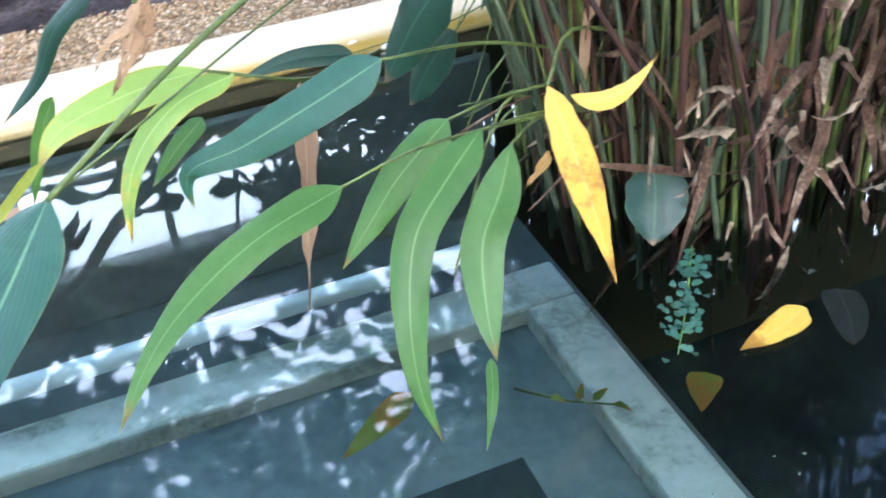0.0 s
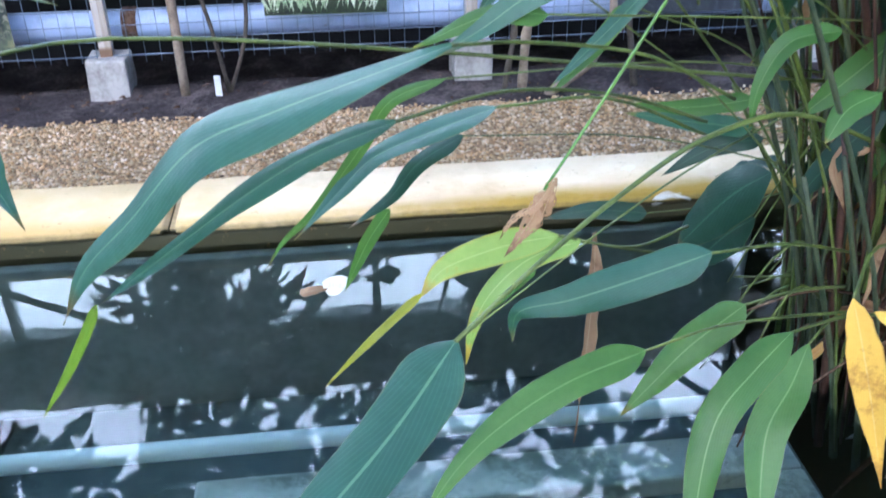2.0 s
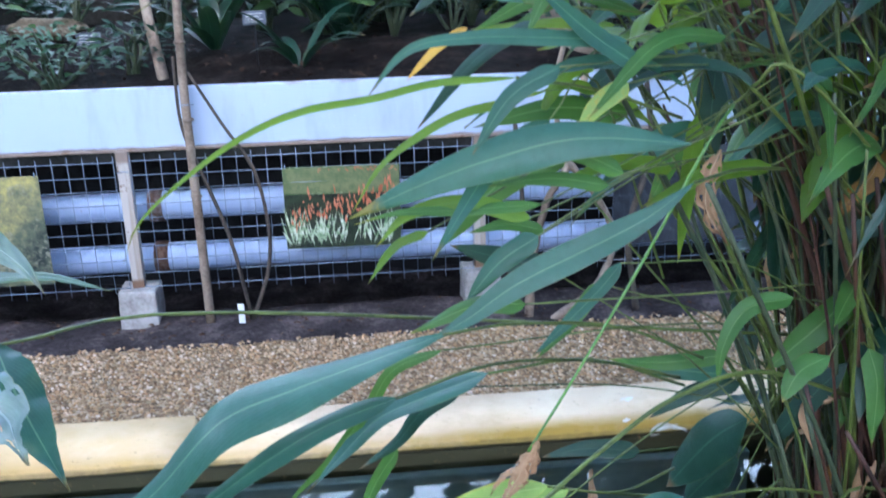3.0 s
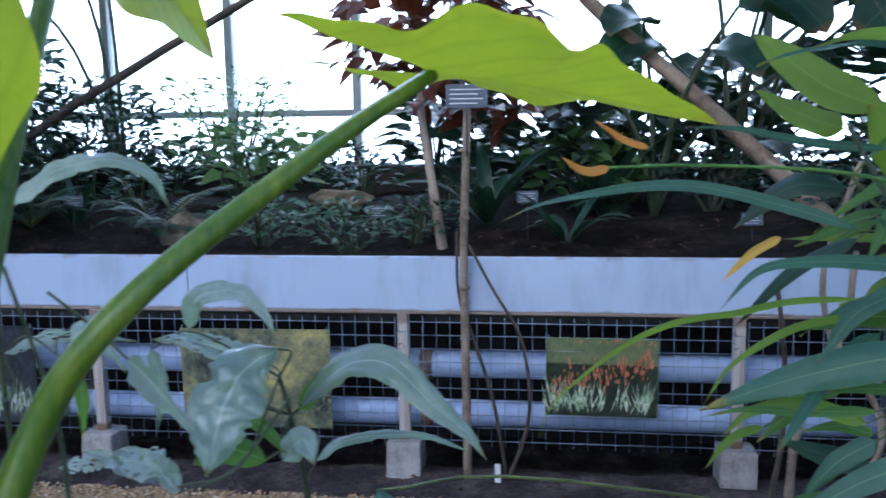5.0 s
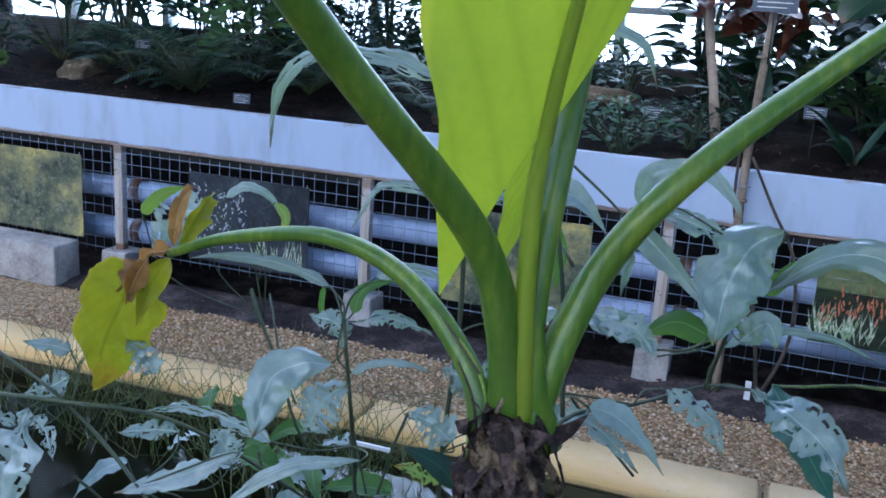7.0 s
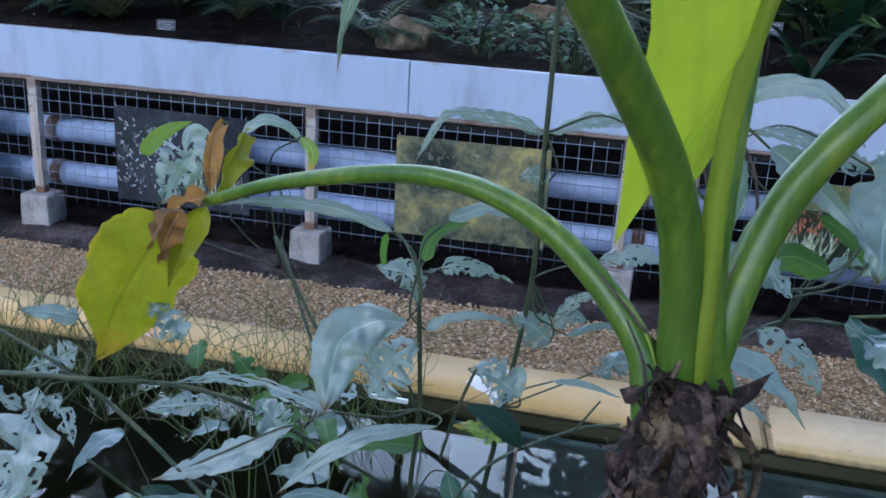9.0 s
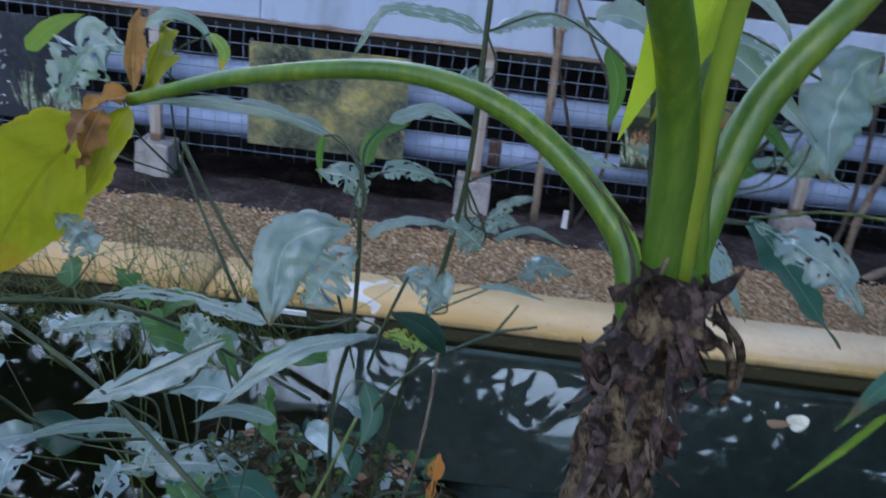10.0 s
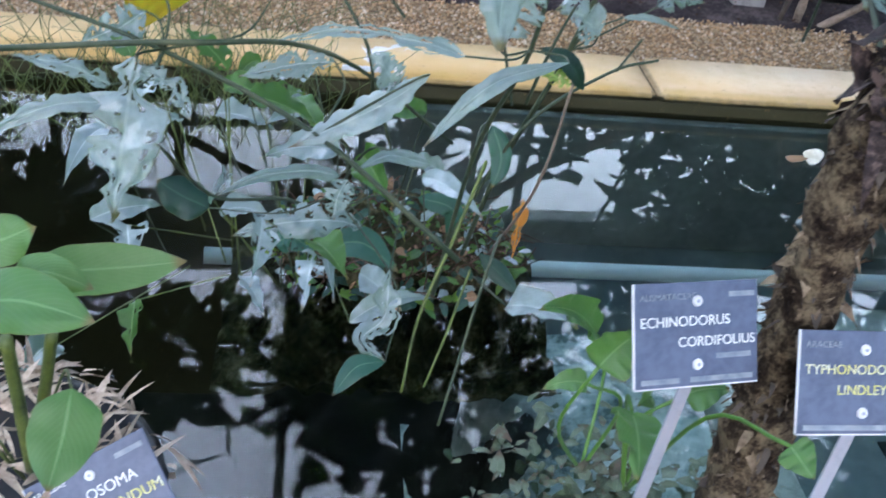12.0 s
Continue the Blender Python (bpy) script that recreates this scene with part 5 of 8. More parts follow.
tree("slanting_tree", [(1.76, 0.38, 0.84), (1.5, 0.5, 1.1), (1.15, 0.7, 1.45), (0.72, 0.9, 1.86), (0.45, 1.0, 2.2)], (0.04, 0.03), "slanting smooth-barked tree over dark leaves",
     [((0.0, 1.25, 2.5), (0.32, 0.22, 0.22), 70), ((2.0, 1.2, 2.45), (0.6, 0.25, 0.28), 110)], LEAF_DARK, size=0.26, width=0.5, seed=5, shape="heart")
tree("leaning_tree", [(-2.6, 1.05, 0.9), (-2.1, 1.05, 1.3), (-1.5, 1.05, 1.64), (-0.9, 1.05, 1.95), (-0.5, 1.1, 2.2)], (0.026, 0.02), "dark leaning branchless tree by the window",
     [((-0.3, 1.2, 2.5), (0.3, 0.25, 0.2), 55), ((-1.9, 1.2, 2.4), (0.35, 0.3, 0.2), 45)], LEAF_DARK, DARK_WOOD, 0.26, 0.5, 7, "heart")


def big_leaf_plant(name, at, leaves, label, seed=1):
    """Tall stalks, each with one large dark blade."""
    rng = random.Random(seed)
    x, y = at
    z = soil_height(x, y)
    t = thing(name, (x, y, z), label, "plant")
    for dx, dy, dz, l, w in leaves:
        top = Vector((x + dx, y + dy, z + dz))
        part("stalk", tube_bm([(x, y, z), (x + dx * 0.35, y + dy * 0.4, z + dz * 0.6), top], (0.014, 0.008), 7, 5), STEM_DARK, t)
        a = math.atan2(dy - 0.15, dx) + rng.uniform(-0.4, 0.4)
        tip = top + Vector((math.cos(a) * l * 0.8, math.sin(a) * l * 0.5, -l * rng.uniform(0.15, 0.5)))
        part("leaf", leaf_bm(top, tip, w, 0.16, (0.1, -0.5, 0.8), "heart", ripple=0.03, rng=rng), LEAF_DARK, t)
    return t


big_leaf_plant("big_leaved_plant", (1.35, 0.9), [(0.1, -0.1, 0.95, 0.42, 0.26), (-0.35, -0.05, 0.75, 0.4, 0.24), (0.5, -0.1, 0.85, 0.42, 0.26), (0.3, 0.1, 1.25, 0.45, 0.28), (-0.15, 0.1, 1.4, 0.45, 0.28), (0.75, 0, 1.2, 0.45, 0.28)], "tall plant with large dark drooping leaves", 2)
big_leaf_plant("big_leaved_plant", (1.0, 0.75), [(-0.25, -0.1, 0.62, 0.42, 0.24), (0.2, -0.15, 0.7, 0.45, 0.26), (0.5, 0.0, 0.6, 0.45, 0.26), (-0.05, 0.1, 0.85, 0.42, 0.24), (0.35, 0.1, 0.9, 0.42, 0.26)], "plant with large dark drooping leaves by the slanting tree", 12)
big_leaf_plant("big_leaved_plant", (2.4, 0.8), [(-0.3, -0.1, 0.9, 0.45, 0.28), (0.2, -0.1, 1.1, 0.45, 0.28), (-0.1, 0.1, 1.45, 0.5, 0.3), (0.5, 0, 1.4, 0.5, 0.3)], "tall plant with large dark drooping leaves", 3)
big_leaf_plant("big_leaved_plant", (-0.05, 1.25), [(-0.3, 0, 1.45, 0.45, 0.24), (0.3, 0, 1.5, 0.45, 0.24)], "tall plant with large dark leaves under the roof", 4)
big_leaf_plant("big_leaved_plant", (-1.7, 1.25), [(-0.3, 0, 1.45, 0.5, 0.3), (-0.7, 0, 1.3, 0.5, 0.3), (0.0, -0.1, 1.25, 0.45, 0.25)], "tall plant with large dark leaves under the roof", 5)
big_leaf_plant("big_leaved_plant", (-3.4, 1.2), [(-0.3, 0, 1.4, 0.5, 0.3), (0.3, 0, 1.5, 0.5, 0.3), (0.6, 0, 1.2, 0.5, 0.3), (-0.6, 0, 1.0, 0.45, 0.28)], "tall plant with large dark leaves under the roof", 6)

# ---- unseen tall trees that roof the pond over with leaves ----
def canopy_tree(points, crowns, seed):
    rng = random.Random(seed)
    t = thing("canopy_tree", points[0], "unseen dark tree screening the pond from roof light", "tree", "trees under the roof")
    part("trunk", tube_bm(points, (0.05, 0.035), 9, 6, rough=0.006), DARK_WOOD, t)
    for c, spread, count in crowns:
        part("limb", tube_bm([points[-1], Vector(points[-1]).lerp(Vector(c), 0.6) + Vector((0, 0, 0.15)), c], (0.03, 0.008), 7, 5), DARK_WOOD, t)
        tagged(part("crown", foliage_bm(c, spread, int(count * 1.65), 0.24, rng, "ovate", 0.5, 0.55, 4, 2), LEAF_SILHOUETTE, t), kind="stuff")
    return t


canopy_tree([(3.3, 0.9, 0.85), (3.2, 0.8, 1.9), (2.9, 0.6, 2.8)], [((1.9, 0.5, 3.25), (1.2, 1.2, 0.2), 270), ((0.9, -0.3, 3.3), (1.0, 1.0, 0.2), 140), ((2.6, -0.9, 3.3), (1.1, 1.0, 0.25), 195), ((3.6, 0.3, 3.0), (1.0, 1.0, 0.4), 200), ((2.15, 1.35, 2.2), (0.7, 0.25, 0.5), 90), ((2.9, 1.2, 2.0), (0.8, 0.35, 0.6), 130)], 51)
canopy_tree([(-4.3, 0.9, 0.85), (-4.1, 0.8, 1.9), (-3.6, 0.6, 2.8)], [((-1.3, 1.0, 3.28), (0.5, 0.5, 0.2), 110), ((-2.5, 0.6, 3.25), (1.2, 1.1, 0.2), 300), ((0.5, 0.75, 3.35), (0.9, 1.0, 0.2), 230), ((-0.12, 0.9, 3.3), (0.45, 0.5, 0.2), 140), ((-1.6, -1.2, 3.35), (1.2, 0.8, 0.2), 100), ((-3.0, -0.8, 3.3), (1.2, 1.0, 0.3), 230), ((-3.2, 1.3, 2.3), (0.9, 0.3, 0.5), 130), ((-2.2, 1.4, 2.5), (0.7, 0.2, 0.35), 80)], 52)

# added on the near side to block roof light; one crown shades the canes
canopy_tree([(2.6, -5.6, 0.2), (2.5, -5.4, 1.8), (2.2, -5.1, 2.9)], [((0.9, -4.6, 3.35), (1.4, 1.2, 0.3), 330), ((2.9, -3.6, 3.3), (1.4, 1.2, 0.3), 300), ((2.6, -6.3, 3.3), (1.5, 1.3, 0.4), 300), ((0.4, -3.0, 3.6), (1.3, 0.8, 0.2), 200), ((4.6, -2.2, 3.2), (1.2, 1.5, 0.4), 250), ((1.9, -2.0, 3.0), (0.9, 0.8, 0.2), 190)], 53)
canopy_tree([(-2.8, -5.6, 0.2), (-2.7, -5.4, 1.8), (-2.4, -5.1, 2.9)], [((-1.2, -4.6, 3.35), (1.4, 1.2, 0.3), 330), ((-3.0, -3.4, 3.3), (1.4, 1.3, 0.3), 300), ((-2.6, -6.3, 3.3), (1.5, 1.3, 0.4), 300), ((-1.6, -2.9, 3.6), (1.2, 0.8, 0.2), 180), ((-4.8, -1.6, 3.2), (1.2, 1.5, 0.4), 250)], 54)

# ---- bare climbing stems by the mesh ----
cl = thing("climber", (1.5, -0.2, 0), "bare twisted grey-brown climber beside the bench", "climber")
for pts, r in (([(1.47, -0.22, -0.02), (1.63, -0.25, 0.12), (1.69, -0.24, 0.3), (1.62, -0.22, 0.46), (1.52, -0.2, 0.6), (1.5, -0.15, 0.85), (1.62, -0.1, 1.2)], 0.019),
               ([(1.40, -0.2, -0.02), (1.41, -0.2, 0.2), (1.46, -0.2, 0.42), (1.56, -0.2, 0.62), (1.6, -0.15, 0.9)], 0.022),
               ([(1.34, -0.18, -0.02), (1.37, -0.2, 0.25), (1.37, -0.2, 0.5), (1.34, -0.18, 0.8)], 0.015),
               ([(1.8, -0.2, -0.02), (1.76, -0.2, 0.3), (1.83, -0.18, 0.6), (1.8, -0.1, 1.0)], 0.017)):
    part("climber_stem", tube_bm(pts, (r * 0.75, r * 0.5), 8, 6, rough=0.006), DARK_WOOD if r < 0.018 else WOOD, cl)


# ---- the large aroid in the pond ----
giant = thing("arum_plant", (0.125, -2.83, 0.1), "tall green aroid with a shaggy brown trunk standing in the pond", "plant")
TRUNK = [(0.135, -2.83, -0.2), (0.130, -2.83, 0.3), (0.120, -2.83, 0.62), (0.120, -2.83, 0.85), (0.132, -2.832, 0.985), (0.14, -2.828, 1.015)]
bm = tube_bm(TRUNK, (0.04, 0.024), 22, 12, rough=0.014)
part("trunk", bm, BARK, giant, "shaggy fibrous brown trunk")
rng = random.Random(21)


def shaggy_bm(count, low, high, size, rng, slim=(0.4, 0.9)):
    """Torn leaf bases and fibres clinging to the trunk."""
    bm = bmesh.new()
    line = spline(TRUNK, 12)
    for _ in range(count):
        z = rng.uniform(low, high)
        c = min(line, key=lambda q: abs(q.z - z))
        r = 0.036 - 0.012 * max(0, z) / 1.0
        a = rng.uniform(0, 6.283)
        o = Vector((math.cos(a), math.sin(a), 0))
        p = Vector((c.x, c.y, z)) + o * (r - 0.006)
        s = size * rng.uniform(0.5, 1.4)
        tip = p + o * s * rng.uniform(0.1, 0.45) + Vector((rng.gauss(0, 0.3) * s, rng.gauss(0, 0.3) * s, s * rng.choice((-1.0, -0.8, -0.5, 0.6))))
        leaf_bm(p, tip, s * rng.uniform(*slim), rng.uniform(-0.2, 0.2), o + Vector((rng.gauss(0, 0.3), rng.gauss(0, 0.3), 0.4)), "strap", bm, along=4, across=2, ripple=0.15, rng=rng)
    return bm


for low, high, mt in ((0.22, 0.96, BARK), (0.22, 0.96, DARK_WOOD), (0.22, 0.92, FIBRE)):
    tagged(part("torn_sheath", shaggy_bm(650, low, high, 0.024, rng, (0.12, 0.5)), mt, giant), kind="stuff")
part("crown_sheath", shaggy_bm(230, 0.87, 1.03, 0.042, rng, (0.2, 0.6)), rough_mat("dark_sheath", [(0.25, (0.007, 0.004, 0.004)), (0.5, (0.032, 0.018, 0.014)), (0.75, (0.14, 0.095, 0.078))], 30, 120, 0.8, 0.7, 0.01), giant, "dark torn leaf sheaths")["kind"] = "stuff"
part("dead_sheath", tube_bm([(0.165, -2.85, 1.0), (0.185, -2.86, 0.985), (0.192, -2.86, 0.955), (0.182, -2.865, 0.93)], (0.0045, 0.0025), 6, 5), BARK, giant, "curled dead leaf base")
part("dead_sheath", tube_bm([(0.15, -2.86, 0.99), (0.17, -2.885, 0.99), (0.18, -2.885, 0.96)], (0.005, 0.003), 6, 5), BARK, giant)

part("petiole", tube_bm([(0.132, -2.825, 0.946), (0.179, -2.768, 1.123), (0.257, -2.740, 1.239), (0.397, -2.617, 1.363), (0.495, -2.513, 1.439)], (0.0175, 0.008), 14, 7), STEM_AROID, giant, "stout smooth green leaf stalk")
part("petiole", tube_bm([(0.127, -2.813, 1.0), (0.120, -2.824, 1.095), (0.097, -2.861, 1.188), (0.027, -2.987, 1.332), (-0.010, -3.090, 1.443), (-0.064, -3.107, 1.567)], (0.0175, 0.0115), 14, 7), STEM_AROID, giant, "stout smooth green leaf stalk")
part("petiole", tube_bm([(0.165, -2.797, 0.98), (0.141, -2.805, 1.098), (0.148, -2.726, 1.340), (0.145, -2.594, 1.571), (0.12, -2.5, 1.65)], (0.013, 0.009), 12, 7), STEM_AROID, giant, "stout smooth green leaf stalk")
part("petiole", tube_bm([(0.142, -2.813, 1.0), (0.138, -2.821, 1.089), (0.136, -2.824, 1.181), (0.144, -2.833, 1.275), (0.180, -2.873, 1.444), (0.201, -2.878, 1.562), (0.235, -2.880, 1.720), (0.25, -2.88, 1.80)], (0.0112, 0.0008), 12, 6), STEM_LIGHT, giant, "yellow-green leaf stalk running into the midrib")
part("petiole", tube_bm([(0.112, -2.84, 0.955), (0.108, -2.827, 0.988), (0.089, -2.808, 1.042), (0.010, -2.773, 1.108), (-0.092, -2.743, 1.131), (-0.242, -2.684, 1.096), (-0.362, -2.630, 1.047)], (0.0145, 0.006), 14, 6), STEM_AROID, giant, "drooping green leaf stalk")
lf = part("leaf", arrow_bm((0.144, -2.833, 1.275), (0.25, -2.88, 1.80), 0.28, 0.29, (-0.91, 0.41, 0.05), 0.0, 0.034, (((-0.57, -0.82, 0), 0.102, 0.5, 0.29), ((0.766, 0.643, 0), 0.085, 0.0, 0))), LEAF_AROID, giant, "large upright yellow-green arrow leaf")
part("leaf_lobe", leaf_bm((0.143, -2.828, 1.285), (0.098, -2.80, 1.125), 0.03, 0.0, (-0.35, -0.93, 0.1), "lance", fold=0.15, ripple=0.06, along=16), LEAF_AROID, lf)
part("leaf", arrow_bm((0.495, -2.513, 1.439), (0.80, -2.39, 1.40), 0.235, 0.5, (0.0, 0.24, 0.97), -0.06, 0.06), LEAF_AROID, giant, "large spreading yellow-green arrow leaf")
part("leaf", arrow_bm((0.12, -2.5, 1.65), (0.172, -2.237, 1.476), 0.2, 0.4, (0.3, -0.75, 0.5), -0.05), LEAF_AROID, giant, "hanging yellow-green arrow leaf")
part("leaf", arrow_bm((-0.064, -3.107, 1.567), (-0.26, -3.3, 1.60), 0.22, 0.4, (0, 0.2, 1), -0.1), LEAF_AROID, giant, "large yellow-green arrow leaf")
part("leaf", bent_bm([(-0.386, -2.655, 1.032), (-0.458, -2.605, 0.959), (-0.528, -2.555, 0.869), (-0.591, -2.505, 0.771)], 0.122, (0.5, -0.8, 0.25), "ovate", random.Random(6), 52, 14, 0.09), LEAF_DYING, giant, "dying yellow-green leaf with a brown edge")
part("leaf", leaf_bm((-0.355, -2.632, 1.05), (-0.425, -2.63, 1.012), 0.022, 0.12, (0.2, -0.6, 0.7), "lobed", fold=0.5, ripple=0.3, along=16), LEAF_WITHERED, giant, "withered brown leaf base")
part("leaf", leaf_bm((-0.352, -2.628, 1.052), (-0.352, -2.548, 1.112), 0.026, 0.12, (0.7, -0.7, 0.1), "lance", fold=0.6, ripple=0.25, along=18), LEAF_DYING, giant, "yellow rolled leaf lobe")
part("leaf", leaf_bm((-0.358, -2.63, 1.055), (-0.372, -2.562, 1.118), 0.02, 0.2, (0.4, -0.9, 0.1), "lobed", fold=0.6, ripple=0.35, along=18), LEAF_WITHERED, giant, "withered brown leaf lobe")
part("leaf", leaf_bm((-0.36, -2.637, 1.043), (-0.40, -2.65, 0.95), 0.034, 0.04, (0.5, -0.7, 0.1), "lance", fold=0.2, ripple=0.1, along=14), LEAF_DYING, giant, "yellow strip of the dying leaf")
part("leaf", leaf_bm((-0.378, -2.655, 1.043), (-0.398, -2.672, 0.985), 0.026, 0.03, (0.5, -0.8, 0.1), "lance", fold=0.6, ripple=0.35, along=16), LEAF_WITHERED, giant, "golden brown withered flap")
part("leaf", leaf_bm((-0.388, -2.655, 1.04), (-0.408, -2.672, 1.0), 0.02, 0.06, (0.1, -0.9, 0.3), "lobed", fold=0.5, ripple=0.35, along=16), LEAF_DRY, giant, "dry curled scrap of leaf")
part("sheath_edge", tube_bm([(0.014, -2.777, 1.117), (0.056, -2.796, 1.083), (0.098, -2.815, 1.048), (0.119, -2.832, 0.991)], (0.0012, 0.002), 6, 6), MIDRIB, giant, "yellowish edge of the stalk sheath")
part("sheath_edge", tube_bm([(0.045, -2.794, 1.093), (0.058, -2.799, 1.083), (0.08, -2.81, 1.065), (0.1, -2.818, 1.047)], (0.0008, 0.0014), 6, 6, rough=0.0006), DARK_WOOD, giant, "dark scar along the stalk")
part("sheath_edge", tube_bm([(0.084, -2.834, 1.062), (0.1, -2.836, 1.03), (0.107, -2.836, 0.99)], (0.0008, 0.0022), 6, 6), DARK_WOOD, giant, "dark scar along the stalk")
part("sheath_edge", tube_bm([(0.158, -2.802, 1.105), (0.136, -2.822, 1.06), (0.122, -2.836, 1.02)], (0.0008, 0.0024), 6, 6), FIBRE, giant, "pale dry edge of the stalk sheath")
stump_rng = random.Random(5)
for c, r in (((0.136, -2.85, 1.005), 0.012), ((0.1, -2.85, 0.965), 0.010), ((0.162, -2.842, 0.975), 0.010), ((0.118, -2.856, 0.94), 0.012), ((0.148, -2.858, 0.955), 0.010)):
    bm = bmesh.new()
    bmesh.ops.create_icosphere(bm, subdivisions=3, radius=1)
    off = Vector((stump_rng.uniform(0, 9), 0, 0))
    for v in bm.verts:
        v.co = Vector(c) + v.co * r * (1 + 0.45 * noise.noise(v.co * 1.6 + off) + 0.25 * noise.noise(v.co * 5 + off))
    part("leaf_scar", bm, SCAR, giant, "dark knobbly stump of an old stalk")

# ---- leafy clump of canes at the pond's corner ----
def grow(plant, material, base, tip, width, arch, facing, shape):
    """A leaf with its stalk running back to the nearest stem of its plant."""
    b = Vector(base)
    root = Vector(min(ROOTS[plant.name], key=lambda q: (Vector(q) - b).length))
    if plant is clump:
        root += Vector((GROW.gauss(0.08, 0.07), GROW.gauss(0.05, 0.07), GROW.gauss(0, 0.1)))
    if shape == "lobed":
        width *= 0.86
        root += Vector((GROW.gauss(0, 0.02), GROW.gauss(0, 0.025), GROW.gauss(-0.05, 0.06)))
    d = root - b
    away = (b - Vector(tip)).normalized() * min(0.06, d.length * 0.2)
    blade(plant, material, base, tip, width, arch, facing, shape, (root, b + away * 0.9 + d * 0.25), STALKS[plant.name], 0.0014 if shape == "lobed" else 0.0022)


def bent_leaf(plant, material, points, width, facing, shape, stalk=(), label="", bare=False):
    """A leaf through the points; its stalk runs through the stalk's points, or back to the nearest stem."""
    ragged = 0.7 if shape == "torn" else (GROW.choice((0.2, 0.35, 0.6)) if material is LEAF_HERB else 0.0)
    fine = (52, 14) if ragged else (32, 8)
    lf = part("leaf", bent_bm(points, width * (1 + 0.25 * ragged), facing, shape, GROW, *fine, ragged), material, plant, label)
    a, b = Vector(points[0]), Vector(points[1])
    thick = 0.0024 if plant is clump and stalk else 0.0015
    if bare:
        return
    if not stalk:
        root = Vector(min(ROOTS[plant.name], key=lambda q: (Vector(q) - a).length))
        if plant is clump:
            root += Vector((GROW.gauss(0.08, 0.06), GROW.gauss(0.05, 0.06), GROW.gauss(0, 0.08)))
        stalk = [root, a + (a - b).normalized() * min(0.05, (root - a).length * 0.2) + (root - a) * 0.4]
    part("stalk", tube_bm([*stalk, a], (thick, thick * 0.72), 6, 5), STALKS[plant.name], lf)


ROOTS, STALKS = {}, {}
clump = thing("cane_clump", (1.78, -2.1, 0.2), "dense clump of reedy canes with long drooping leaves", "plant")
ROOTS["cane_clump"] = [(1.62, -2.05, 0.55), (1.62, -2.0, 0.8), (1.6, -1.98, 1.0), (1.5, -2.0, 1.25), (1.45, -2.05, 0.6), (1.62, -2.2, 0.5)]
STALKS["cane_clump"] = STEM_OLIVE
rng = random.Random(31)
for k in range(210):
    a, r = rng.uniform(0, 6.283), rng.random() ** 0.5
    x, y = 1.78 + math.cos(a) * r * 0.27, -2.03 + math.sin(a) * r * 0.3
    h = rng.uniform(0.6, 1.75)
    lean = Vector((rng.gauss(-0.14, 0.13), rng.gauss(-0.06, 0.1), 0)) * h
    part("cane", tube_bm([(x, y, 0.12), Vector((x, y, h * 0.5)) + lean * 0.3, Vector((x, y, h)) + lean], (rng.uniform(0.004, 0.008), 0.003), 6, 4), STEM_RED if k % 3 == 0 else (STEM_OLIVE if k % 3 == 1 else STEM_DARK), clump)
for k in range(120):
    x, y, h = rng.uniform(1.98, 2.42), rng.uniform(-2.42, -1.7), rng.uniform(0.6, 1.6)
    lean = Vector((rng.gauss(-0.06, 0.12), rng.gauss(-0.04, 0.1), 0)) * h
    part("cane", tube_bm([(x, y, 0.12), Vector((x, y, h * 0.5)) + lean * 0.3, Vector((x, y, h)) + lean], (rng.uniform(0.004, 0.008), 0.003), 6, 3), STEM_RED if k % 3 == 0 else STEM_DARK, clump)
bm = bmesh.new()
for k in range(240):
    p = Vector((rng.uniform(1.95, 2.4), rng.uniform(-2.45, -2.1), rng.uniform(0.22, 0.7)))
    d = Vector((rng.gauss(-0.2, 0.5), rng.gauss(-0.2, 0.5), rng.gauss(-0.6, 0.6))).normalized() * rng.uniform(0.05, 0.2)
    leaf_bm(p, p + d, rng.uniform(0.008, 0.022), rng.uniform(-0.1, 0.2), (rng.gauss(0, 0.5), -0.7, rng.gauss(0, 0.5)), "strap", bm, along=5, across=2, ripple=0.1, rng=rng)
for k in range(400):
    a, r = rng.uniform(0, 6.283), rng.uniform(0.6, 1.05)
    p = Vector((1.84 + math.cos(a) * r * 0.28, -2.08 + math.sin(a) * r * 0.32, rng.uniform(0.22, 0.7)))
    d = Vector((rng.gauss(-0.2, 0.5), rng.gauss(-0.2, 0.5), rng.gauss(-0.6, 0.6))).normalized() * rng.uniform(0.05, 0.2)
    leaf_bm(p, p + d, rng.uniform(0.008, 0.022), rng.uniform(-0.1, 0.2), (rng.gauss(0, 0.5), -0.7, rng.gauss(0, 0.5)), "strap", bm, along=5, across=2, ripple=0.1, rng=rng)
tagged(part("straw_litter", bm, DEAD_SHEATH, clump, "dry brown sheaths round the canes"), kind="stuff")
bm = bmesh.new()
for k in range(45):
    a, r = rng.uniform(2.4, 5.6), rng.uniform(0.75, 1.15)
    p = Vector((1.84 + math.cos(a) * r * 0.28, -2.08 + math.sin(a) * r * 0.32, rng.uniform(0.23, 0.55)))
    d = Vector((rng.gauss(-0.3, 0.6), rng.gauss(-0.3, 0.5), rng.gauss(-0.5, 0.6))).normalized() * rng.uniform(0.03, 0.11)
    leaf_bm(p, p + d, rng.uniform(0.006, 0.02), rng.uniform(-0.3, 0.4), (rng.gauss(0, 0.6), -0.6, rng.gauss(0.2, 0.5)), "ovate", bm, fold=0.4, along=7, across=3, ripple=0.3, rng=rng)
tagged(part("curled_straw", bm, FIBRE, clump, "pale curled straw caught between the canes"), kind="stuff")
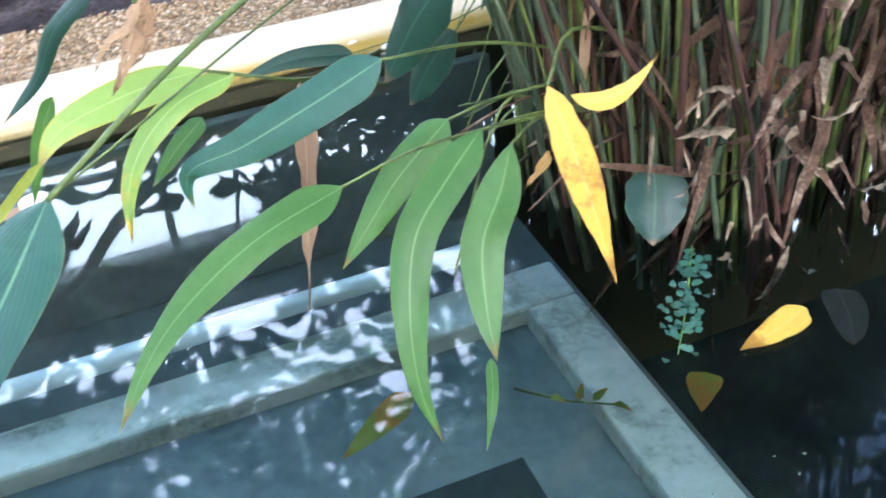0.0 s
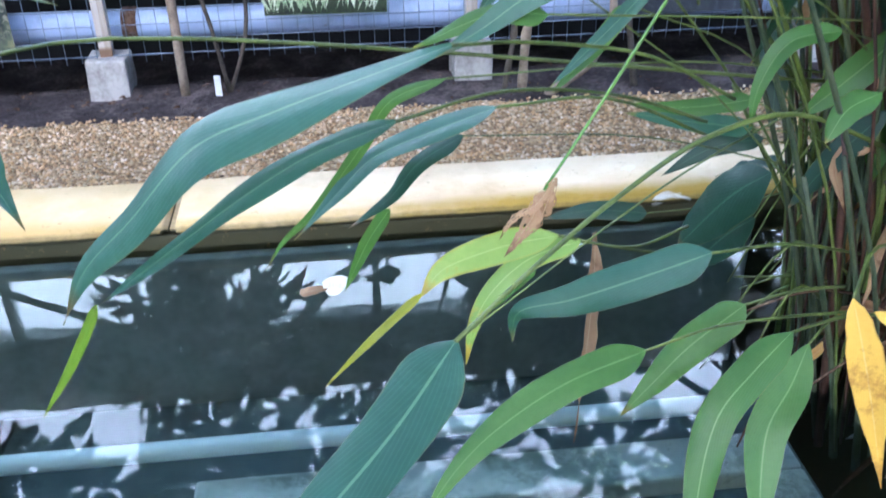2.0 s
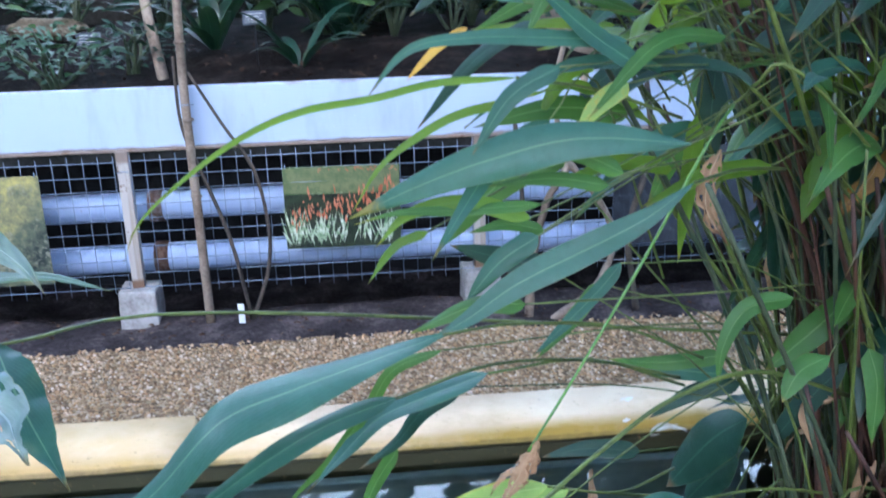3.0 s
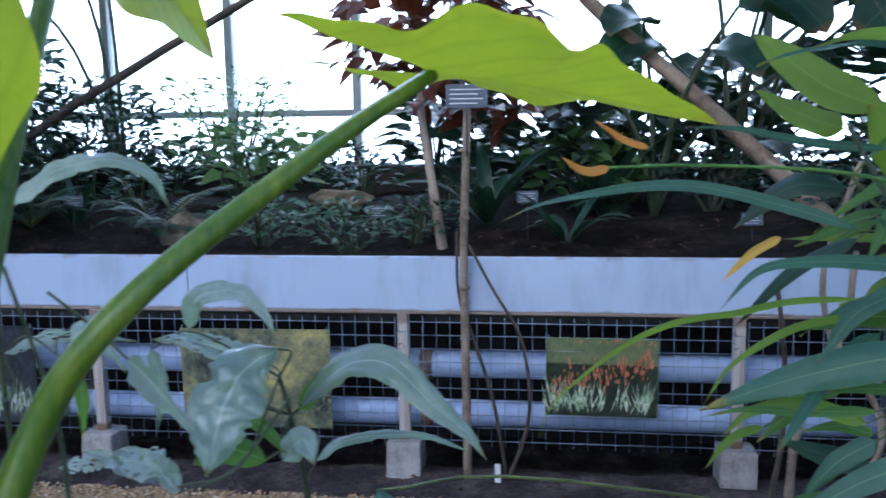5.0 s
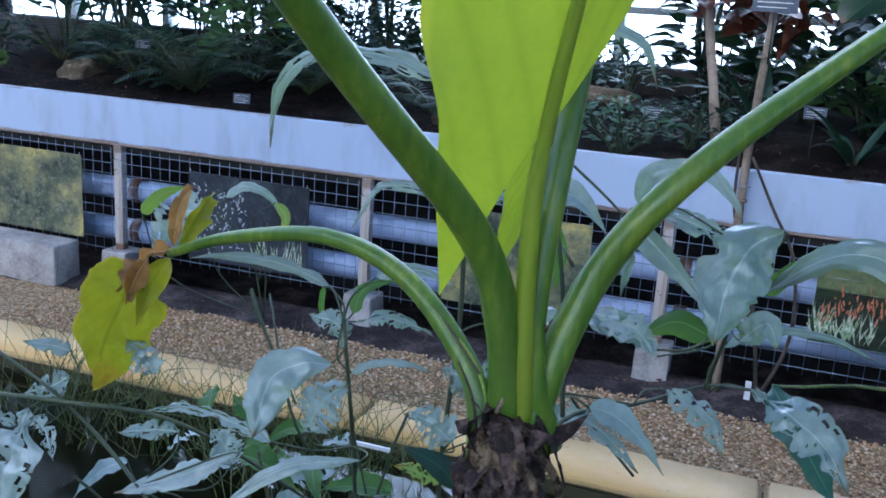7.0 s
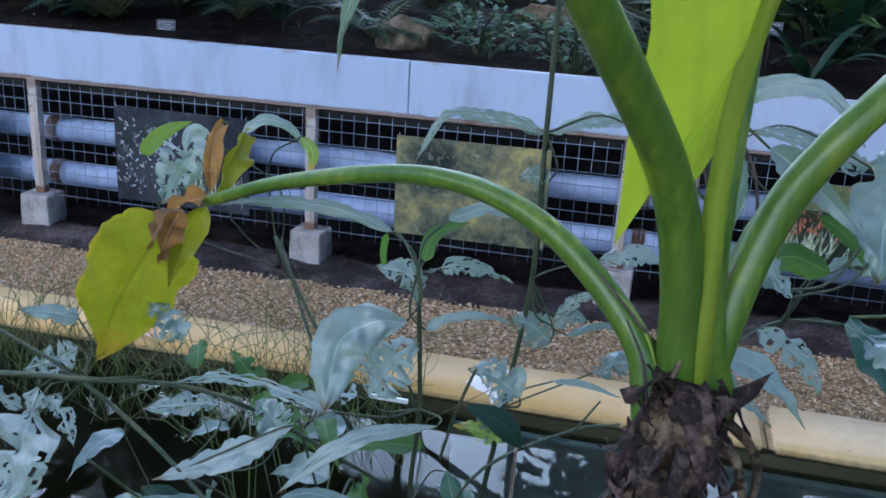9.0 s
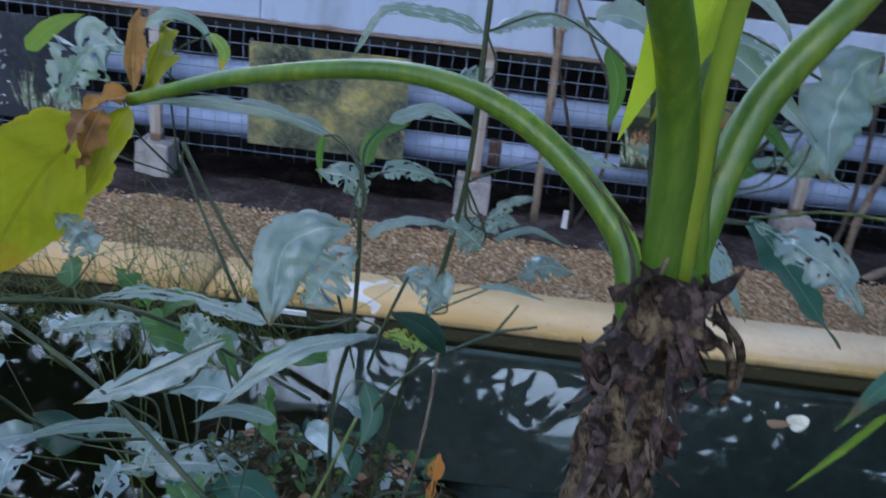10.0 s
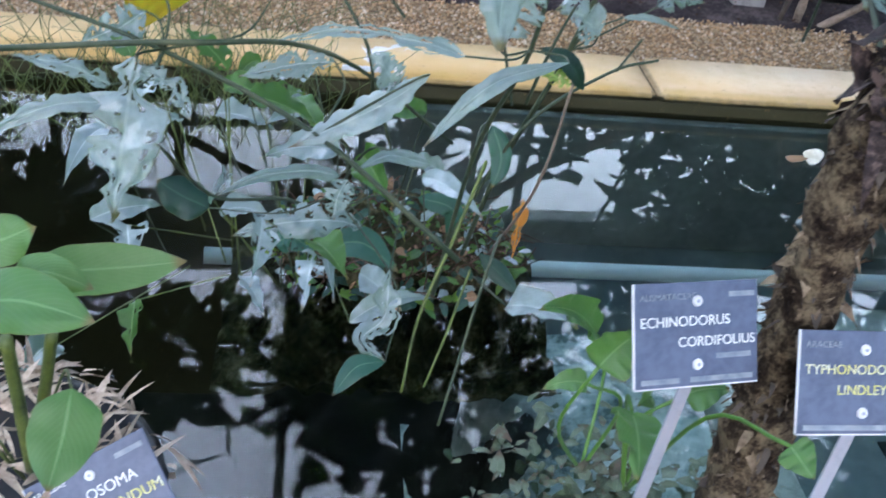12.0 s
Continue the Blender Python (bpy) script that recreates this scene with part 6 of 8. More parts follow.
for k in range(26):
    a = rng.uniform(2.2, 5.0)
    p = Vector((1.66 + rng.gauss(0, 0.09), -2.04 + rng.gauss(0, 0.09), rng.uniform(0.3, 0.52)))
    part("dead_stalk", tube_bm([p, p + Vector((math.cos(a) * 0.12, math.sin(a) * 0.12, rng.uniform(-0.02, 0.1))), p + Vector((math.cos(a) * 0.24, math.sin(a) * 0.2, rng.uniform(-0.2, 0.02)))], (0.003, 0.0015), 5, 4), DEAD_SHEATH if k % 2 else STEM_OLIVE, clump)
for k in range(60):
    x = rng.uniform(1.5, 1.85)
    h = rng.uniform(0.8, 1.6)
    p = Vector((x, rng.uniform(-2.2, -1.85), 0.15))
    lean = Vector((rng.gauss(-0.2, 0.12), rng.gauss(-0.06, 0.08), 0)) * h
    part("cane", tube_bm([p, p + Vector((0, 0, h * 0.5)) + lean * 0.32, p + Vector((0, 0, h)) + lean], (rng.uniform(0.002, 0.004), 0.0018), 6, 4), (STEM_OLIVE, STEM_DARK, STEM_DARK, STEM_RED)[k % 4], clump)
for k in range(44):
    p = Vector((rng.uniform(1.46, 1.8), rng.uniform(-2.22, -1.95), 0.36 + 0.75 * rng.random() ** 1.5))
    d = Vector((rng.gauss(-0.2, 0.5), rng.gauss(-0.1, 0.4), -1)).normalized() * rng.uniform(0.06, 0.15)
    q = p + d * 0.5 + Vector((rng.gauss(0, 0.025), rng.gauss(0, 0.02), 0.02))
    part("dry_leaf", bent_bm([p, q, p + d], rng.uniform(0.018, 0.042), (rng.gauss(0, 0.5), -0.8, 0.3), "torn", rng, 10, 6, 0.45), (LEAF_DRY, LEAF_DRY, LEAF_WITHERED)[k % 3], clump, "dry curled brown leaf")
for k in range(150):
    p = Vector((rng.uniform(1.38, 2.0), rng.uniform(-2.3, -1.65), rng.uniform(1.05, 1.8)))
    d = Vector((rng.gauss(-0.5, 0.5), rng.gauss(-0.4, 0.4), rng.gauss(-0.25, 0.4))).normalized() * rng.uniform(0.14, 0.3)
    q = p + d * 0.5 + Vector((0, 0, rng.uniform(0.0, 0.03)))
    lf = part("leaf", bent_bm([p, q, p + d], rng.uniform(0.03, 0.055), (rng.gauss(0, 0.4), -0.6, 0.7), "lance", rng, 12, 4), (LEAF_DARK, LEAF_LIT, LEAF_DARK, LEAF_MID, LEAF_DARK)[k % 5], clump)
    part("stalk", tube_bm([(1.72 + rng.gauss(0, 0.1), -2.05, 0.6), p - d * 0.3 - Vector((0, 0, 0.08)), p], (0.002, 0.0014), 5, 3), STEM_OLIVE, lf)
for k in range(90):
    p = Vector((rng.uniform(1.4, 1.85), rng.uniform(-2.3, -1.9), rng.uniform(0.72, 1.2)))
    d = Vector((rng.gauss(-0.35, 0.4), rng.gauss(-0.3, 0.4), rng.gauss(-0.55, 0.4))).normalized() * rng.uniform(0.09, 0.22)
    q = p + d * 0.5 + Vector((rng.gauss(0, 0.01), 0, rng.uniform(0.0, 0.025)))
    lf = part("leaf", bent_bm([p, q, p + d], rng.uniform(0.024, 0.048), (rng.gauss(0, 0.5), -0.7, 0.5), "ovate" if k % 3 else "lance", rng, 10, 4), (LEAF_DARK, LEAF_DARK, LEAF_DARK, LEAF_DARK, LEAF_MID, LEAF_DARK, LEAF_DARK, LEAF_DARK)[k % 8], clump)
    part("stalk", tube_bm([p + Vector((rng.uniform(0.05, 0.15), 0.04, rng.uniform(-0.2, -0.08))), p - d * 0.2, p], (0.0018, 0.0012), 5, 3), STEM_OLIVE, lf)
for k in range(120):
    p = Vector((rng.uniform(1.5, 2.25), rng.uniform(-2.2, -1.55), rng.uniform(0.95, 1.95)))
    d = Vector((rng.gauss(-0.4, 0.6), rng.gauss(-0.3, 0.5), rng.gauss(-0.3, 0.4))).normalized() * rng.uniform(0.16, 0.32)
    blade(clump, (LEAF_DARK, LEAF_DARK, LEAF_MID)[k % 3], p, p + d, rng.uniform(0.03, 0.055), 0.1, (rng.gauss(0, 0.3), -0.4, 0.8), "lance")
# deep green leaves behind the canes, dark to stand for the inner shade
for k in range(46):
    p = Vector((rng.uniform(1.6, 2.2), rng.uniform(-1.85, -1.58), rng.uniform(0.4, 1.0)))
    d = Vector((rng.gauss(-0.3, 0.6), rng.gauss(-0.2, 0.4), rng.gauss(-0.3, 0.4))).normalized() * rng.uniform(0.14, 0.28)
    blade(clump, LEAF_DARK, p, p + d, rng.uniform(0.03, 0.055), 0.1, (rng.gauss(0, 0.3), -0.4, 0.8), "lance")
for k in range(28):
    p = Vector((rng.uniform(1.02, 1.5), rng.uniform(-2.3, -2.0), rng.uniform(1.02, 1.34)))
    d = Vector((rng.gauss(-0.8, 0.3), rng.gauss(-0.2, 0.3), rng.gauss(-0.4, 0.3))).normalized() * rng.uniform(0.1, 0.24)
    q = p + d * 0.5 + Vector((0, 0, rng.uniform(0.01, 0.04)))
    lf = part("leaf", bent_bm([p, q, p + d], rng.uniform(0.02, 0.042), (rng.gauss(-0.1, 0.35), -0.7, 0.6), "lance", rng, 14, 6), (LEAF_MID, LEAF_BLUE, LEAF_LIT, LEAF_LIT, LEAF_MID, LEAF_DARK)[k % 6], clump)
    part("stalk", tube_bm([p + Vector((rng.uniform(0.15, 0.3), 0.06, rng.uniform(-0.25, -0.1))), p - d * 0.3 + Vector((0.02, 0, 0)), p], (0.0018, 0.0012), 5, 4), STEM_OLIVE, lf)
for k in range(26):
    p = Vector((rng.uniform(1.18, 1.6), rng.uniform(-2.35, -2.0), rng.uniform(1.05, 1.45)))
    d = Vector((rng.gauss(-0.9, 0.25), rng.gauss(-0.15, 0.3), rng.gauss(-0.18, 0.25))).normalized() * rng.uniform(0.16, 0.3)
    blade(clump, (LEAF_BLUE, LEAF_MID, LEAF_DARK, LEAF_LIT)[k % 4], p, p + d, rng.uniform(0.025, 0.04), rng.uniform(0.08, 0.2), (rng.gauss(0, 0.2), -0.45, 0.8), "lance", (p + Vector((0.3, 0.1, -0.2)), p - d * 0.25), STEM_OLIVE, 0.002)
bent_leaf(clump, LEAF_BLUE, [(0.871, -2.520, 0.684), (0.807, -2.563, 0.618), (0.730, -2.610, 0.557), (0.671, -2.647, 0.512), (0.616, -2.680, 0.477)], 0.076, (-0.45, -0.40, 0.80), 'lance')
part("stalk", tube_bm([(1.492, -2.150, 0.671), (1.319, -2.224, 0.758), (1.178, -2.298, 0.769), (1.063, -2.372, 0.745), (0.966, -2.446, 0.719), (0.870, -2.520, 0.683)], (0.0034, 0.0026), 6, 5), STEM_OLIVE, clump)
bent_leaf(clump, LEAF_MID, [(1.131, -2.320, 0.498), (1.027, -2.349, 0.482), (0.941, -2.378, 0.447), (0.887, -2.398, 0.405), (0.840, -2.420, 0.345)], 0.046, (-0.08, -0.60, 0.80), 'lance', stalk=[(1.463, -2.200, 0.443), (1.363, -2.240, 0.473), (1.237, -2.280, 0.496)])
bent_leaf(clump, LEAF_MID, [(1.285, -2.250, 0.505), (1.216, -2.258, 0.452), (1.170, -2.264, 0.401), (1.126, -2.270, 0.351)], 0.049, (-0.22, -0.60, 0.77), 'lance', stalk=[(1.452, -2.200, 0.488), (1.363, -2.225, 0.503)])
bent_leaf(clump, LEAF_MID, [(1.262, -2.410, 0.578), (1.212, -2.437, 0.549), (1.165, -2.466, 0.514), (1.140, -2.501, 0.450), (1.132, -2.534, 0.383), (1.142, -2.560, 0.326)], 0.043, (-0.16, -0.57, 0.81), 'lance', stalk=[(1.480, -2.250, 0.473), (1.363, -2.330, 0.531)])
bent_leaf(clump, LEAF_MID, [(1.317, -2.360, 0.520), (1.289, -2.389, 0.483), (1.253, -2.420, 0.447), (1.238, -2.456, 0.393), (1.233, -2.490, 0.340)], 0.049, (-0.23, -0.59, 0.77), 'ovate', stalk=[(1.500, -2.200, 0.436), (1.395, -2.280, 0.495)])
bent_leaf(clump, LEAF_MID, [(1.226, -2.490, 0.348), (1.218, -2.508, 0.304), (1.199, -2.530, 0.255)], 0.013, (-0.19, -0.49, 0.85), 'lance', bare=True)
bent_leaf(clump, LEAF_BLUE, [(1.191, -2.330, 0.639), (1.123, -2.309, 0.600), (1.042, -2.286, 0.558), (0.982, -2.270, 0.535), (0.977, -2.260, 0.482)], 0.049, (-0.07, -0.71, 0.70), 'lance', stalk=[(1.493, -2.150, 0.506), (1.336, -2.240, 0.587)])
bent_leaf(clump, LEAF_PALE, [(1.018, -2.300, 0.658), (0.968, -2.316, 0.662), (0.920, -2.332, 0.660), (0.878, -2.347, 0.652), (0.852, -2.360, 0.627)], 0.037, (-0.08, -0.72, 0.69), 'ovate', stalk=[(1.256, -2.100, 0.541), (1.143, -2.200, 0.574)])
bent_leaf(clump, LEAF_DYING, [(0.855, -2.360, 0.633), (0.811, -2.375, 0.601), (0.775, -2.388, 0.573), (0.742, -2.400, 0.545)], 0.010, (0.05, -0.66, 0.75), 'lance', bare=True)
bent_leaf(clump, LEAF_PALE, [(1.050, -2.280, 0.637), (0.990, -2.294, 0.628), (0.945, -2.307, 0.598), (0.919, -2.318, 0.558), (0.907, -2.330, 0.505)], 0.028, (-0.09, -0.69, 0.72), 'lance', stalk=[(1.262, -2.100, 0.491), (1.146, -2.190, 0.564)])
bent_leaf(clump, LEAF_MID, [(1.014, -2.200, 0.558), (0.977, -2.219, 0.538), (0.941, -2.240, 0.511)], 0.023, (-0.11, -0.69, 0.72), 'lance', bare=True)
bent_leaf(clump, LEAF_DRY, [(0.984, -2.410, 0.789), (0.972, -2.410, 0.768), (0.958, -2.410, 0.740), (0.935, -2.410, 0.703)], 0.017, (-0.15, -0.69, 0.71), 'torn', bare=True, label='dry brown hanging leaf')
bent_leaf(clump, LEAF_DRY, [(0.985, -2.405, 0.784), (0.977, -2.403, 0.756), (0.968, -2.402, 0.734), (0.949, -2.400, 0.716)], 0.014, (-0.16, -0.69, 0.71), 'torn', bare=True)
bent_leaf(clump, LEAF_DRY, [(0.983, -2.412, 0.789), (0.964, -2.415, 0.764), (0.939, -2.418, 0.749), (0.927, -2.420, 0.729)], 0.011, (-0.14, -0.69, 0.71), 'torn', bare=True)
bent_leaf(clump, LEAF_DRY, [(1.205, -2.320, 1.085), (1.189, -2.327, 1.050), (1.189, -2.333, 1.016), (1.214, -2.340, 0.977)], 0.021, (-0.33, -0.77, 0.54), 'torn', bare=True, label='curled dry brown leaf')
part("stalk", tube_bm([(1.224, -2.300, 1.130), (1.187, -2.327, 1.094), (1.109, -2.355, 0.969), (1.028, -2.382, 0.847), (0.972, -2.410, 0.776)], (0.002, 0.0016), 6, 5), STEM_GREEN, clump)
bent_leaf(clump, LEAF_BLUE, [(0.877, -2.450, 0.940), (0.800, -2.444, 0.912), (0.721, -2.438, 0.883), (0.648, -2.433, 0.851), (0.582, -2.428, 0.781), (0.530, -2.423, 0.728), (0.497, -2.420, 0.666)], 0.071, (0.05, -0.31, 0.95), 'broad', stalk=[(1.249, -2.200, 0.772), (1.110, -2.280, 0.860), (0.970, -2.360, 0.908)])
bent_leaf(clump, LEAF_BLUE, [(0.827, -2.460, 0.878), (0.757, -2.455, 0.851), (0.700, -2.451, 0.817), (0.639, -2.447, 0.773), (0.574, -2.443, 0.724), (0.535, -2.440, 0.695)], 0.033, (0.05, -0.29, 0.95), 'lance', stalk=[(1.218, -2.200, 0.745), (1.082, -2.283, 0.818), (0.942, -2.367, 0.864)])
bent_leaf(clump, LEAF_LIT, [(0.539, -2.440, 0.700), (0.501, -2.430, 0.629), (0.451, -2.420, 0.549)], 0.011, (0.22, -0.61, 0.76), 'lance', bare=True)
bent_leaf(clump, LEAF_MID, [(0.890, -2.300, 0.854), (0.832, -2.291, 0.829), (0.800, -2.283, 0.776), (0.746, -2.272, 0.698), (0.704, -2.265, 0.653), (0.680, -2.260, 0.613)], 0.015, (0.03, -0.72, 0.70), 'lance')
bent_leaf(clump, LEAF_BLUE, [(0.944, -2.300, 0.820), (0.872, -2.294, 0.792), (0.811, -2.289, 0.764), (0.766, -2.285, 0.717), (0.718, -2.280, 0.664)], 0.034, (-0.01, -0.31, 0.95), 'lance', stalk=[(1.264, -2.100, 0.680), (1.096, -2.200, 0.781)])
bent_leaf(clump, LEAF_DARK, [(0.942, -2.050, 0.677), (0.883, -2.014, 0.622), (0.843, -1.985, 0.556), (0.778, -1.950, 0.488)], 0.027, (-0.04, -0.72, 0.69), 'lance')
bent_leaf(clump, LEAF_MID, [(0.846, -1.900, 0.491), (0.808, -1.879, 0.419), (0.765, -1.850, 0.308)], 0.025, (-0.01, -0.69, 0.72), 'lance', bare=True)
bent_leaf(clump, LEAF_DARK, [(1.360, -2.110, 0.623), (1.326, -2.066, 0.564), (1.283, -2.000, 0.443)], 0.075, (-0.31, -0.66, 0.68), 'ovate')
bent_leaf(clump, LEAF_DARK, [(1.379, -2.050, 0.518), (1.356, -2.006, 0.461), (1.333, -1.950, 0.371)], 0.059, (-0.30, -0.64, 0.71), 'ovate')
bent_leaf(clump, LEAF_BLUE, [(1.375, -2.000, 0.640), (1.283, -1.990, 0.652), (1.187, -1.980, 0.667)], 0.031, (-0.29, -0.71, 0.64), 'lance')
bent_leaf(clump, LEAF_DARK, [(1.395, -2.000, 0.623), (1.323, -1.991, 0.608), (1.254, -1.980, 0.561)], 0.030, (-0.31, -0.69, 0.66), 'lance')
bent_leaf(clump, LEAF_DARK, [(1.268, -1.900, 0.452), (1.180, -1.890, 0.459), (1.098, -1.880, 0.443)], 0.033, (-0.21, -0.68, 0.70), 'lance')
bent_leaf(clump, LEAF_MID, [(1.093, -2.250, 0.907), (1.060, -2.258, 0.870), (1.009, -2.270, 0.820)], 0.021, (-0.23, -0.77, 0.60), 'lance')
bent_leaf(clump, LEAF_MID, [(1.367, -2.200, 0.850), (1.303, -2.207, 0.842), (1.271, -2.214, 0.794), (1.264, -2.220, 0.740)], 0.026, (-0.35, -0.71, 0.61), 'lance')
bent_leaf(clump, LEAF_MID, [(1.371, -2.300, 0.812), (1.327, -2.314, 0.800), (1.300, -2.330, 0.769)], 0.031, (-0.41, -0.67, 0.62), 'ovate')
bent_leaf(clump, LEAF_BLUE, [(1.146, -2.400, 1.070), (1.100, -2.404, 1.038), (1.050, -2.407, 1.014), (0.961, -2.413, 0.976), (0.906, -2.417, 0.941), (0.858, -2.420, 0.916)], 0.034, (-0.15, -0.79, 0.60), 'broad', stalk=[(1.315, -2.250, 1.040), (1.227, -2.325, 1.062)])
bent_leaf(clump, LEAF_BLUE, [(0.987, -2.380, 1.015), (0.945, -2.380, 0.987), (0.908, -2.380, 0.943)], 0.026, (-0.13, -0.80, 0.58), 'lance')
bent_leaf(clump, LEAF_LIT, [(0.985, -2.350, 1.026), (0.917, -2.350, 1.047), (0.855, -2.350, 1.038), (0.817, -2.350, 1.003)], 0.020, (-0.05, -0.84, 0.54), 'lance')
bent_leaf(clump, LEAF_MID, [(1.070, -2.350, 1.058), (1.007, -2.350, 1.069), (0.939, -2.350, 1.064)], 0.018, (-0.19, -0.83, 0.52), 'lance')
bent_leaf(clump, LEAF_MID, [(1.086, -2.350, 1.071), (1.028, -2.350, 1.098), (0.956, -2.350, 1.104)], 0.021, (-0.21, -0.84, 0.50), 'lance')
bent_leaf(clump, LEAF_BLUE, [(1.102, -2.300, 0.950), (1.072, -2.300, 0.913), (0.997, -2.300, 0.837)], 0.018, (-0.22, -0.76, 0.61), 'lance')
bent_leaf(clump, LEAF_MID, [(1.299, -2.150, 0.749), (1.219, -2.134, 0.736), (1.144, -2.120, 0.740)], 0.025, (-0.26, -0.71, 0.65), 'lance')
bent_leaf(clump, LEAF_BLUE, [(0.997, -2.240, 1.244), (0.924, -2.207, 1.267), (0.825, -2.165, 1.290), (0.749, -2.137, 1.292), (0.661, -2.105, 1.277), (0.585, -2.078, 1.258), (0.534, -2.060, 1.233)], 0.019, (-0.02, -0.91, 0.42), 'lance')
bent_leaf(clump, LEAF_LIT, [(1.170, -2.000, 1.193), (1.081, -1.953, 1.195), (0.971, -1.900, 1.184)], 0.016, (-0.21, -0.86, 0.46), 'lance')
bent_leaf(clump, LEAF_YELLOW, [(0.976, -1.900, 1.187), (0.931, -1.900, 1.159), (0.882, -1.900, 1.111)], 0.016, (-0.12, -0.87, 0.48), 'lance', bare=True)
bent_leaf(clump, LEAF_BLUE, [(1.093, -2.320, 1.207), (1.006, -2.326, 1.214), (0.926, -2.331, 1.217), (0.860, -2.335, 1.207), (0.811, -2.340, 1.156)], 0.019, (-0.16, -0.86, 0.48), 'lance')
bent_leaf(clump, LEAF_LIT, [(0.968, -2.360, 1.179), (0.885, -2.394, 1.182), (0.820, -2.422, 1.174), (0.757, -2.450, 1.170), (0.708, -2.474, 1.156), (0.662, -2.501, 1.131), (0.617, -2.530, 1.096), (0.603, -2.550, 1.064)], 0.008, (0.01, -0.84, 0.54), 'lance', stalk=[(1.201, -2.200, 1.098), (1.084, -2.250, 1.144)])
bent_leaf(clump, LEAF_LIT, [(0.982, -2.300, 1.145), (0.911, -2.318, 1.135), (0.856, -2.335, 1.110), (0.822, -2.346, 1.085), (0.794, -2.360, 1.045)], 0.011, (-0.10, -0.83, 0.55), 'lance')
bent_leaf(clump, LEAF_BLUE, [(1.141, -2.400, 1.111), (1.028, -2.384, 1.118), (0.937, -2.371, 1.097), (0.861, -2.360, 1.069), (0.791, -2.350, 1.036)], 0.048, (-0.16, -0.81, 0.56), 'broad')
bent_leaf(clump, LEAF_MID, [(0.996, -2.350, 1.041), (0.909, -2.354, 1.040), (0.842, -2.358, 1.042), (0.795, -2.360, 1.032)], 0.014, (-0.09, -0.80, 0.59), 'lance')
bent_leaf(clump, LEAF_LIT, [(1.097, -2.000, 1.392), (1.025, -1.961, 1.426), (0.961, -1.924, 1.478), (0.920, -1.900, 1.514)], 0.062, (-0.15, -0.94, 0.32), 'ovate')
bent_leaf(clump, LEAF_LIT, [(1.078, -1.850, 1.360), (1.021, -1.804, 1.385), (0.955, -1.750, 1.427)], 0.048, (-0.17, -0.92, 0.37), 'lance')
bent_leaf(clump, LEAF_LIT, [(1.141, -2.150, 1.287), (1.086, -2.150, 1.344), (1.028, -2.150, 1.400)], 0.097, (-0.25, -0.89, 0.39), 'ovate')
bent_leaf(clump, LEAF_LIT, [(1.209, -2.150, 1.457), (1.093, -2.150, 1.487), (1.013, -2.150, 1.491), (0.951, -2.150, 1.475)], 0.026, (-0.21, -0.93, 0.30), 'lance')
bent_leaf(clump, LEAF_LIT, [(1.199, -2.220, 1.243), (1.155, -2.220, 1.278), (1.111, -2.220, 1.311)], 0.060, (-0.30, -0.85, 0.43), 'ovate')
bent_leaf(clump, LEAF_BLUE, [(1.107, -2.320, 1.180), (1.049, -2.333, 1.219), (0.981, -2.350, 1.276)], 0.024, (-0.25, -0.84, 0.48), 'lance')
bent_leaf(clump, LEAF_BLUE, [(1.167, -2.300, 1.346), (1.119, -2.300, 1.389), (1.073, -2.300, 1.439)], 0.029, (-0.30, -0.88, 0.37), 'lance')
bent_leaf(clump, LEAF_BLUE, [(1.012, -2.360, 1.188), (0.960, -2.369, 1.161), (0.919, -2.380, 1.106)], 0.023, (-0.18, -0.84, 0.52), 'lance')
bent_leaf(clump, LEAF_PALE, [(1.102, -2.300, 1.159), (1.067, -2.300, 1.134), (1.045, -2.300, 1.103)], 0.024, (-0.24, -0.82, 0.52), 'lance')
bent_leaf(clump, LEAF_BLUE, [(1.035, -2.210, 1.344), (0.942, -2.210, 1.353), (0.855, -2.210, 1.371), (0.783, -2.210, 1.375)], 0.013, (-0.10, -0.92, 0.38), 'lance')
bent_leaf(clump, LEAF_LIT, [(0.877, -2.300, 1.001), (0.839, -2.300, 0.985), (0.807, -2.300, 0.943)], 0.012, (-0.08, -0.79, 0.61), 'lance')
bent_leaf(clump, LEAF_MID, [(1.010, -2.300, 0.995), (0.968, -2.300, 1.005), (0.923, -2.300, 0.997)], 0.016, (-0.17, -0.79, 0.59), 'lance')
bent_leaf(clump, LEAF_DARK, [(1.025, -2.250, 0.932), (0.973, -2.250, 0.946), (0.907, -2.250, 0.967)], 0.031, (-0.16, -0.77, 0.61), 'lance')
bent_leaf(clump, LEAF_MID, [(0.970, -2.400, 0.947), (0.918, -2.400, 0.949), (0.848, -2.400, 0.922)], 0.022, (-0.14, -0.75, 0.64), 'lance')
part("stalk", tube_bm([(1.155, -2.350, 1.249), (1.008, -2.417, 1.307), (0.905, -2.485, 1.334), (0.761, -2.553, 1.346), (0.668, -2.620, 1.349)], (0.0026, 0.0016), 6, 5), STEM_GREEN, clump)
bent_leaf(clump, LEAF_ORANGE, [(0.670, -2.620, 1.349), (0.648, -2.638, 1.347), (0.626, -2.660, 1.362)], 0.009, (0.08, -0.91, 0.41), 'lance', bare=True, label='dry orange bract')
bent_leaf(clump, LEAF_ORANGE, [(0.705, -2.610, 1.366), (0.683, -2.610, 1.374), (0.656, -2.610, 1.392)], 0.007, (0.04, -0.92, 0.38), 'lance', bare=True, label='dry orange bract')
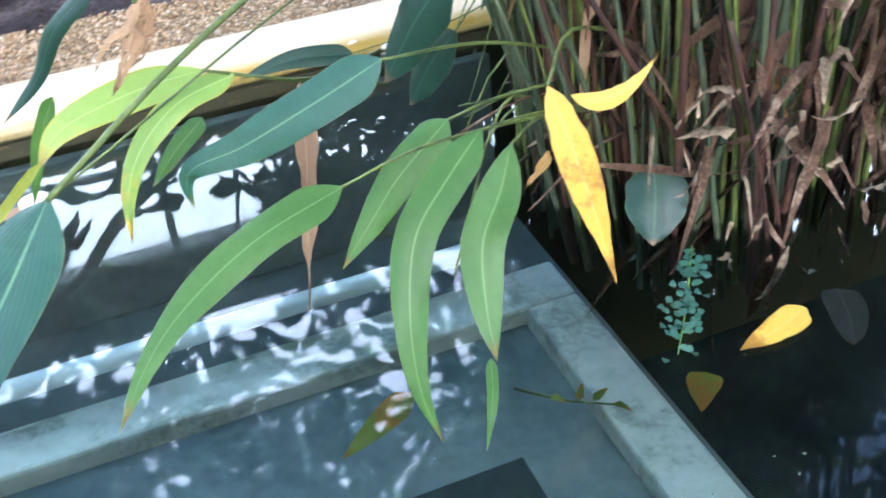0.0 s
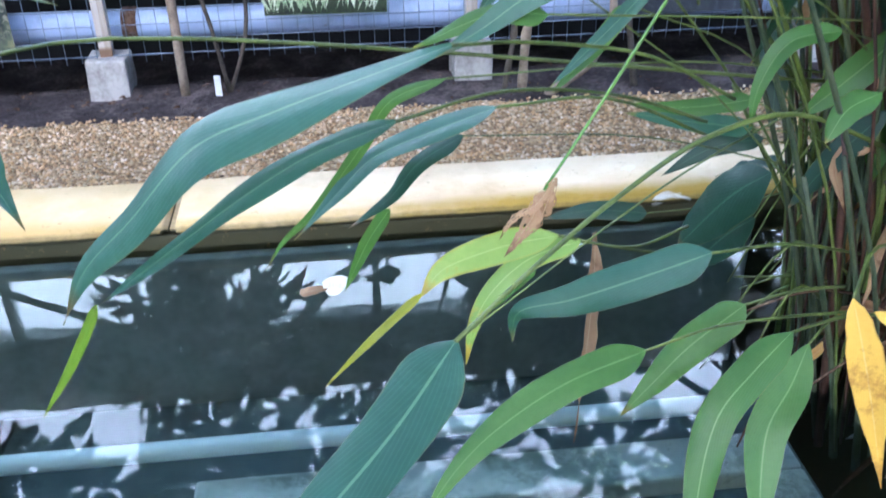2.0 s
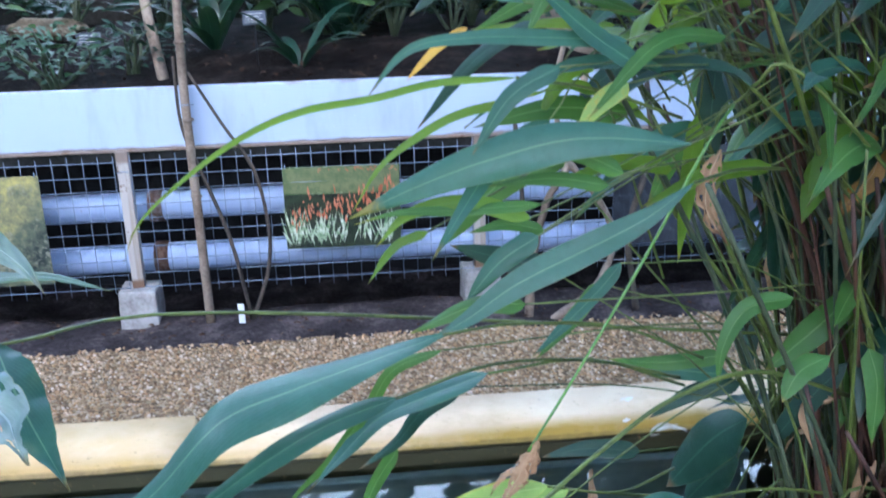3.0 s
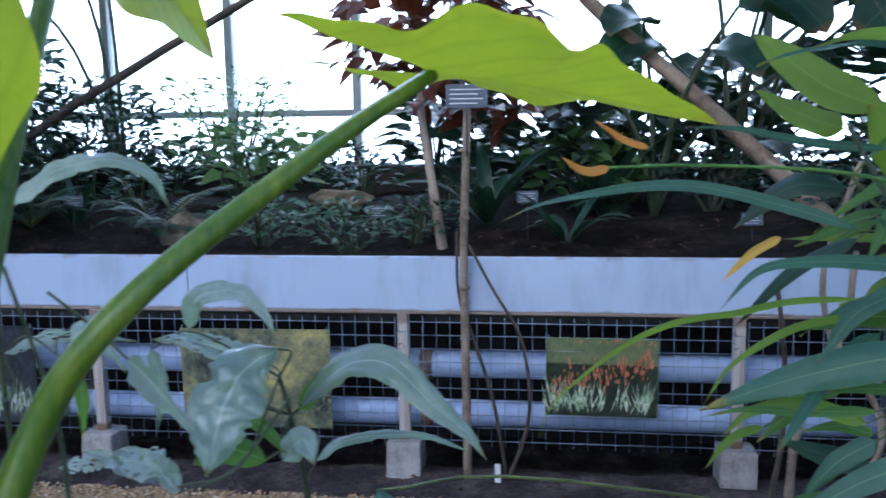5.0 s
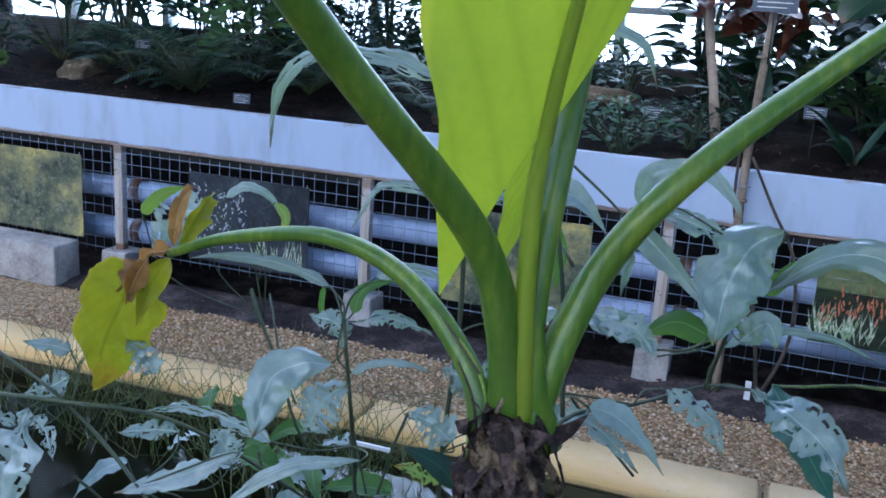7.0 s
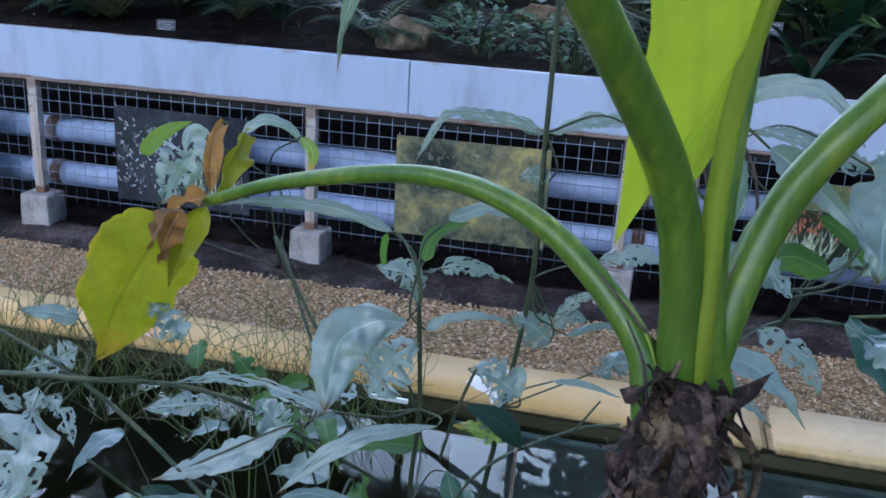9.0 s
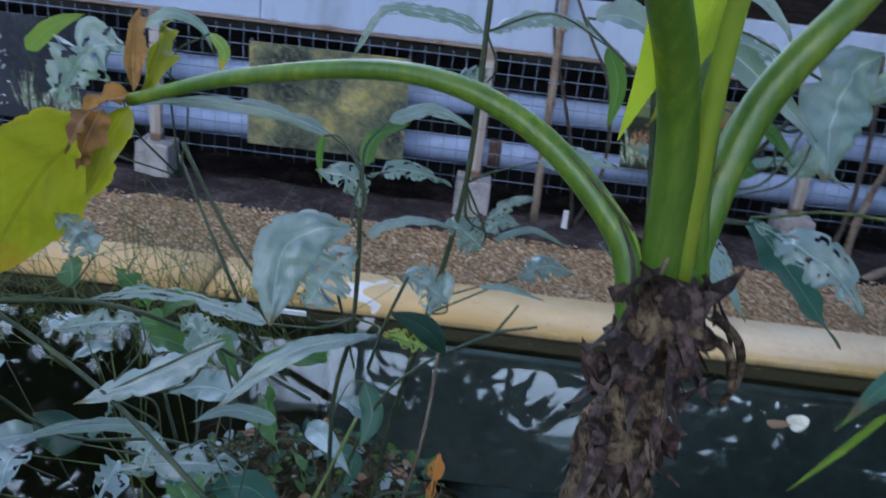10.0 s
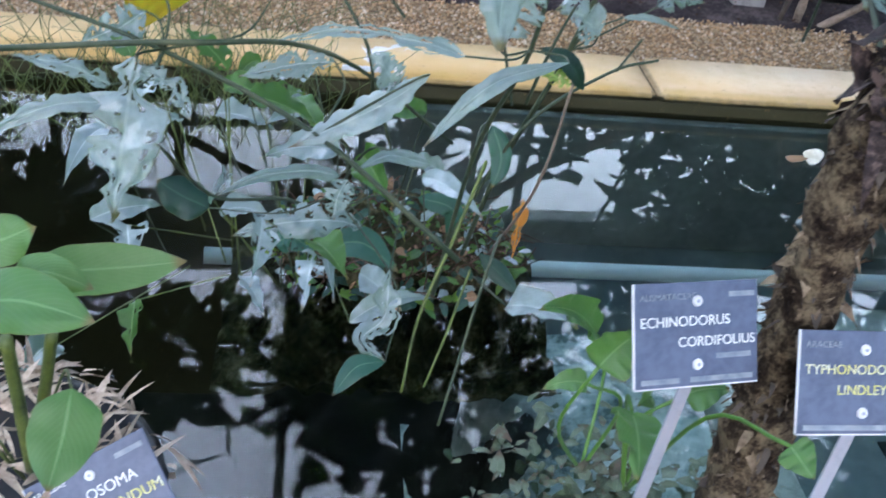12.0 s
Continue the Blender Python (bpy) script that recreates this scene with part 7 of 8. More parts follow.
grow(clump, LEAF_BLUE, (0.368, -2.246, 0.873), (0.475, -2.394, 0.759), 0.060, 0.05, (0.3, -0.8, 0.4), 'lance')
part("leaf", leaf_bm((1.371, -2.342, 0.569), (1.419, -2.424, 0.332), 0.044, 0.02, (-0.2, -0.9, 0.3)), LEAF_YELLOW, clump, "ripe yellow hanging leaf")
part("leaf", leaf_bm((1.39, -2.36, 0.56), (1.50, -2.36, 0.585), 0.022, -0.2, (0, -0.7, 0.5)), LEAF_YELLOW, clump, "small yellow curled leaf")
part("stalk", tube_bm([(1.371, -2.342, 0.569), (1.45, -2.25, 0.58), (1.6, -2.15, 0.5)], (0.002, 0.003), 6, 4), STEM_OLIVE, clump)
part("leaf", leaf_bm((1.181, -1.909, 0.43), (1.085, -2.2, 0.245), 0.034, 0.05, (0.2, -0.8, 0.3), "lance", ripple=0.15), LEAF_DRY, clump, "dry brown hanging leaf")
part("leaf", bent_bm([(1.583, -2.238, 0.35), (1.57, -2.268, 0.31), (1.55, -2.3, 0.26)], 0.085, (-0.6, -0.75, 0.1), "ovate", random.Random(3)), LEAF_DARK, clump, "round dark green leaf")
bm = bmesh.new()
for k in range(90):
    s = rng.random()
    p = Vector((1.574 - 0.094 * s + rng.gauss(0, 0.011), -2.355 - 0.118 * s + rng.gauss(0, 0.011), 0.268 - 0.033 * s + rng.random() * 0.015))
    a = rng.uniform(0, 6.283)
    leaf_bm(p, p + Vector((math.cos(a) * 0.011, math.sin(a) * 0.011, 0.003)), 0.01, 0.05, (0, -0.3, 1), "heart", bm, along=3, across=2, rng=rng)
cress = thing("pond_cress", (1.54, -2.36, 0.24), "trailing cress with tiny blue-green leaves on the water", "plant")
part("cress_leaves", bm, LEAF_BLUE, cress)
part("cress_stem", tube_bm([(1.58, -2.345, 0.28), (1.528, -2.415, 0.252), (1.478, -2.475, 0.236)], (0.0015, 0.001), 5, 4), STEM_GREEN, cress)


def loose_leaf(name, base, tip, width, material, label, facing=(0, 0, 1), shape="heart"):
    return tagged(obj(name, leaf_bm(base, tip, width, 0.02, facing, shape, fold=0.02), material), label, "leaf", "fallen leaves")


loose_leaf("floating_leaf", (1.67, -2.47, 0.233), (1.55, -2.50, 0.233), 0.045, LEAF_YELLOW, "yellow leaf floating on the dark water", shape="strap")
loose_leaf("floating_leaf", (1.50, -2.505, 0.222), (1.46, -2.555, 0.219), 0.042, LEAF_SUNK, "yellow-green leaf sunk just under the water", shape="ovate")
loose_leaf("sunken_leaf", (1.22, -2.168, 0.0), (1.09, -2.185, -0.07), 0.045, LEAF_SUNK, "sunken green leaf with a brown end", (0, -0.5, 0.8), "strap")
drift = random.Random(77)
bm = bmesh.new()
for k in range(150):
    p = Vector((drift.uniform(0.0, 1.6), drift.uniform(-2.7, -1.56), WATER_Z + 0.0015))
    a, r = drift.uniform(0, 6.283), drift.uniform(0.0015, 0.005)
    leaf_bm(p, p + Vector((math.cos(a) * r, math.sin(a) * r, 0.0006)), r * 0.6, 0.0, (0, 0, 1), "ovate", bm, along=3, across=2, rng=drift)
tagged(obj("water_drift", bm, LEAF_LITTER), "tiny plant specks drifting on the water", "debris", kind="stuff")
twig = thing("sunken_twig", (1.47, -2.22, -0.09), "thin sunken twig with small rotting leaves", "twig")
part("twig_stem", tube_bm([(1.40, -2.15, -0.085), (1.44, -2.203, -0.075), (1.478, -2.227, -0.08), (1.55, -2.26, -0.09)], (0.003, 0.0015), 6, 5), STEM_OLIVE, twig)
for p, q in (((1.44, -2.2, -0.075), (1.455, -2.23, -0.07)), ((1.478, -2.227, -0.078), (1.50, -2.20, -0.07)), ((1.50, -2.235, -0.08), (1.535, -2.225, -0.075)), ((1.53, -2.25, -0.085), (1.545, -2.285, -0.08))):
    part("leaf", leaf_bm(p, q, 0.014, 0.05, (0, -0.3, 1), "ovate", along=5, across=2), LEAF_SUNK, twig)
loose_leaf("sunken_leaf", (1.761, -2.428, 0.2), (1.715, -2.519, 0.19), 0.05, LEAF_GREY, "pale grey skeleton leaf under the dark water", (-0.3, -0.5, 0.8))
loose_leaf("floating_leaf", (0.725, -1.725, 0.234), (0.772, -1.713, 0.248), 0.036, CREAM, "cream petal floating on the water", (0, -0.6, 0.8))
loose_leaf("floating_leaf", (0.68, -1.73, 0.232), (0.735, -1.72, 0.236), 0.03, LEAF_DRY, "shrivelled brown leaf floating on the water")

# ---- lobed herb behind the big trunk ----
mid = thing("lobed_herb", (0.125, -2.81, 0.90), "herb with pale lobed leaves climbing from a shaggy trunk", "plant")
ROOTS["lobed_herb"] = [(0.10, -2.66, 1.26), (0.11, -2.64, 1.2), (0.285, -2.31, 0.87), (0.31, -2.45, 1.05), (0.325, -2.53, 1.12), (0.2, -2.45, 0.89)]
STALKS["lobed_herb"] = STEM_DARK
part("stem", tube_bm([(0.279, -2.287, 0.868), (0.285, -2.31, 0.90), (0.31, -2.45, 1.05), (0.325, -2.53, 1.12)], (0.0034, 0.0024), 7, 6), STEM_DARK, mid)
part("stem", tube_bm([(0.15, -2.66, 0.95), (0.13, -2.64, 1.1), (0.10, -2.66, 1.26)], (0.003, 0.002), 6, 6), STEM_DARK, mid)
part("stem", tube_bm([(0.125, -2.81, 0.90), (0.15, -2.66, 0.945), (0.2, -2.45, 0.89), (0.278, -2.285, 0.869), (0.339, -2.347, 0.899)], (0.003, 0.002), 6, 6), STEM_DARK, mid)
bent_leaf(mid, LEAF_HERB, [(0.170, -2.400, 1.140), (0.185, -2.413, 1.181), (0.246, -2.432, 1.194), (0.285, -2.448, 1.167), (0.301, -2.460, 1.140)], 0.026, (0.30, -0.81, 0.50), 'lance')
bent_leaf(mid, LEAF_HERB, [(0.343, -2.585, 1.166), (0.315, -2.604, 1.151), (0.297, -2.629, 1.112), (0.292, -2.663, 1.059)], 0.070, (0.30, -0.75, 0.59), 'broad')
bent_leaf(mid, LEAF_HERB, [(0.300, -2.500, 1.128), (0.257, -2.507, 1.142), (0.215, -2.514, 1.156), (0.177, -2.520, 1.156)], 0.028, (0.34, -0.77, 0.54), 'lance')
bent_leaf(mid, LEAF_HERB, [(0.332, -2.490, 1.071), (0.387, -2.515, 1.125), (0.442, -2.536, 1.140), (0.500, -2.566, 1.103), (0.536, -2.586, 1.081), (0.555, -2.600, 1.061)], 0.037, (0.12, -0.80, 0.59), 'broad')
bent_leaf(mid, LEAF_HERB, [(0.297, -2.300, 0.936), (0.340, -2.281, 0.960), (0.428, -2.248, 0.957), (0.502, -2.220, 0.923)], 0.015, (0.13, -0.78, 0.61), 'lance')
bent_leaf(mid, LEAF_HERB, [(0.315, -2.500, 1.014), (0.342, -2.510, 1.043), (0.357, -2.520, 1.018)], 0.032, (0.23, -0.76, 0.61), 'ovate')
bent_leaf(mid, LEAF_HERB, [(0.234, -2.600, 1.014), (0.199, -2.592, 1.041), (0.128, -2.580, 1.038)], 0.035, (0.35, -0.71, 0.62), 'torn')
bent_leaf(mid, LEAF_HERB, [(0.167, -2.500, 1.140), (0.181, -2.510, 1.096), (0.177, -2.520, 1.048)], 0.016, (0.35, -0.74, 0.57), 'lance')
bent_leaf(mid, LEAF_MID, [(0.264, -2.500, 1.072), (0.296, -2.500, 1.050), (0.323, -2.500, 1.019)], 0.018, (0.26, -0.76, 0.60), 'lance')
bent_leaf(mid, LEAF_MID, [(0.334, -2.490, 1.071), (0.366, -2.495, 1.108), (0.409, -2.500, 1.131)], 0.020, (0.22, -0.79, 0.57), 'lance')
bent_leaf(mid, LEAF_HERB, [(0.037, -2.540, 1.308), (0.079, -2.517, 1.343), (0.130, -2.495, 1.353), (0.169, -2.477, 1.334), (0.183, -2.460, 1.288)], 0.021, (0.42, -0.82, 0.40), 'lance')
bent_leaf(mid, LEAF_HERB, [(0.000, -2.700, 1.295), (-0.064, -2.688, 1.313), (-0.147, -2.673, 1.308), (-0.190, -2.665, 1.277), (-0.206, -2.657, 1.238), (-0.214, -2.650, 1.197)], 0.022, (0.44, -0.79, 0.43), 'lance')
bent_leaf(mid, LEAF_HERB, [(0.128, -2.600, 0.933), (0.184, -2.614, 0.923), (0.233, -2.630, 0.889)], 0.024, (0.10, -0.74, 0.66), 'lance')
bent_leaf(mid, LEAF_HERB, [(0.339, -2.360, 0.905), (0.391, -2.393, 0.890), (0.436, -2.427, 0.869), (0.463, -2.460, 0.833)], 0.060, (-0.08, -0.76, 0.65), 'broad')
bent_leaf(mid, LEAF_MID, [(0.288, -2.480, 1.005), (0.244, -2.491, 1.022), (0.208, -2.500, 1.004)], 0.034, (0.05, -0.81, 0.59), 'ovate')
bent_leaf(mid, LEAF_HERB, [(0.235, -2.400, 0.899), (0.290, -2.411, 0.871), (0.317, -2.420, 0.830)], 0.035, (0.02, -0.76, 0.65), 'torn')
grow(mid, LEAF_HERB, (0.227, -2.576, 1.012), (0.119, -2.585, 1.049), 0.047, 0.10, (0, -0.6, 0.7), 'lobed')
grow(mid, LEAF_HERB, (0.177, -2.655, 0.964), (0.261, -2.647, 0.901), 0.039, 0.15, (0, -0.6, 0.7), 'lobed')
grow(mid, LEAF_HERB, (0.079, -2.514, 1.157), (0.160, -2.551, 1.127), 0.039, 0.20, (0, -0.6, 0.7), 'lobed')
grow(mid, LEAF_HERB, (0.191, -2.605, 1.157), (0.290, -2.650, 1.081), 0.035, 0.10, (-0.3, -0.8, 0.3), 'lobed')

# ---- lobed herb on a floating mat ----
herb = thing("lobed_herb", (-0.25, -2.2, 0.23), "tangled herb with pale holed leaves on a floating mat", "plant")
ROOTS[herb.name] = [(-0.03, -2.481, 1.125), (-0.032, -2.47, 0.95), (-0.06, -2.42, 0.75), (-0.10, -2.3, 0.5), (-0.137, -2.602, 0.992), (-0.14, -2.55, 0.8), (-0.17, -2.45, 0.6), (-0.374, -2.687, 0.751), (-0.53, -2.624, 0.805), (-0.25, -2.5, 0.62), (-0.35, -2.4, 0.5), (-0.3, -2.25, 0.4), (-0.50, -2.55, 0.6), (-0.42, -2.3, 0.85)]
STALKS[herb.name] = STEM_DARK
for pts, r in (([(-0.13, -2.2, 0.22), (-0.10, -2.3, 0.5), (-0.06, -2.42, 0.75), (-0.032, -2.47, 0.95), (-0.03, -2.481, 1.125), (-0.03, -2.47, 1.33)], 0.0042),
               ([(-0.18, -2.3, 0.22), (-0.17, -2.45, 0.6), (-0.14, -2.55, 0.8), (-0.137, -2.602, 0.992)], 0.0036),
               ([(-0.22, -2.74, 0.64), (-0.374, -2.687, 0.751), (-0.536, -2.624, 0.805), (-0.7, -2.58, 0.84)], 0.0032),
               ([(-0.68, -2.66, 0.81), (-0.50, -2.67, 0.834), (-0.36, -2.6, 0.80), (-0.2, -2.45, 0.62)], 0.0034),
               ([(-0.3, -2.3, 0.6), (-0.325, -2.375, 0.735), (-0.447, -2.234, 0.87)], 0.003),
               ([(-0.17, -2.35, 0.4), (-0.1, -2.4, 0.62), (0.02, -2.35, 0.69), (0.09, -2.34, 0.71)], 0.0028),
               ([(0.03, -2.35, 0.693), (0.06, -2.34, 0.74)], 0.002),
               ([(-0.05, -2.2, 0.3), (-0.12, -2.45, 0.45), (-0.2, -2.65, 0.3)], 0.0026),
               ([(-0.3, -2.2, 0.25), (-0.4, -2.35, 0.45), (-0.5, -2.5, 0.55), (-0.55, -2.6, 0.68)], 0.003),
               ([(-0.35, -2.1, 0.3), (-0.3, -2.3, 0.52), (-0.25, -2.52, 0.62)], 0.0026)):
    part("stem", tube_bm(pts, (r, r * 0.7), 6, 6), STEM_DARK, herb)
part("stem", tube_bm([(-0.08, -2.2, 0.25), (-0.05, -2.35, 0.5), (-0.04, -2.4, 0.7)], (0.003, 0.002), 6, 5), WOOD, herb, "dead grey stem")
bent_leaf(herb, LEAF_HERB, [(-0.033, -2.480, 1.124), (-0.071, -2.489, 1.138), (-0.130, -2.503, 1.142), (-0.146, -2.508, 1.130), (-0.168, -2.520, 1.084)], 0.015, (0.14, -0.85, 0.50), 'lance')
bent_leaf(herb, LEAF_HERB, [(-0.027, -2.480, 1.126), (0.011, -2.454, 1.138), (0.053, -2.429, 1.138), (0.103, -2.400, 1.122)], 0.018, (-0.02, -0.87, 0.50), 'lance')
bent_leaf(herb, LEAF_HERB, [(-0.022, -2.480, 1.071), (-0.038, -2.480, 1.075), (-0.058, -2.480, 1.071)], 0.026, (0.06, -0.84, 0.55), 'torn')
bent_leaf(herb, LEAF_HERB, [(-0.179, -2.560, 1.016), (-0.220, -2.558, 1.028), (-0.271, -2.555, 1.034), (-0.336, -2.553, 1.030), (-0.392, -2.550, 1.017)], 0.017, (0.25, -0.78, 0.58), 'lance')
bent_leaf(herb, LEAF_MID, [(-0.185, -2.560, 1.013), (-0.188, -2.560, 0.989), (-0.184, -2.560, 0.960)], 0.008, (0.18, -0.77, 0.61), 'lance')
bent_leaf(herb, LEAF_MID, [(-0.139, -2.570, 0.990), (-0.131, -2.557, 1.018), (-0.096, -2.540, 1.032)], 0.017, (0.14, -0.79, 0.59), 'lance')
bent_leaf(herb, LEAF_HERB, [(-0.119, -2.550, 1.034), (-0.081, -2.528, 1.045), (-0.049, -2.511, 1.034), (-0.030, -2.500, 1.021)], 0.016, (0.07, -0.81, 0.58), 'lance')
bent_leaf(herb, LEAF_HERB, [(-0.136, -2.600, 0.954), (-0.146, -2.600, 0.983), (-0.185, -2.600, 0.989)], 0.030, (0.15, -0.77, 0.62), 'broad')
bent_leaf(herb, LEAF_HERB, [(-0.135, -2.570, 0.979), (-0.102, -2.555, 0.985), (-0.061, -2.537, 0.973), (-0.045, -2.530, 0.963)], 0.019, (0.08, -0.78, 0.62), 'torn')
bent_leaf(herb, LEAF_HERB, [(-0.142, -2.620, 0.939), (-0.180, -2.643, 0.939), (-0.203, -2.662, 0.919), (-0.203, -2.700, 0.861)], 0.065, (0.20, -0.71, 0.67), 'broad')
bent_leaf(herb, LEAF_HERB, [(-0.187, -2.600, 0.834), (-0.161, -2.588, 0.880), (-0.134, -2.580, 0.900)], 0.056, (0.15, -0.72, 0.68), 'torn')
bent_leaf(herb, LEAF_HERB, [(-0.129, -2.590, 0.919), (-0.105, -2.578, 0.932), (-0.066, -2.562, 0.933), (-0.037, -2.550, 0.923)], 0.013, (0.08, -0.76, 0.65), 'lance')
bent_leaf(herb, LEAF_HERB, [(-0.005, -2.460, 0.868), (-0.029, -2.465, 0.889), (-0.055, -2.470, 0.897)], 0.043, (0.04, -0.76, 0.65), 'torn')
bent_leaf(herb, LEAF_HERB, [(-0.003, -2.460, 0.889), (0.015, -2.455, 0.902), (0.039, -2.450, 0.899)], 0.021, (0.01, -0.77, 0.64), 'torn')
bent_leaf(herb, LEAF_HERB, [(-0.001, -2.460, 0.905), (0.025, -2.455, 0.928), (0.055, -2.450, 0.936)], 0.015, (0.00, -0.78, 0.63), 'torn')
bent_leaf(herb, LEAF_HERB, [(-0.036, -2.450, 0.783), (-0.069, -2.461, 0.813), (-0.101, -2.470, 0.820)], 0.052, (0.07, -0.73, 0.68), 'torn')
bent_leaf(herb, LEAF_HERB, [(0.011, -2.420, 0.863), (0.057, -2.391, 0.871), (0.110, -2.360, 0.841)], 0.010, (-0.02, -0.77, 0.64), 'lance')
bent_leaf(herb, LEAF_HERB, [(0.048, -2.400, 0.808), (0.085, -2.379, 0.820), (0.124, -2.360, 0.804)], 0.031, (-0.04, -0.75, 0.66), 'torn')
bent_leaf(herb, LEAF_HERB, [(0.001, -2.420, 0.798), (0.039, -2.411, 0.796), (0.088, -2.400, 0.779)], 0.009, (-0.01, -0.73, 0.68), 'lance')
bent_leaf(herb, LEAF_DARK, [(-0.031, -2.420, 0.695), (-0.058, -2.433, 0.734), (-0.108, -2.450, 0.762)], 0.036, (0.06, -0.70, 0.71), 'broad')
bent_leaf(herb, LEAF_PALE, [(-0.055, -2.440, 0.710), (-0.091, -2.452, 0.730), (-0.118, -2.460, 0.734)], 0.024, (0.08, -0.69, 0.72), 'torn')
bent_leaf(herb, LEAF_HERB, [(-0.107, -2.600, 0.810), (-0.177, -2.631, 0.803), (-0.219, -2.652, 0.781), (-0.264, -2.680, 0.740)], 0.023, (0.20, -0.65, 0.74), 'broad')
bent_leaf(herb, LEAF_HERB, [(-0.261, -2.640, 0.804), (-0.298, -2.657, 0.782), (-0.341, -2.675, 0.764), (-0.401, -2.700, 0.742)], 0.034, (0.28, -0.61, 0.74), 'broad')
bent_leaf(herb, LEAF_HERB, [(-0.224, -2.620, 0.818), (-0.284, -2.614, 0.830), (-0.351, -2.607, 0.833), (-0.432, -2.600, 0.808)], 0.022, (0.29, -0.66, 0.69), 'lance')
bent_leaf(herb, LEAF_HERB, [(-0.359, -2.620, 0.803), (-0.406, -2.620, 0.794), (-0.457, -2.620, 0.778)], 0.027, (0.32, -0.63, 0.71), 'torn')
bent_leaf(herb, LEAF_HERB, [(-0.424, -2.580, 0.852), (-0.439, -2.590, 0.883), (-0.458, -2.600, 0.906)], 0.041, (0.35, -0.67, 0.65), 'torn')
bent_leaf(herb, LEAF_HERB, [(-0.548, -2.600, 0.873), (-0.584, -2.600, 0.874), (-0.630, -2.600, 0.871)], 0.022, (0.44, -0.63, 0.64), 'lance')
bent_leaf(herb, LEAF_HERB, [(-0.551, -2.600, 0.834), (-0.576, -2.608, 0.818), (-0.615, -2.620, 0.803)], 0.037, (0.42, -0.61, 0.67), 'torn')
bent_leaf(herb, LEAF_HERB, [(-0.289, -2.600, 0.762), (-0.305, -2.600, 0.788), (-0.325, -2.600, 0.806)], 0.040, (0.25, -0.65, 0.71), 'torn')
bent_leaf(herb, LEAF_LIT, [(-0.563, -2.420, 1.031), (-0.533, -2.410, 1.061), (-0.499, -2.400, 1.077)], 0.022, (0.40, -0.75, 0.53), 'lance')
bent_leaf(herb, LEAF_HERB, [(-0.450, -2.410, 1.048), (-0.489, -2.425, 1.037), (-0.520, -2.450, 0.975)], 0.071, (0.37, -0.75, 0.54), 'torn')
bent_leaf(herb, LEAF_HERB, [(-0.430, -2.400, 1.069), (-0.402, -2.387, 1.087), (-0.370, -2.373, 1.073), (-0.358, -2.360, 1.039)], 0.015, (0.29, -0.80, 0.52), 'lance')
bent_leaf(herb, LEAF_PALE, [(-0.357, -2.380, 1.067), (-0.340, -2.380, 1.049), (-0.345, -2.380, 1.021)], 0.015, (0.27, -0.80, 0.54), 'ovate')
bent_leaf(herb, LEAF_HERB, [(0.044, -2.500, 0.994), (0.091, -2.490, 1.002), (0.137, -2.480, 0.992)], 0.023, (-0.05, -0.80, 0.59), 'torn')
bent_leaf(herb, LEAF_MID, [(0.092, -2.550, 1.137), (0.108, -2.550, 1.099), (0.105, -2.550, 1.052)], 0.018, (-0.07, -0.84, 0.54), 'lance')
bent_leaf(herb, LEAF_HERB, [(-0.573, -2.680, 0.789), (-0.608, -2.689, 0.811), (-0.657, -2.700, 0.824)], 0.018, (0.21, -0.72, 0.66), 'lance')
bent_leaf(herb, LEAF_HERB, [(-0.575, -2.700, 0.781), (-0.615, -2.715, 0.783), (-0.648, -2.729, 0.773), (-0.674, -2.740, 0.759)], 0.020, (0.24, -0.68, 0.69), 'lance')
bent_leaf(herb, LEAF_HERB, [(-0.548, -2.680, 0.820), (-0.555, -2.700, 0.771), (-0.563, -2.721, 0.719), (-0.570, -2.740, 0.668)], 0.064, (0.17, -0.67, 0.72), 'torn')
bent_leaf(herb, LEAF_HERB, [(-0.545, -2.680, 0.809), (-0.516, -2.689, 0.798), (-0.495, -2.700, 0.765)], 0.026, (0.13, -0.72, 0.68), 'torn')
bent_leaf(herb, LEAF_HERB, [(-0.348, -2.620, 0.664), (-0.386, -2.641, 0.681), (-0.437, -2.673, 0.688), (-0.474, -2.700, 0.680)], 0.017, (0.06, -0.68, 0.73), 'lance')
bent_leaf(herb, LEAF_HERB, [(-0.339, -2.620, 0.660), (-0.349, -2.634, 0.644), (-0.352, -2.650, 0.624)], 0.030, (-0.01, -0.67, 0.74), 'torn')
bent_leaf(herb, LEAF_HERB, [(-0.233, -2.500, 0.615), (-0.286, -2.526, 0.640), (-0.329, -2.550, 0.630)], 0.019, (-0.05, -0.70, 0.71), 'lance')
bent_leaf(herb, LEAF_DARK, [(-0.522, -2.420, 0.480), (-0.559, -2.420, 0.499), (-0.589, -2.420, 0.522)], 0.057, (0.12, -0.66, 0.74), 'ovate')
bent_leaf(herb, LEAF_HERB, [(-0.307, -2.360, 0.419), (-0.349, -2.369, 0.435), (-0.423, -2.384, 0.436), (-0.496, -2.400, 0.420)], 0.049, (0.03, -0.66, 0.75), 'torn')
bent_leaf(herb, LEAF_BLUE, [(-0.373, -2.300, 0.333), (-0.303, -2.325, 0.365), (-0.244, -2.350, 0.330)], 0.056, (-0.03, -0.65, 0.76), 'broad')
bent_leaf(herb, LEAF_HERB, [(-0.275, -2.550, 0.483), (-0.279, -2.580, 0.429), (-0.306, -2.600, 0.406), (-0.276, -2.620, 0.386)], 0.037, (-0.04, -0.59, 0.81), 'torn')
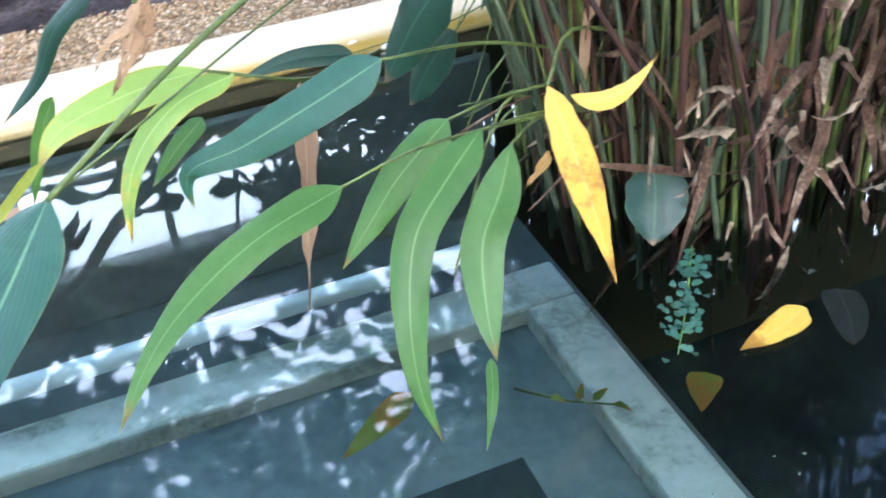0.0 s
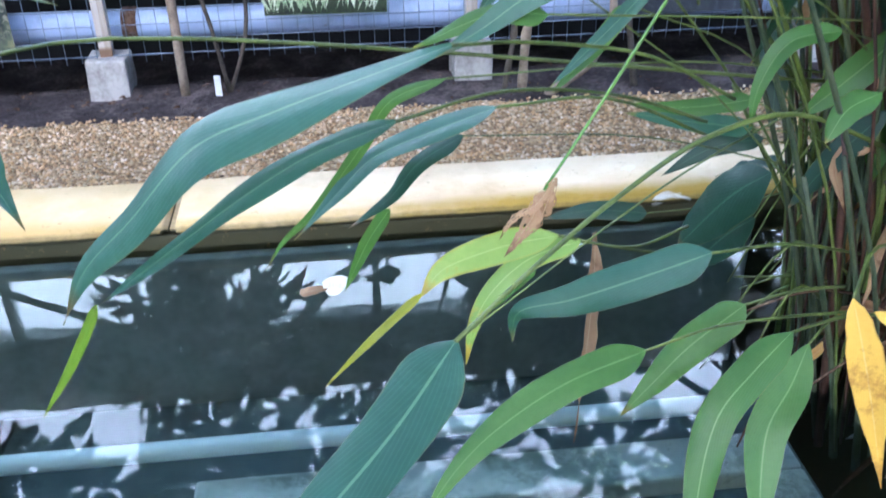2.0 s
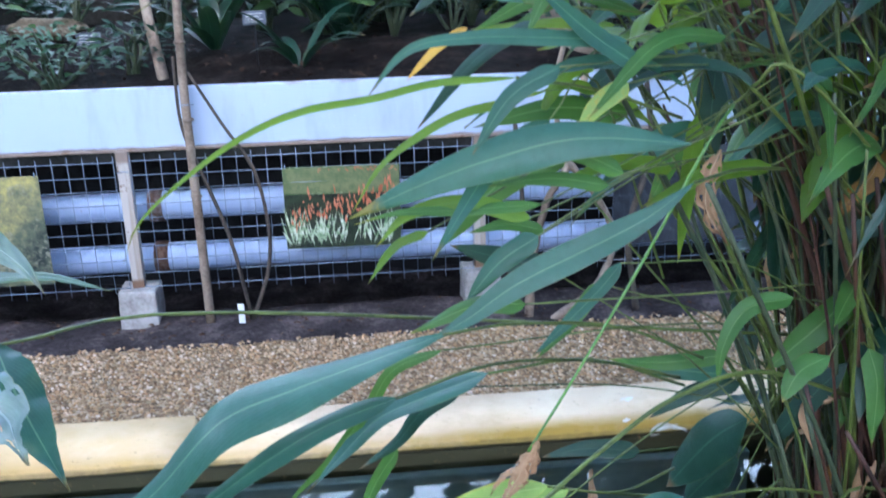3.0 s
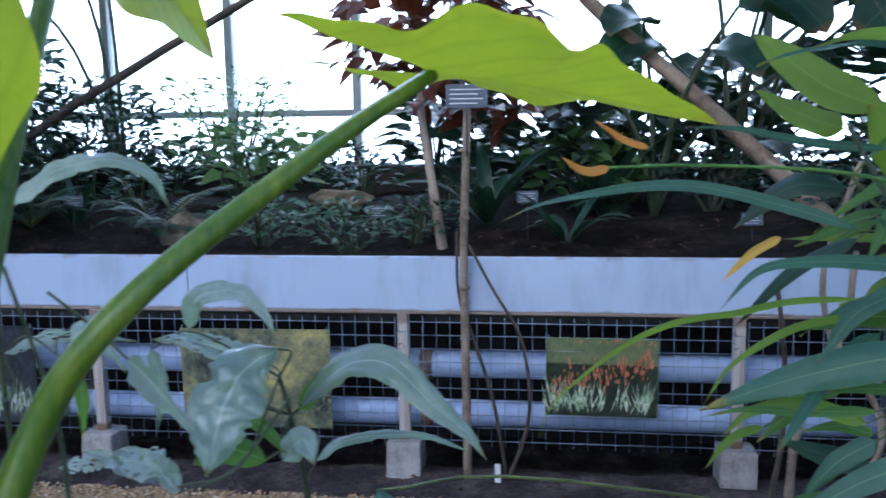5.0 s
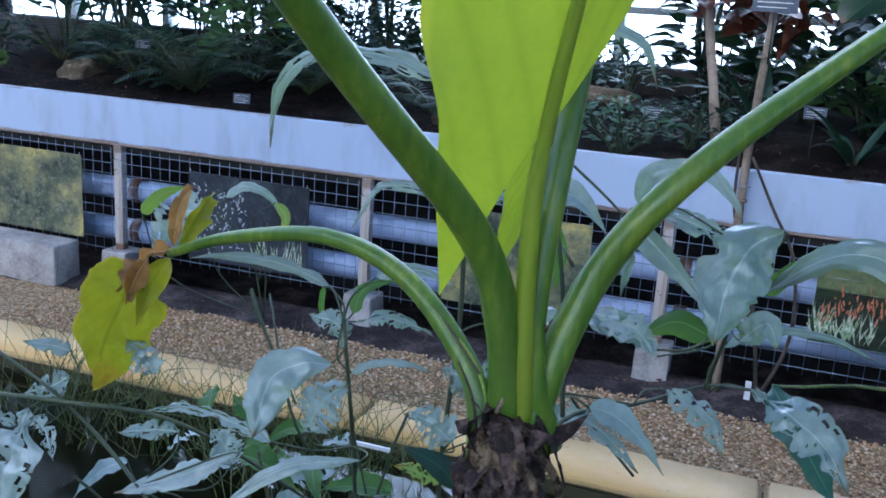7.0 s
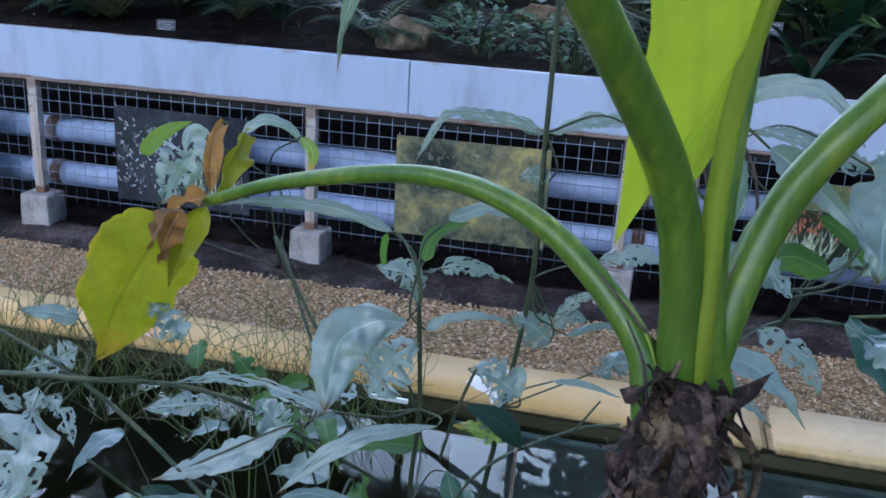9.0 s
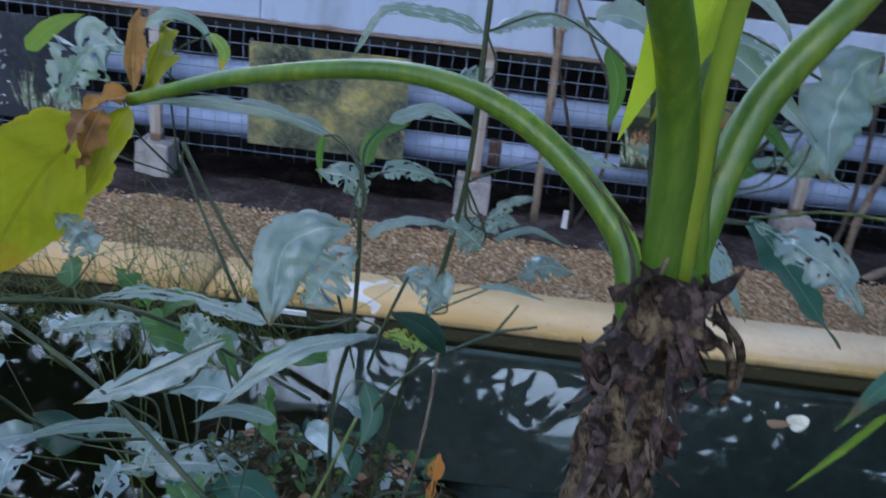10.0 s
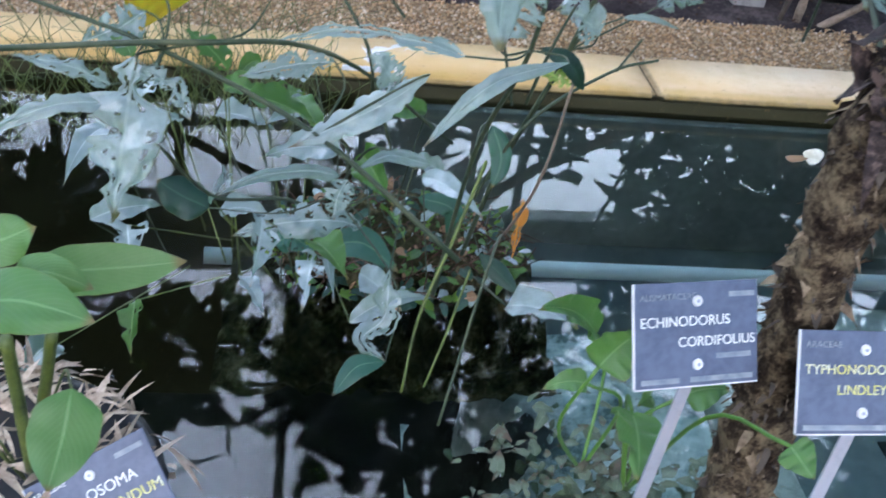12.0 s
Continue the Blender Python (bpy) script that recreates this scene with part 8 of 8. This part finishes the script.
bent_leaf(herb, LEAF_BLUE, [(-0.276, -2.620, 0.386), (-0.314, -2.638, 0.391), (-0.343, -2.660, 0.360)], 0.032, (-0.03, -0.57, 0.82), 'broad')
bent_leaf(herb, LEAF_DARK, [(-0.100, -2.250, 0.302), (-0.059, -2.279, 0.276), (-0.031, -2.300, 0.255)], 0.036, (-0.15, -0.62, 0.77), 'broad')
bent_leaf(herb, LEAF_BLUE, [(-0.137, -2.380, 0.614), (-0.121, -2.400, 0.574), (-0.132, -2.420, 0.535)], 0.031, (-0.15, -0.69, 0.71), 'ovate')
bent_leaf(herb, LEAF_BLUE, [(-0.214, -2.250, 0.407), (-0.159, -2.267, 0.399), (-0.164, -2.280, 0.353)], 0.035, (-0.11, -0.66, 0.74), 'ovate')
bent_leaf(herb, LEAF_BLUE, [(-0.444, -2.300, 0.340), (-0.409, -2.314, 0.362), (-0.373, -2.330, 0.344)], 0.041, (0.02, -0.65, 0.76), 'torn')
part("stem", tube_bm([(-0.141, -2.400, 0.568), (-0.185, -2.467, 0.472), (-0.227, -2.533, 0.393), (-0.248, -2.600, 0.312)], (0.0028, 0.0020), 6, 5), STEM_OLIVE, herb)
part("stem", tube_bm([(-0.150, -2.450, 0.414), (-0.184, -2.525, 0.357), (-0.218, -2.600, 0.323)], (0.0020, 0.0014), 6, 5), STEM_OLIVE, herb)
part("stem", tube_bm([(-0.384, -2.400, 0.934), (-0.360, -2.417, 0.901), (-0.314, -2.433, 0.830), (-0.277, -2.450, 0.788)], (0.0030, 0.0021), 6, 5), STEM_DARK, herb)
part("stem", tube_bm([(-0.123, -2.500, 0.708), (-0.107, -2.500, 0.773), (-0.091, -2.500, 0.821), (-0.085, -2.500, 0.837)], (0.0024, 0.0017), 6, 5), STEM_DARK, herb)
part("stem", tube_bm([(-0.310, -2.500, 0.729), (-0.298, -2.500, 0.683), (-0.282, -2.500, 0.628)], (0.0024, 0.0017), 6, 5), STEM_DARK, herb)
part("stem", tube_bm([(-0.168, -2.500, 0.808), (-0.154, -2.500, 0.757), (-0.140, -2.500, 0.705)], (0.0022, 0.0015), 6, 5), STEM_DARK, herb)
part("leaf", leaf_bm((-0.02, -2.16, 0.36), (-0.03, -2.2, 0.25), 0.03, 0.05, (0, -0.8, 0.3), "lobed"), LEAF_ORANGE, herb, "orange withered leaf")
rng = random.Random(44)
for k in range(34):
    p = Vector((rng.uniform(-0.75, -0.05), rng.uniform(-2.5, -2.0), rng.uniform(0.28, 0.6)))
    d = Vector((rng.gauss(0, 0.7), rng.gauss(-0.4, 0.6), rng.gauss(-0.1, 0.3))).normalized() * rng.uniform(0.07, 0.14)
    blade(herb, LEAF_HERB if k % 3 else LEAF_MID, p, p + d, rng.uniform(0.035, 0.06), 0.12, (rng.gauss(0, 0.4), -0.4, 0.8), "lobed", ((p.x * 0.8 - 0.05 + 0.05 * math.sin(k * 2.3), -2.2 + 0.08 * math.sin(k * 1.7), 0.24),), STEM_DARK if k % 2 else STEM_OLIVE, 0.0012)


def mat_height(x, y):
    """A low mound of roots, sinking under the water at its ragged rim."""
    r = ((x + 0.24) / 0.22) ** 2 + ((y + 2.14) / 0.15) ** 2 + 0.5 * noise.noise(Vector((x * 14, y * 14, 1)))
    return 0.21 + 0.075 * max(0, 1 - r) ** 0.5 - 0.12 * min(1, max(0, r - 0.8)) + 0.03 * noise.noise(Vector((x * 22, y * 22, 0))) + 0.014 * noise.noise(Vector((x * 60, y * 60, 4)))


bm = sheet_bm(-0.54, 0.06, -2.38, -1.93, 70, 56, mat_height)
mat_ob = thing("floating_mat", (-0.28, -2.2, 0.22), "floating mat of brown roots and moss", "mat")
part("mat_body", bm, MOSS, mat_ob)
for mt, count in ((LEAF_MID, 170), (LEAF_DARK, 190), (LEAF_LIT, 60), (LEAF_DRY, 60), (LEAF_HERB, 60)):
    bm = bmesh.new()
    for k in range(count):
        a, r = rng.uniform(0, 6.283), rng.random() ** 0.5
        p = Vector((-0.24 + math.cos(a) * r * 0.24, -2.15 + math.sin(a) * r * 0.18, 0.235 + rng.uniform(0.0, 0.085) * (1.1 - r)))
        b, size = rng.uniform(0, 6.283), rng.uniform(0.012, 0.036)
        leaf_bm(p, p + Vector((math.cos(b), math.sin(b), rng.uniform(-0.5, 0.8))) * size, size * rng.uniform(0.3, 0.6), 0.1, (rng.gauss(0, 0.4), -0.4, 1), "heart", bm, along=4, across=2, ripple=0.1, rng=rng)
    tagged(part("mat_leaf", bm, mt, mat_ob), kind="stuff")
bm = bmesh.new()
for k in range(160):
    a, r = rng.uniform(0, 6.283), rng.random() ** 0.5
    p = Vector((-0.24 + math.cos(a) * r * 0.23, -2.14 + math.sin(a) * r * 0.16, 0.25 + 0.045 * (1 - r)))
    b = rng.uniform(0, 6.283)
    tube_bm([p, p + Vector((math.cos(b) * 0.03, math.sin(b) * 0.03, rng.uniform(0, 0.03))), p + Vector((math.cos(b + 0.5) * 0.07, math.sin(b + 0.5) * 0.07, rng.uniform(-0.02, 0.03)))], (0.0016, 0.0008), 4, 2, bm)
tagged(part("mat_root", bm, DEAD_SHEATH, mat_ob), kind="stuff")
bm = bmesh.new()
for k in range(300):
    p = Vector((rng.uniform(-1.5, -0.35), rng.uniform(-1.85, -1.57), WATER_Z))
    h = rng.uniform(0.06, 0.36)
    tip = p + Vector((rng.gauss(0, 0.12), rng.gauss(0, 0.1), h))
    tube_bm([p, p.lerp(tip, 0.5) + Vector((rng.gauss(0, 0.06), rng.gauss(0, 0.04), 0.05)), tip], (0.0012, 0.0005), 4, 5, bm)
grass = tagged(obj("water_grass", bm, STEM_OLIVE), "fine tangled green water grass", "grass", kind="stuff")
stick = thing("white_stick", (-0.3, -2.07, 0.5), "thin white label stick lying among leaves", "stick")
part("stick_body", box_bm((-0.345, -2.078, 0.541), (-0.275, -2.072, 0.549), 0.001), WHITE, stick, smooth=False)

# ---- aroid in a straw-covered pot ----
pot = thing("plant_pot", (-0.72, -2.86, 0.1), "dark round pot heaped with dry straw in the water", "pot")
bm = bmesh.new()
prof = [(0.17, -0.2), (0.19, 0.3), (0.2, 0.37), (0.205, 0.385), (0.19, 0.39), (0.185, 0.36), (0.0, 0.35)]
rings = [[bm.verts.new((-0.72 + r * math.cos(6.2832 * k / 28), -2.86 + r * math.sin(6.2832 * k / 28), z)) for k in range(28)] for r, z in prof[:-1]]
for r0, r1 in zip(rings, rings[1:]):
    for k in range(28):
        bm.faces.new((r0[k], r0[(k + 1) % 28], r1[(k + 1) % 28], r1[k]))
bm.faces.new(rings[-1])
bm.faces.new(rings[0][::-1])
part("pot_body", bm, BLACK, pot)
bm = bmesh.new()
for k in range(420):
    a, r = rng.uniform(0, 6.283), rng.random() ** 0.5 * 0.215
    p = Vector((-0.72 + math.cos(a) * r, -2.86 + math.sin(a) * r, 0.385 + 0.05 * (1 - (r / 0.2) ** 2) + rng.uniform(0, 0.03)))
    b = rng.uniform(0, 6.283)
    drop = -0.06 if r > 0.18 else 0.0
    leaf_bm(p, p + Vector((math.cos(b) * 0.06, math.sin(b) * 0.06, rng.uniform(-0.015, 0.02) + drop)) * rng.uniform(0.5, 1.2), rng.uniform(0.004, 0.012), 0.05, (rng.gauss(0, 0.3), rng.gauss(0, 0.3), 1), "strap", bm, along=3, across=2, ripple=0.15, rng=rng)
tagged(part("straw", bm, STRAW, pot, "dry tan straw"), kind="stuff")
aroid = thing("arrow_leaf_plant", (-0.7, -2.86, 0.38), "potted plant with smooth light green arrow leaves", "plant")
ROOTS["arrow_leaf_plant"] = [(-0.66, -2.84, 0.4), (-0.72, -2.86, 0.4)]
STALKS["arrow_leaf_plant"] = STEM_OLIVE
bent_leaf(aroid, LEAF_FRESH, [(-0.611, -2.880, 0.709), (-0.562, -2.872, 0.710), (-0.517, -2.866, 0.712), (-0.479, -2.860, 0.715)], 0.045, (0.14, -0.62, 0.77), 'ovate')
bent_leaf(aroid, LEAF_FRESH, [(-0.597, -2.950, 0.754), (-0.569, -2.957, 0.772), (-0.547, -2.964, 0.772), (-0.528, -2.970, 0.767)], 0.030, (0.20, -0.60, 0.78), 'ovate')
bent_leaf(aroid, LEAF_FRESH, [(-0.620, -2.980, 0.757), (-0.578, -2.995, 0.775), (-0.548, -3.007, 0.779), (-0.516, -3.020, 0.778)], 0.048, (0.21, -0.58, 0.79), 'ovate')
bent_leaf(aroid, LEAF_FRESH, [(-0.634, -2.920, 0.763), (-0.608, -2.920, 0.772), (-0.580, -2.920, 0.787)], 0.042, (0.25, -0.61, 0.75), 'ovate')
bent_leaf(aroid, LEAF_FRESH, [(-0.538, -3.020, 0.715), (-0.540, -3.047, 0.695), (-0.545, -3.080, 0.674)], 0.050, (0.19, -0.51, 0.84), 'ovate')
part("stem", tube_bm([(-0.606, -2.950, 0.699), (-0.617, -2.925, 0.612), (-0.628, -2.900, 0.491)], (0.0055, 0.006), 7, 5), STEM_OLIVE, aroid)
part("stem", tube_bm([(-0.588, -2.900, 0.662), (-0.601, -2.890, 0.607), (-0.619, -2.880, 0.539)], (0.0055, 0.006), 7, 5), STEM_OLIVE, aroid)

# ---- small plants by the labels ----
sword = thing("pond_plant", (0.0, -2.68, 0.24), "small pond plant with oval green leaves", "plant")
ROOTS["pond_plant"] = [(0.0, -2.68, 0.25), (0.05, -2.72, 0.25)]
STALKS["pond_plant"] = STEM_GREEN
grow(sword, LEAF_FRESH, (0.005, -2.595, 0.424), (-0.096, -2.654, 0.511), 0.050, 0.12, (0, -0.5, 0.8), 'ovate')
grow(sword, LEAF_FRESH, (-0.052, -2.773, 0.526), (-0.009, -2.755, 0.562), 0.060, 0.08, (0, -0.8, 0.4), 'ovate')
grow(sword, LEAF_FRESH, (-0.035, -2.856, 0.536), (-0.047, -2.935, 0.526), 0.060, 0.08, (0, -0.8, 0.5), 'ovate')
grow(sword, LEAF_FRESH, (0.006, -2.796, 0.507), (-0.023, -2.837, 0.530), 0.030, 0.05, (0, -0.8, 0.6), 'ovate')
grow(sword, LEAF_FRESH, (0.063, -2.764, 0.478), (0.115, -2.764, 0.489), 0.050, 0.10, (0, -0.5, 0.8), 'ovate')
grow(sword, LEAF_FRESH, (0.064, -2.973, 0.619), (0.076, -3.005, 0.611), 0.035, 0.05, (0, -0.8, 0.4), 'ovate')
grow(sword, LEAF_FRESH, (-0.049, -2.748, 0.476), (-0.101, -2.747, 0.465), 0.030, 0.10, (0, -0.4, 0.9), 'ovate')
bm = bmesh.new()
for k in range(560):
    p = Vector((rng.gauss(0.02, 0.085), rng.gauss(-2.75, 0.08), rng.uniform(0.205, 0.28)))
    b = rng.uniform(0, 6.283)
    s = rng.uniform(0.01, 0.036)
    leaf_bm(p, p + Vector((math.cos(b) * s, math.sin(b) * s, rng.uniform(-0.4, 0.6) * s)), s * rng.uniform(0.3, 0.7), 0.1, (rng.gauss(0, 0.4), rng.gauss(-0.3, 0.4), 1), "ovate", bm, along=5, across=2, ripple=0.1, rng=rng)
litter = tagged(obj("leaf_litter", bm, LEAF_LITTER), "grey-green and brown leaf litter on the water", "leaf litter", kind="stuff")


def stake_label(plate_at, turn, tip, lines, faint, label):
    """An engraved plate with two rivets on a flat metal stake."""
    t = new("plant_label")
    tagged(t, label, "plant label", "engraved plant labels")
    w, h = 0.132, 0.098
    t.matrix_basis = plate_at @ turn
    plate = part_local("plate", box_bm((-w / 2, -0.0015, -h / 2), (w / 2, 0.0015, h / 2), 0.0006), PLASTIC, t)
    part_local("plate_edge", box_bm((-w / 2 - 0.0012, -0.001, -h / 2), (-w / 2, 0.0018, h / 2)), WHITE, t)
    part_local("plate_foot", box_bm((-w / 2, -0.001, -h / 2 - 0.0012), (w / 2, 0.0018, -h / 2)), WHITE, t)
    for z in (0.031, -0.029):
        part_local("rivet", tube_bm([(0, -0.0016, z), (0, -0.0034, z)], (0.0055, 0.0045), 14, 1), WHITE, t)
        part_local("rivet_hole", tube_bm([(0, -0.0035, z), (0, -0.0042, z)], (0.0018, 0.0018), 10, 1), STAKE, t)
    up = pose(0, 0, 0, 90, 0, 0)
    for body, size, x, z, align, mt in lines:
        text_part(body, size, pose(x, -0.0019, z) @ up, t, mt, align)
    for x0, x1, z in faint:
        part_local("text_bar", box_bm((x0, -0.0021, z - 0.0025), (x1, -0.0016, z + 0.0025)), LETTER_FAINT, t)
    inv = t.matrix_basis.inverted()
    a, b = Vector((0, 0.004, -0.03)), inv @ Vector(tip)
    d = (b - a).normalized()
    s = d.cross(Vector((0, 1, 0))).normalized() * 0.0065
    nv = Vector((0, 0.0012, 0))
    bm = bmesh.new()
    vs = [bm.verts.new(q) for q in (a - s - nv, a + s - nv, b + s - nv, b - s - nv, a - s + nv, a + s + nv, b + s + nv, b - s + nv)]
    for f in ((0, 1, 2, 3), (7, 6, 5, 4), (0, 4, 5, 1), (1, 5, 6, 2), (2, 6, 7, 3), (3, 7, 4, 0)):
        bm.faces.new([vs[i] for i in f])
    bmesh.ops.recalc_face_normals(bm, faces=bm.faces)
    part_local("stake", bm, STAKE, t)
    return t


def part_local(name, bm, material, parent):
    ob = obj(name, bm, material, False)
    ob.parent = parent
    return ob


stake_label(pose(-0.0105, -2.881, 0.6705), pose(0, 0, 0, -33, 2.5, 11), (-0.10, -3.02, 0.30),
            [("ECHINODORUS", 0.0135, -0.061, 0.008, "LEFT", LETTER), ("CORDIFOLIUS", 0.0133, 0.063, -0.0115, "RIGHT", LETTER), ("ALISMATACEAE", 0.0085, -0.061, 0.033, "LEFT", LETTER_FAINT)],
            [(0.034, 0.062, 0.036), (0.02, 0.058, -0.022), (-0.06, -0.02, -0.043), (-0.008, 0.06, -0.043)], "blue-grey engraved plant label on a metal stake")
stake_label(pose(0.149, -2.917, 0.6475), pose(0, 0, 0, -33, 0.5, 2), (0.05, -3.05, 0.29),
            [("TYPHONODORUM", 0.0130, -0.061, 0.008, "LEFT", LETTER_YELLOW), ("LINDLEYANUM", 0.0133, 0.063, -0.0115, "RIGHT", LETTER_YELLOW), ("ARACEAE", 0.0085, -0.061, 0.033, "LEFT", LETTER_FAINT)],
            [(0.036, 0.062, 0.036), (0.03, 0.058, -0.022), (-0.06, 0.06, -0.043)], "blue-grey engraved plant label with yellowed letters on a stake")
stake_label(pose(-0.565, -2.905, 0.447), pose(0, 0, 0, -48, -28, 14), (-0.62, -2.95, 0.36),
            [("OSOMA", 0.0155, -0.012, 0.008, "LEFT", LETTER), ("LANDUM", 0.0155, 0.063, -0.0115, "RIGHT", LETTER_YELLOW), ("ARACEAE", 0.0085, -0.061, 0.033, "LEFT", LETTER)],
            [(0.03, 0.06, 0.036), (-0.06, 0.06, -0.043)], "blue-grey engraved plant label leaning in the straw pot")
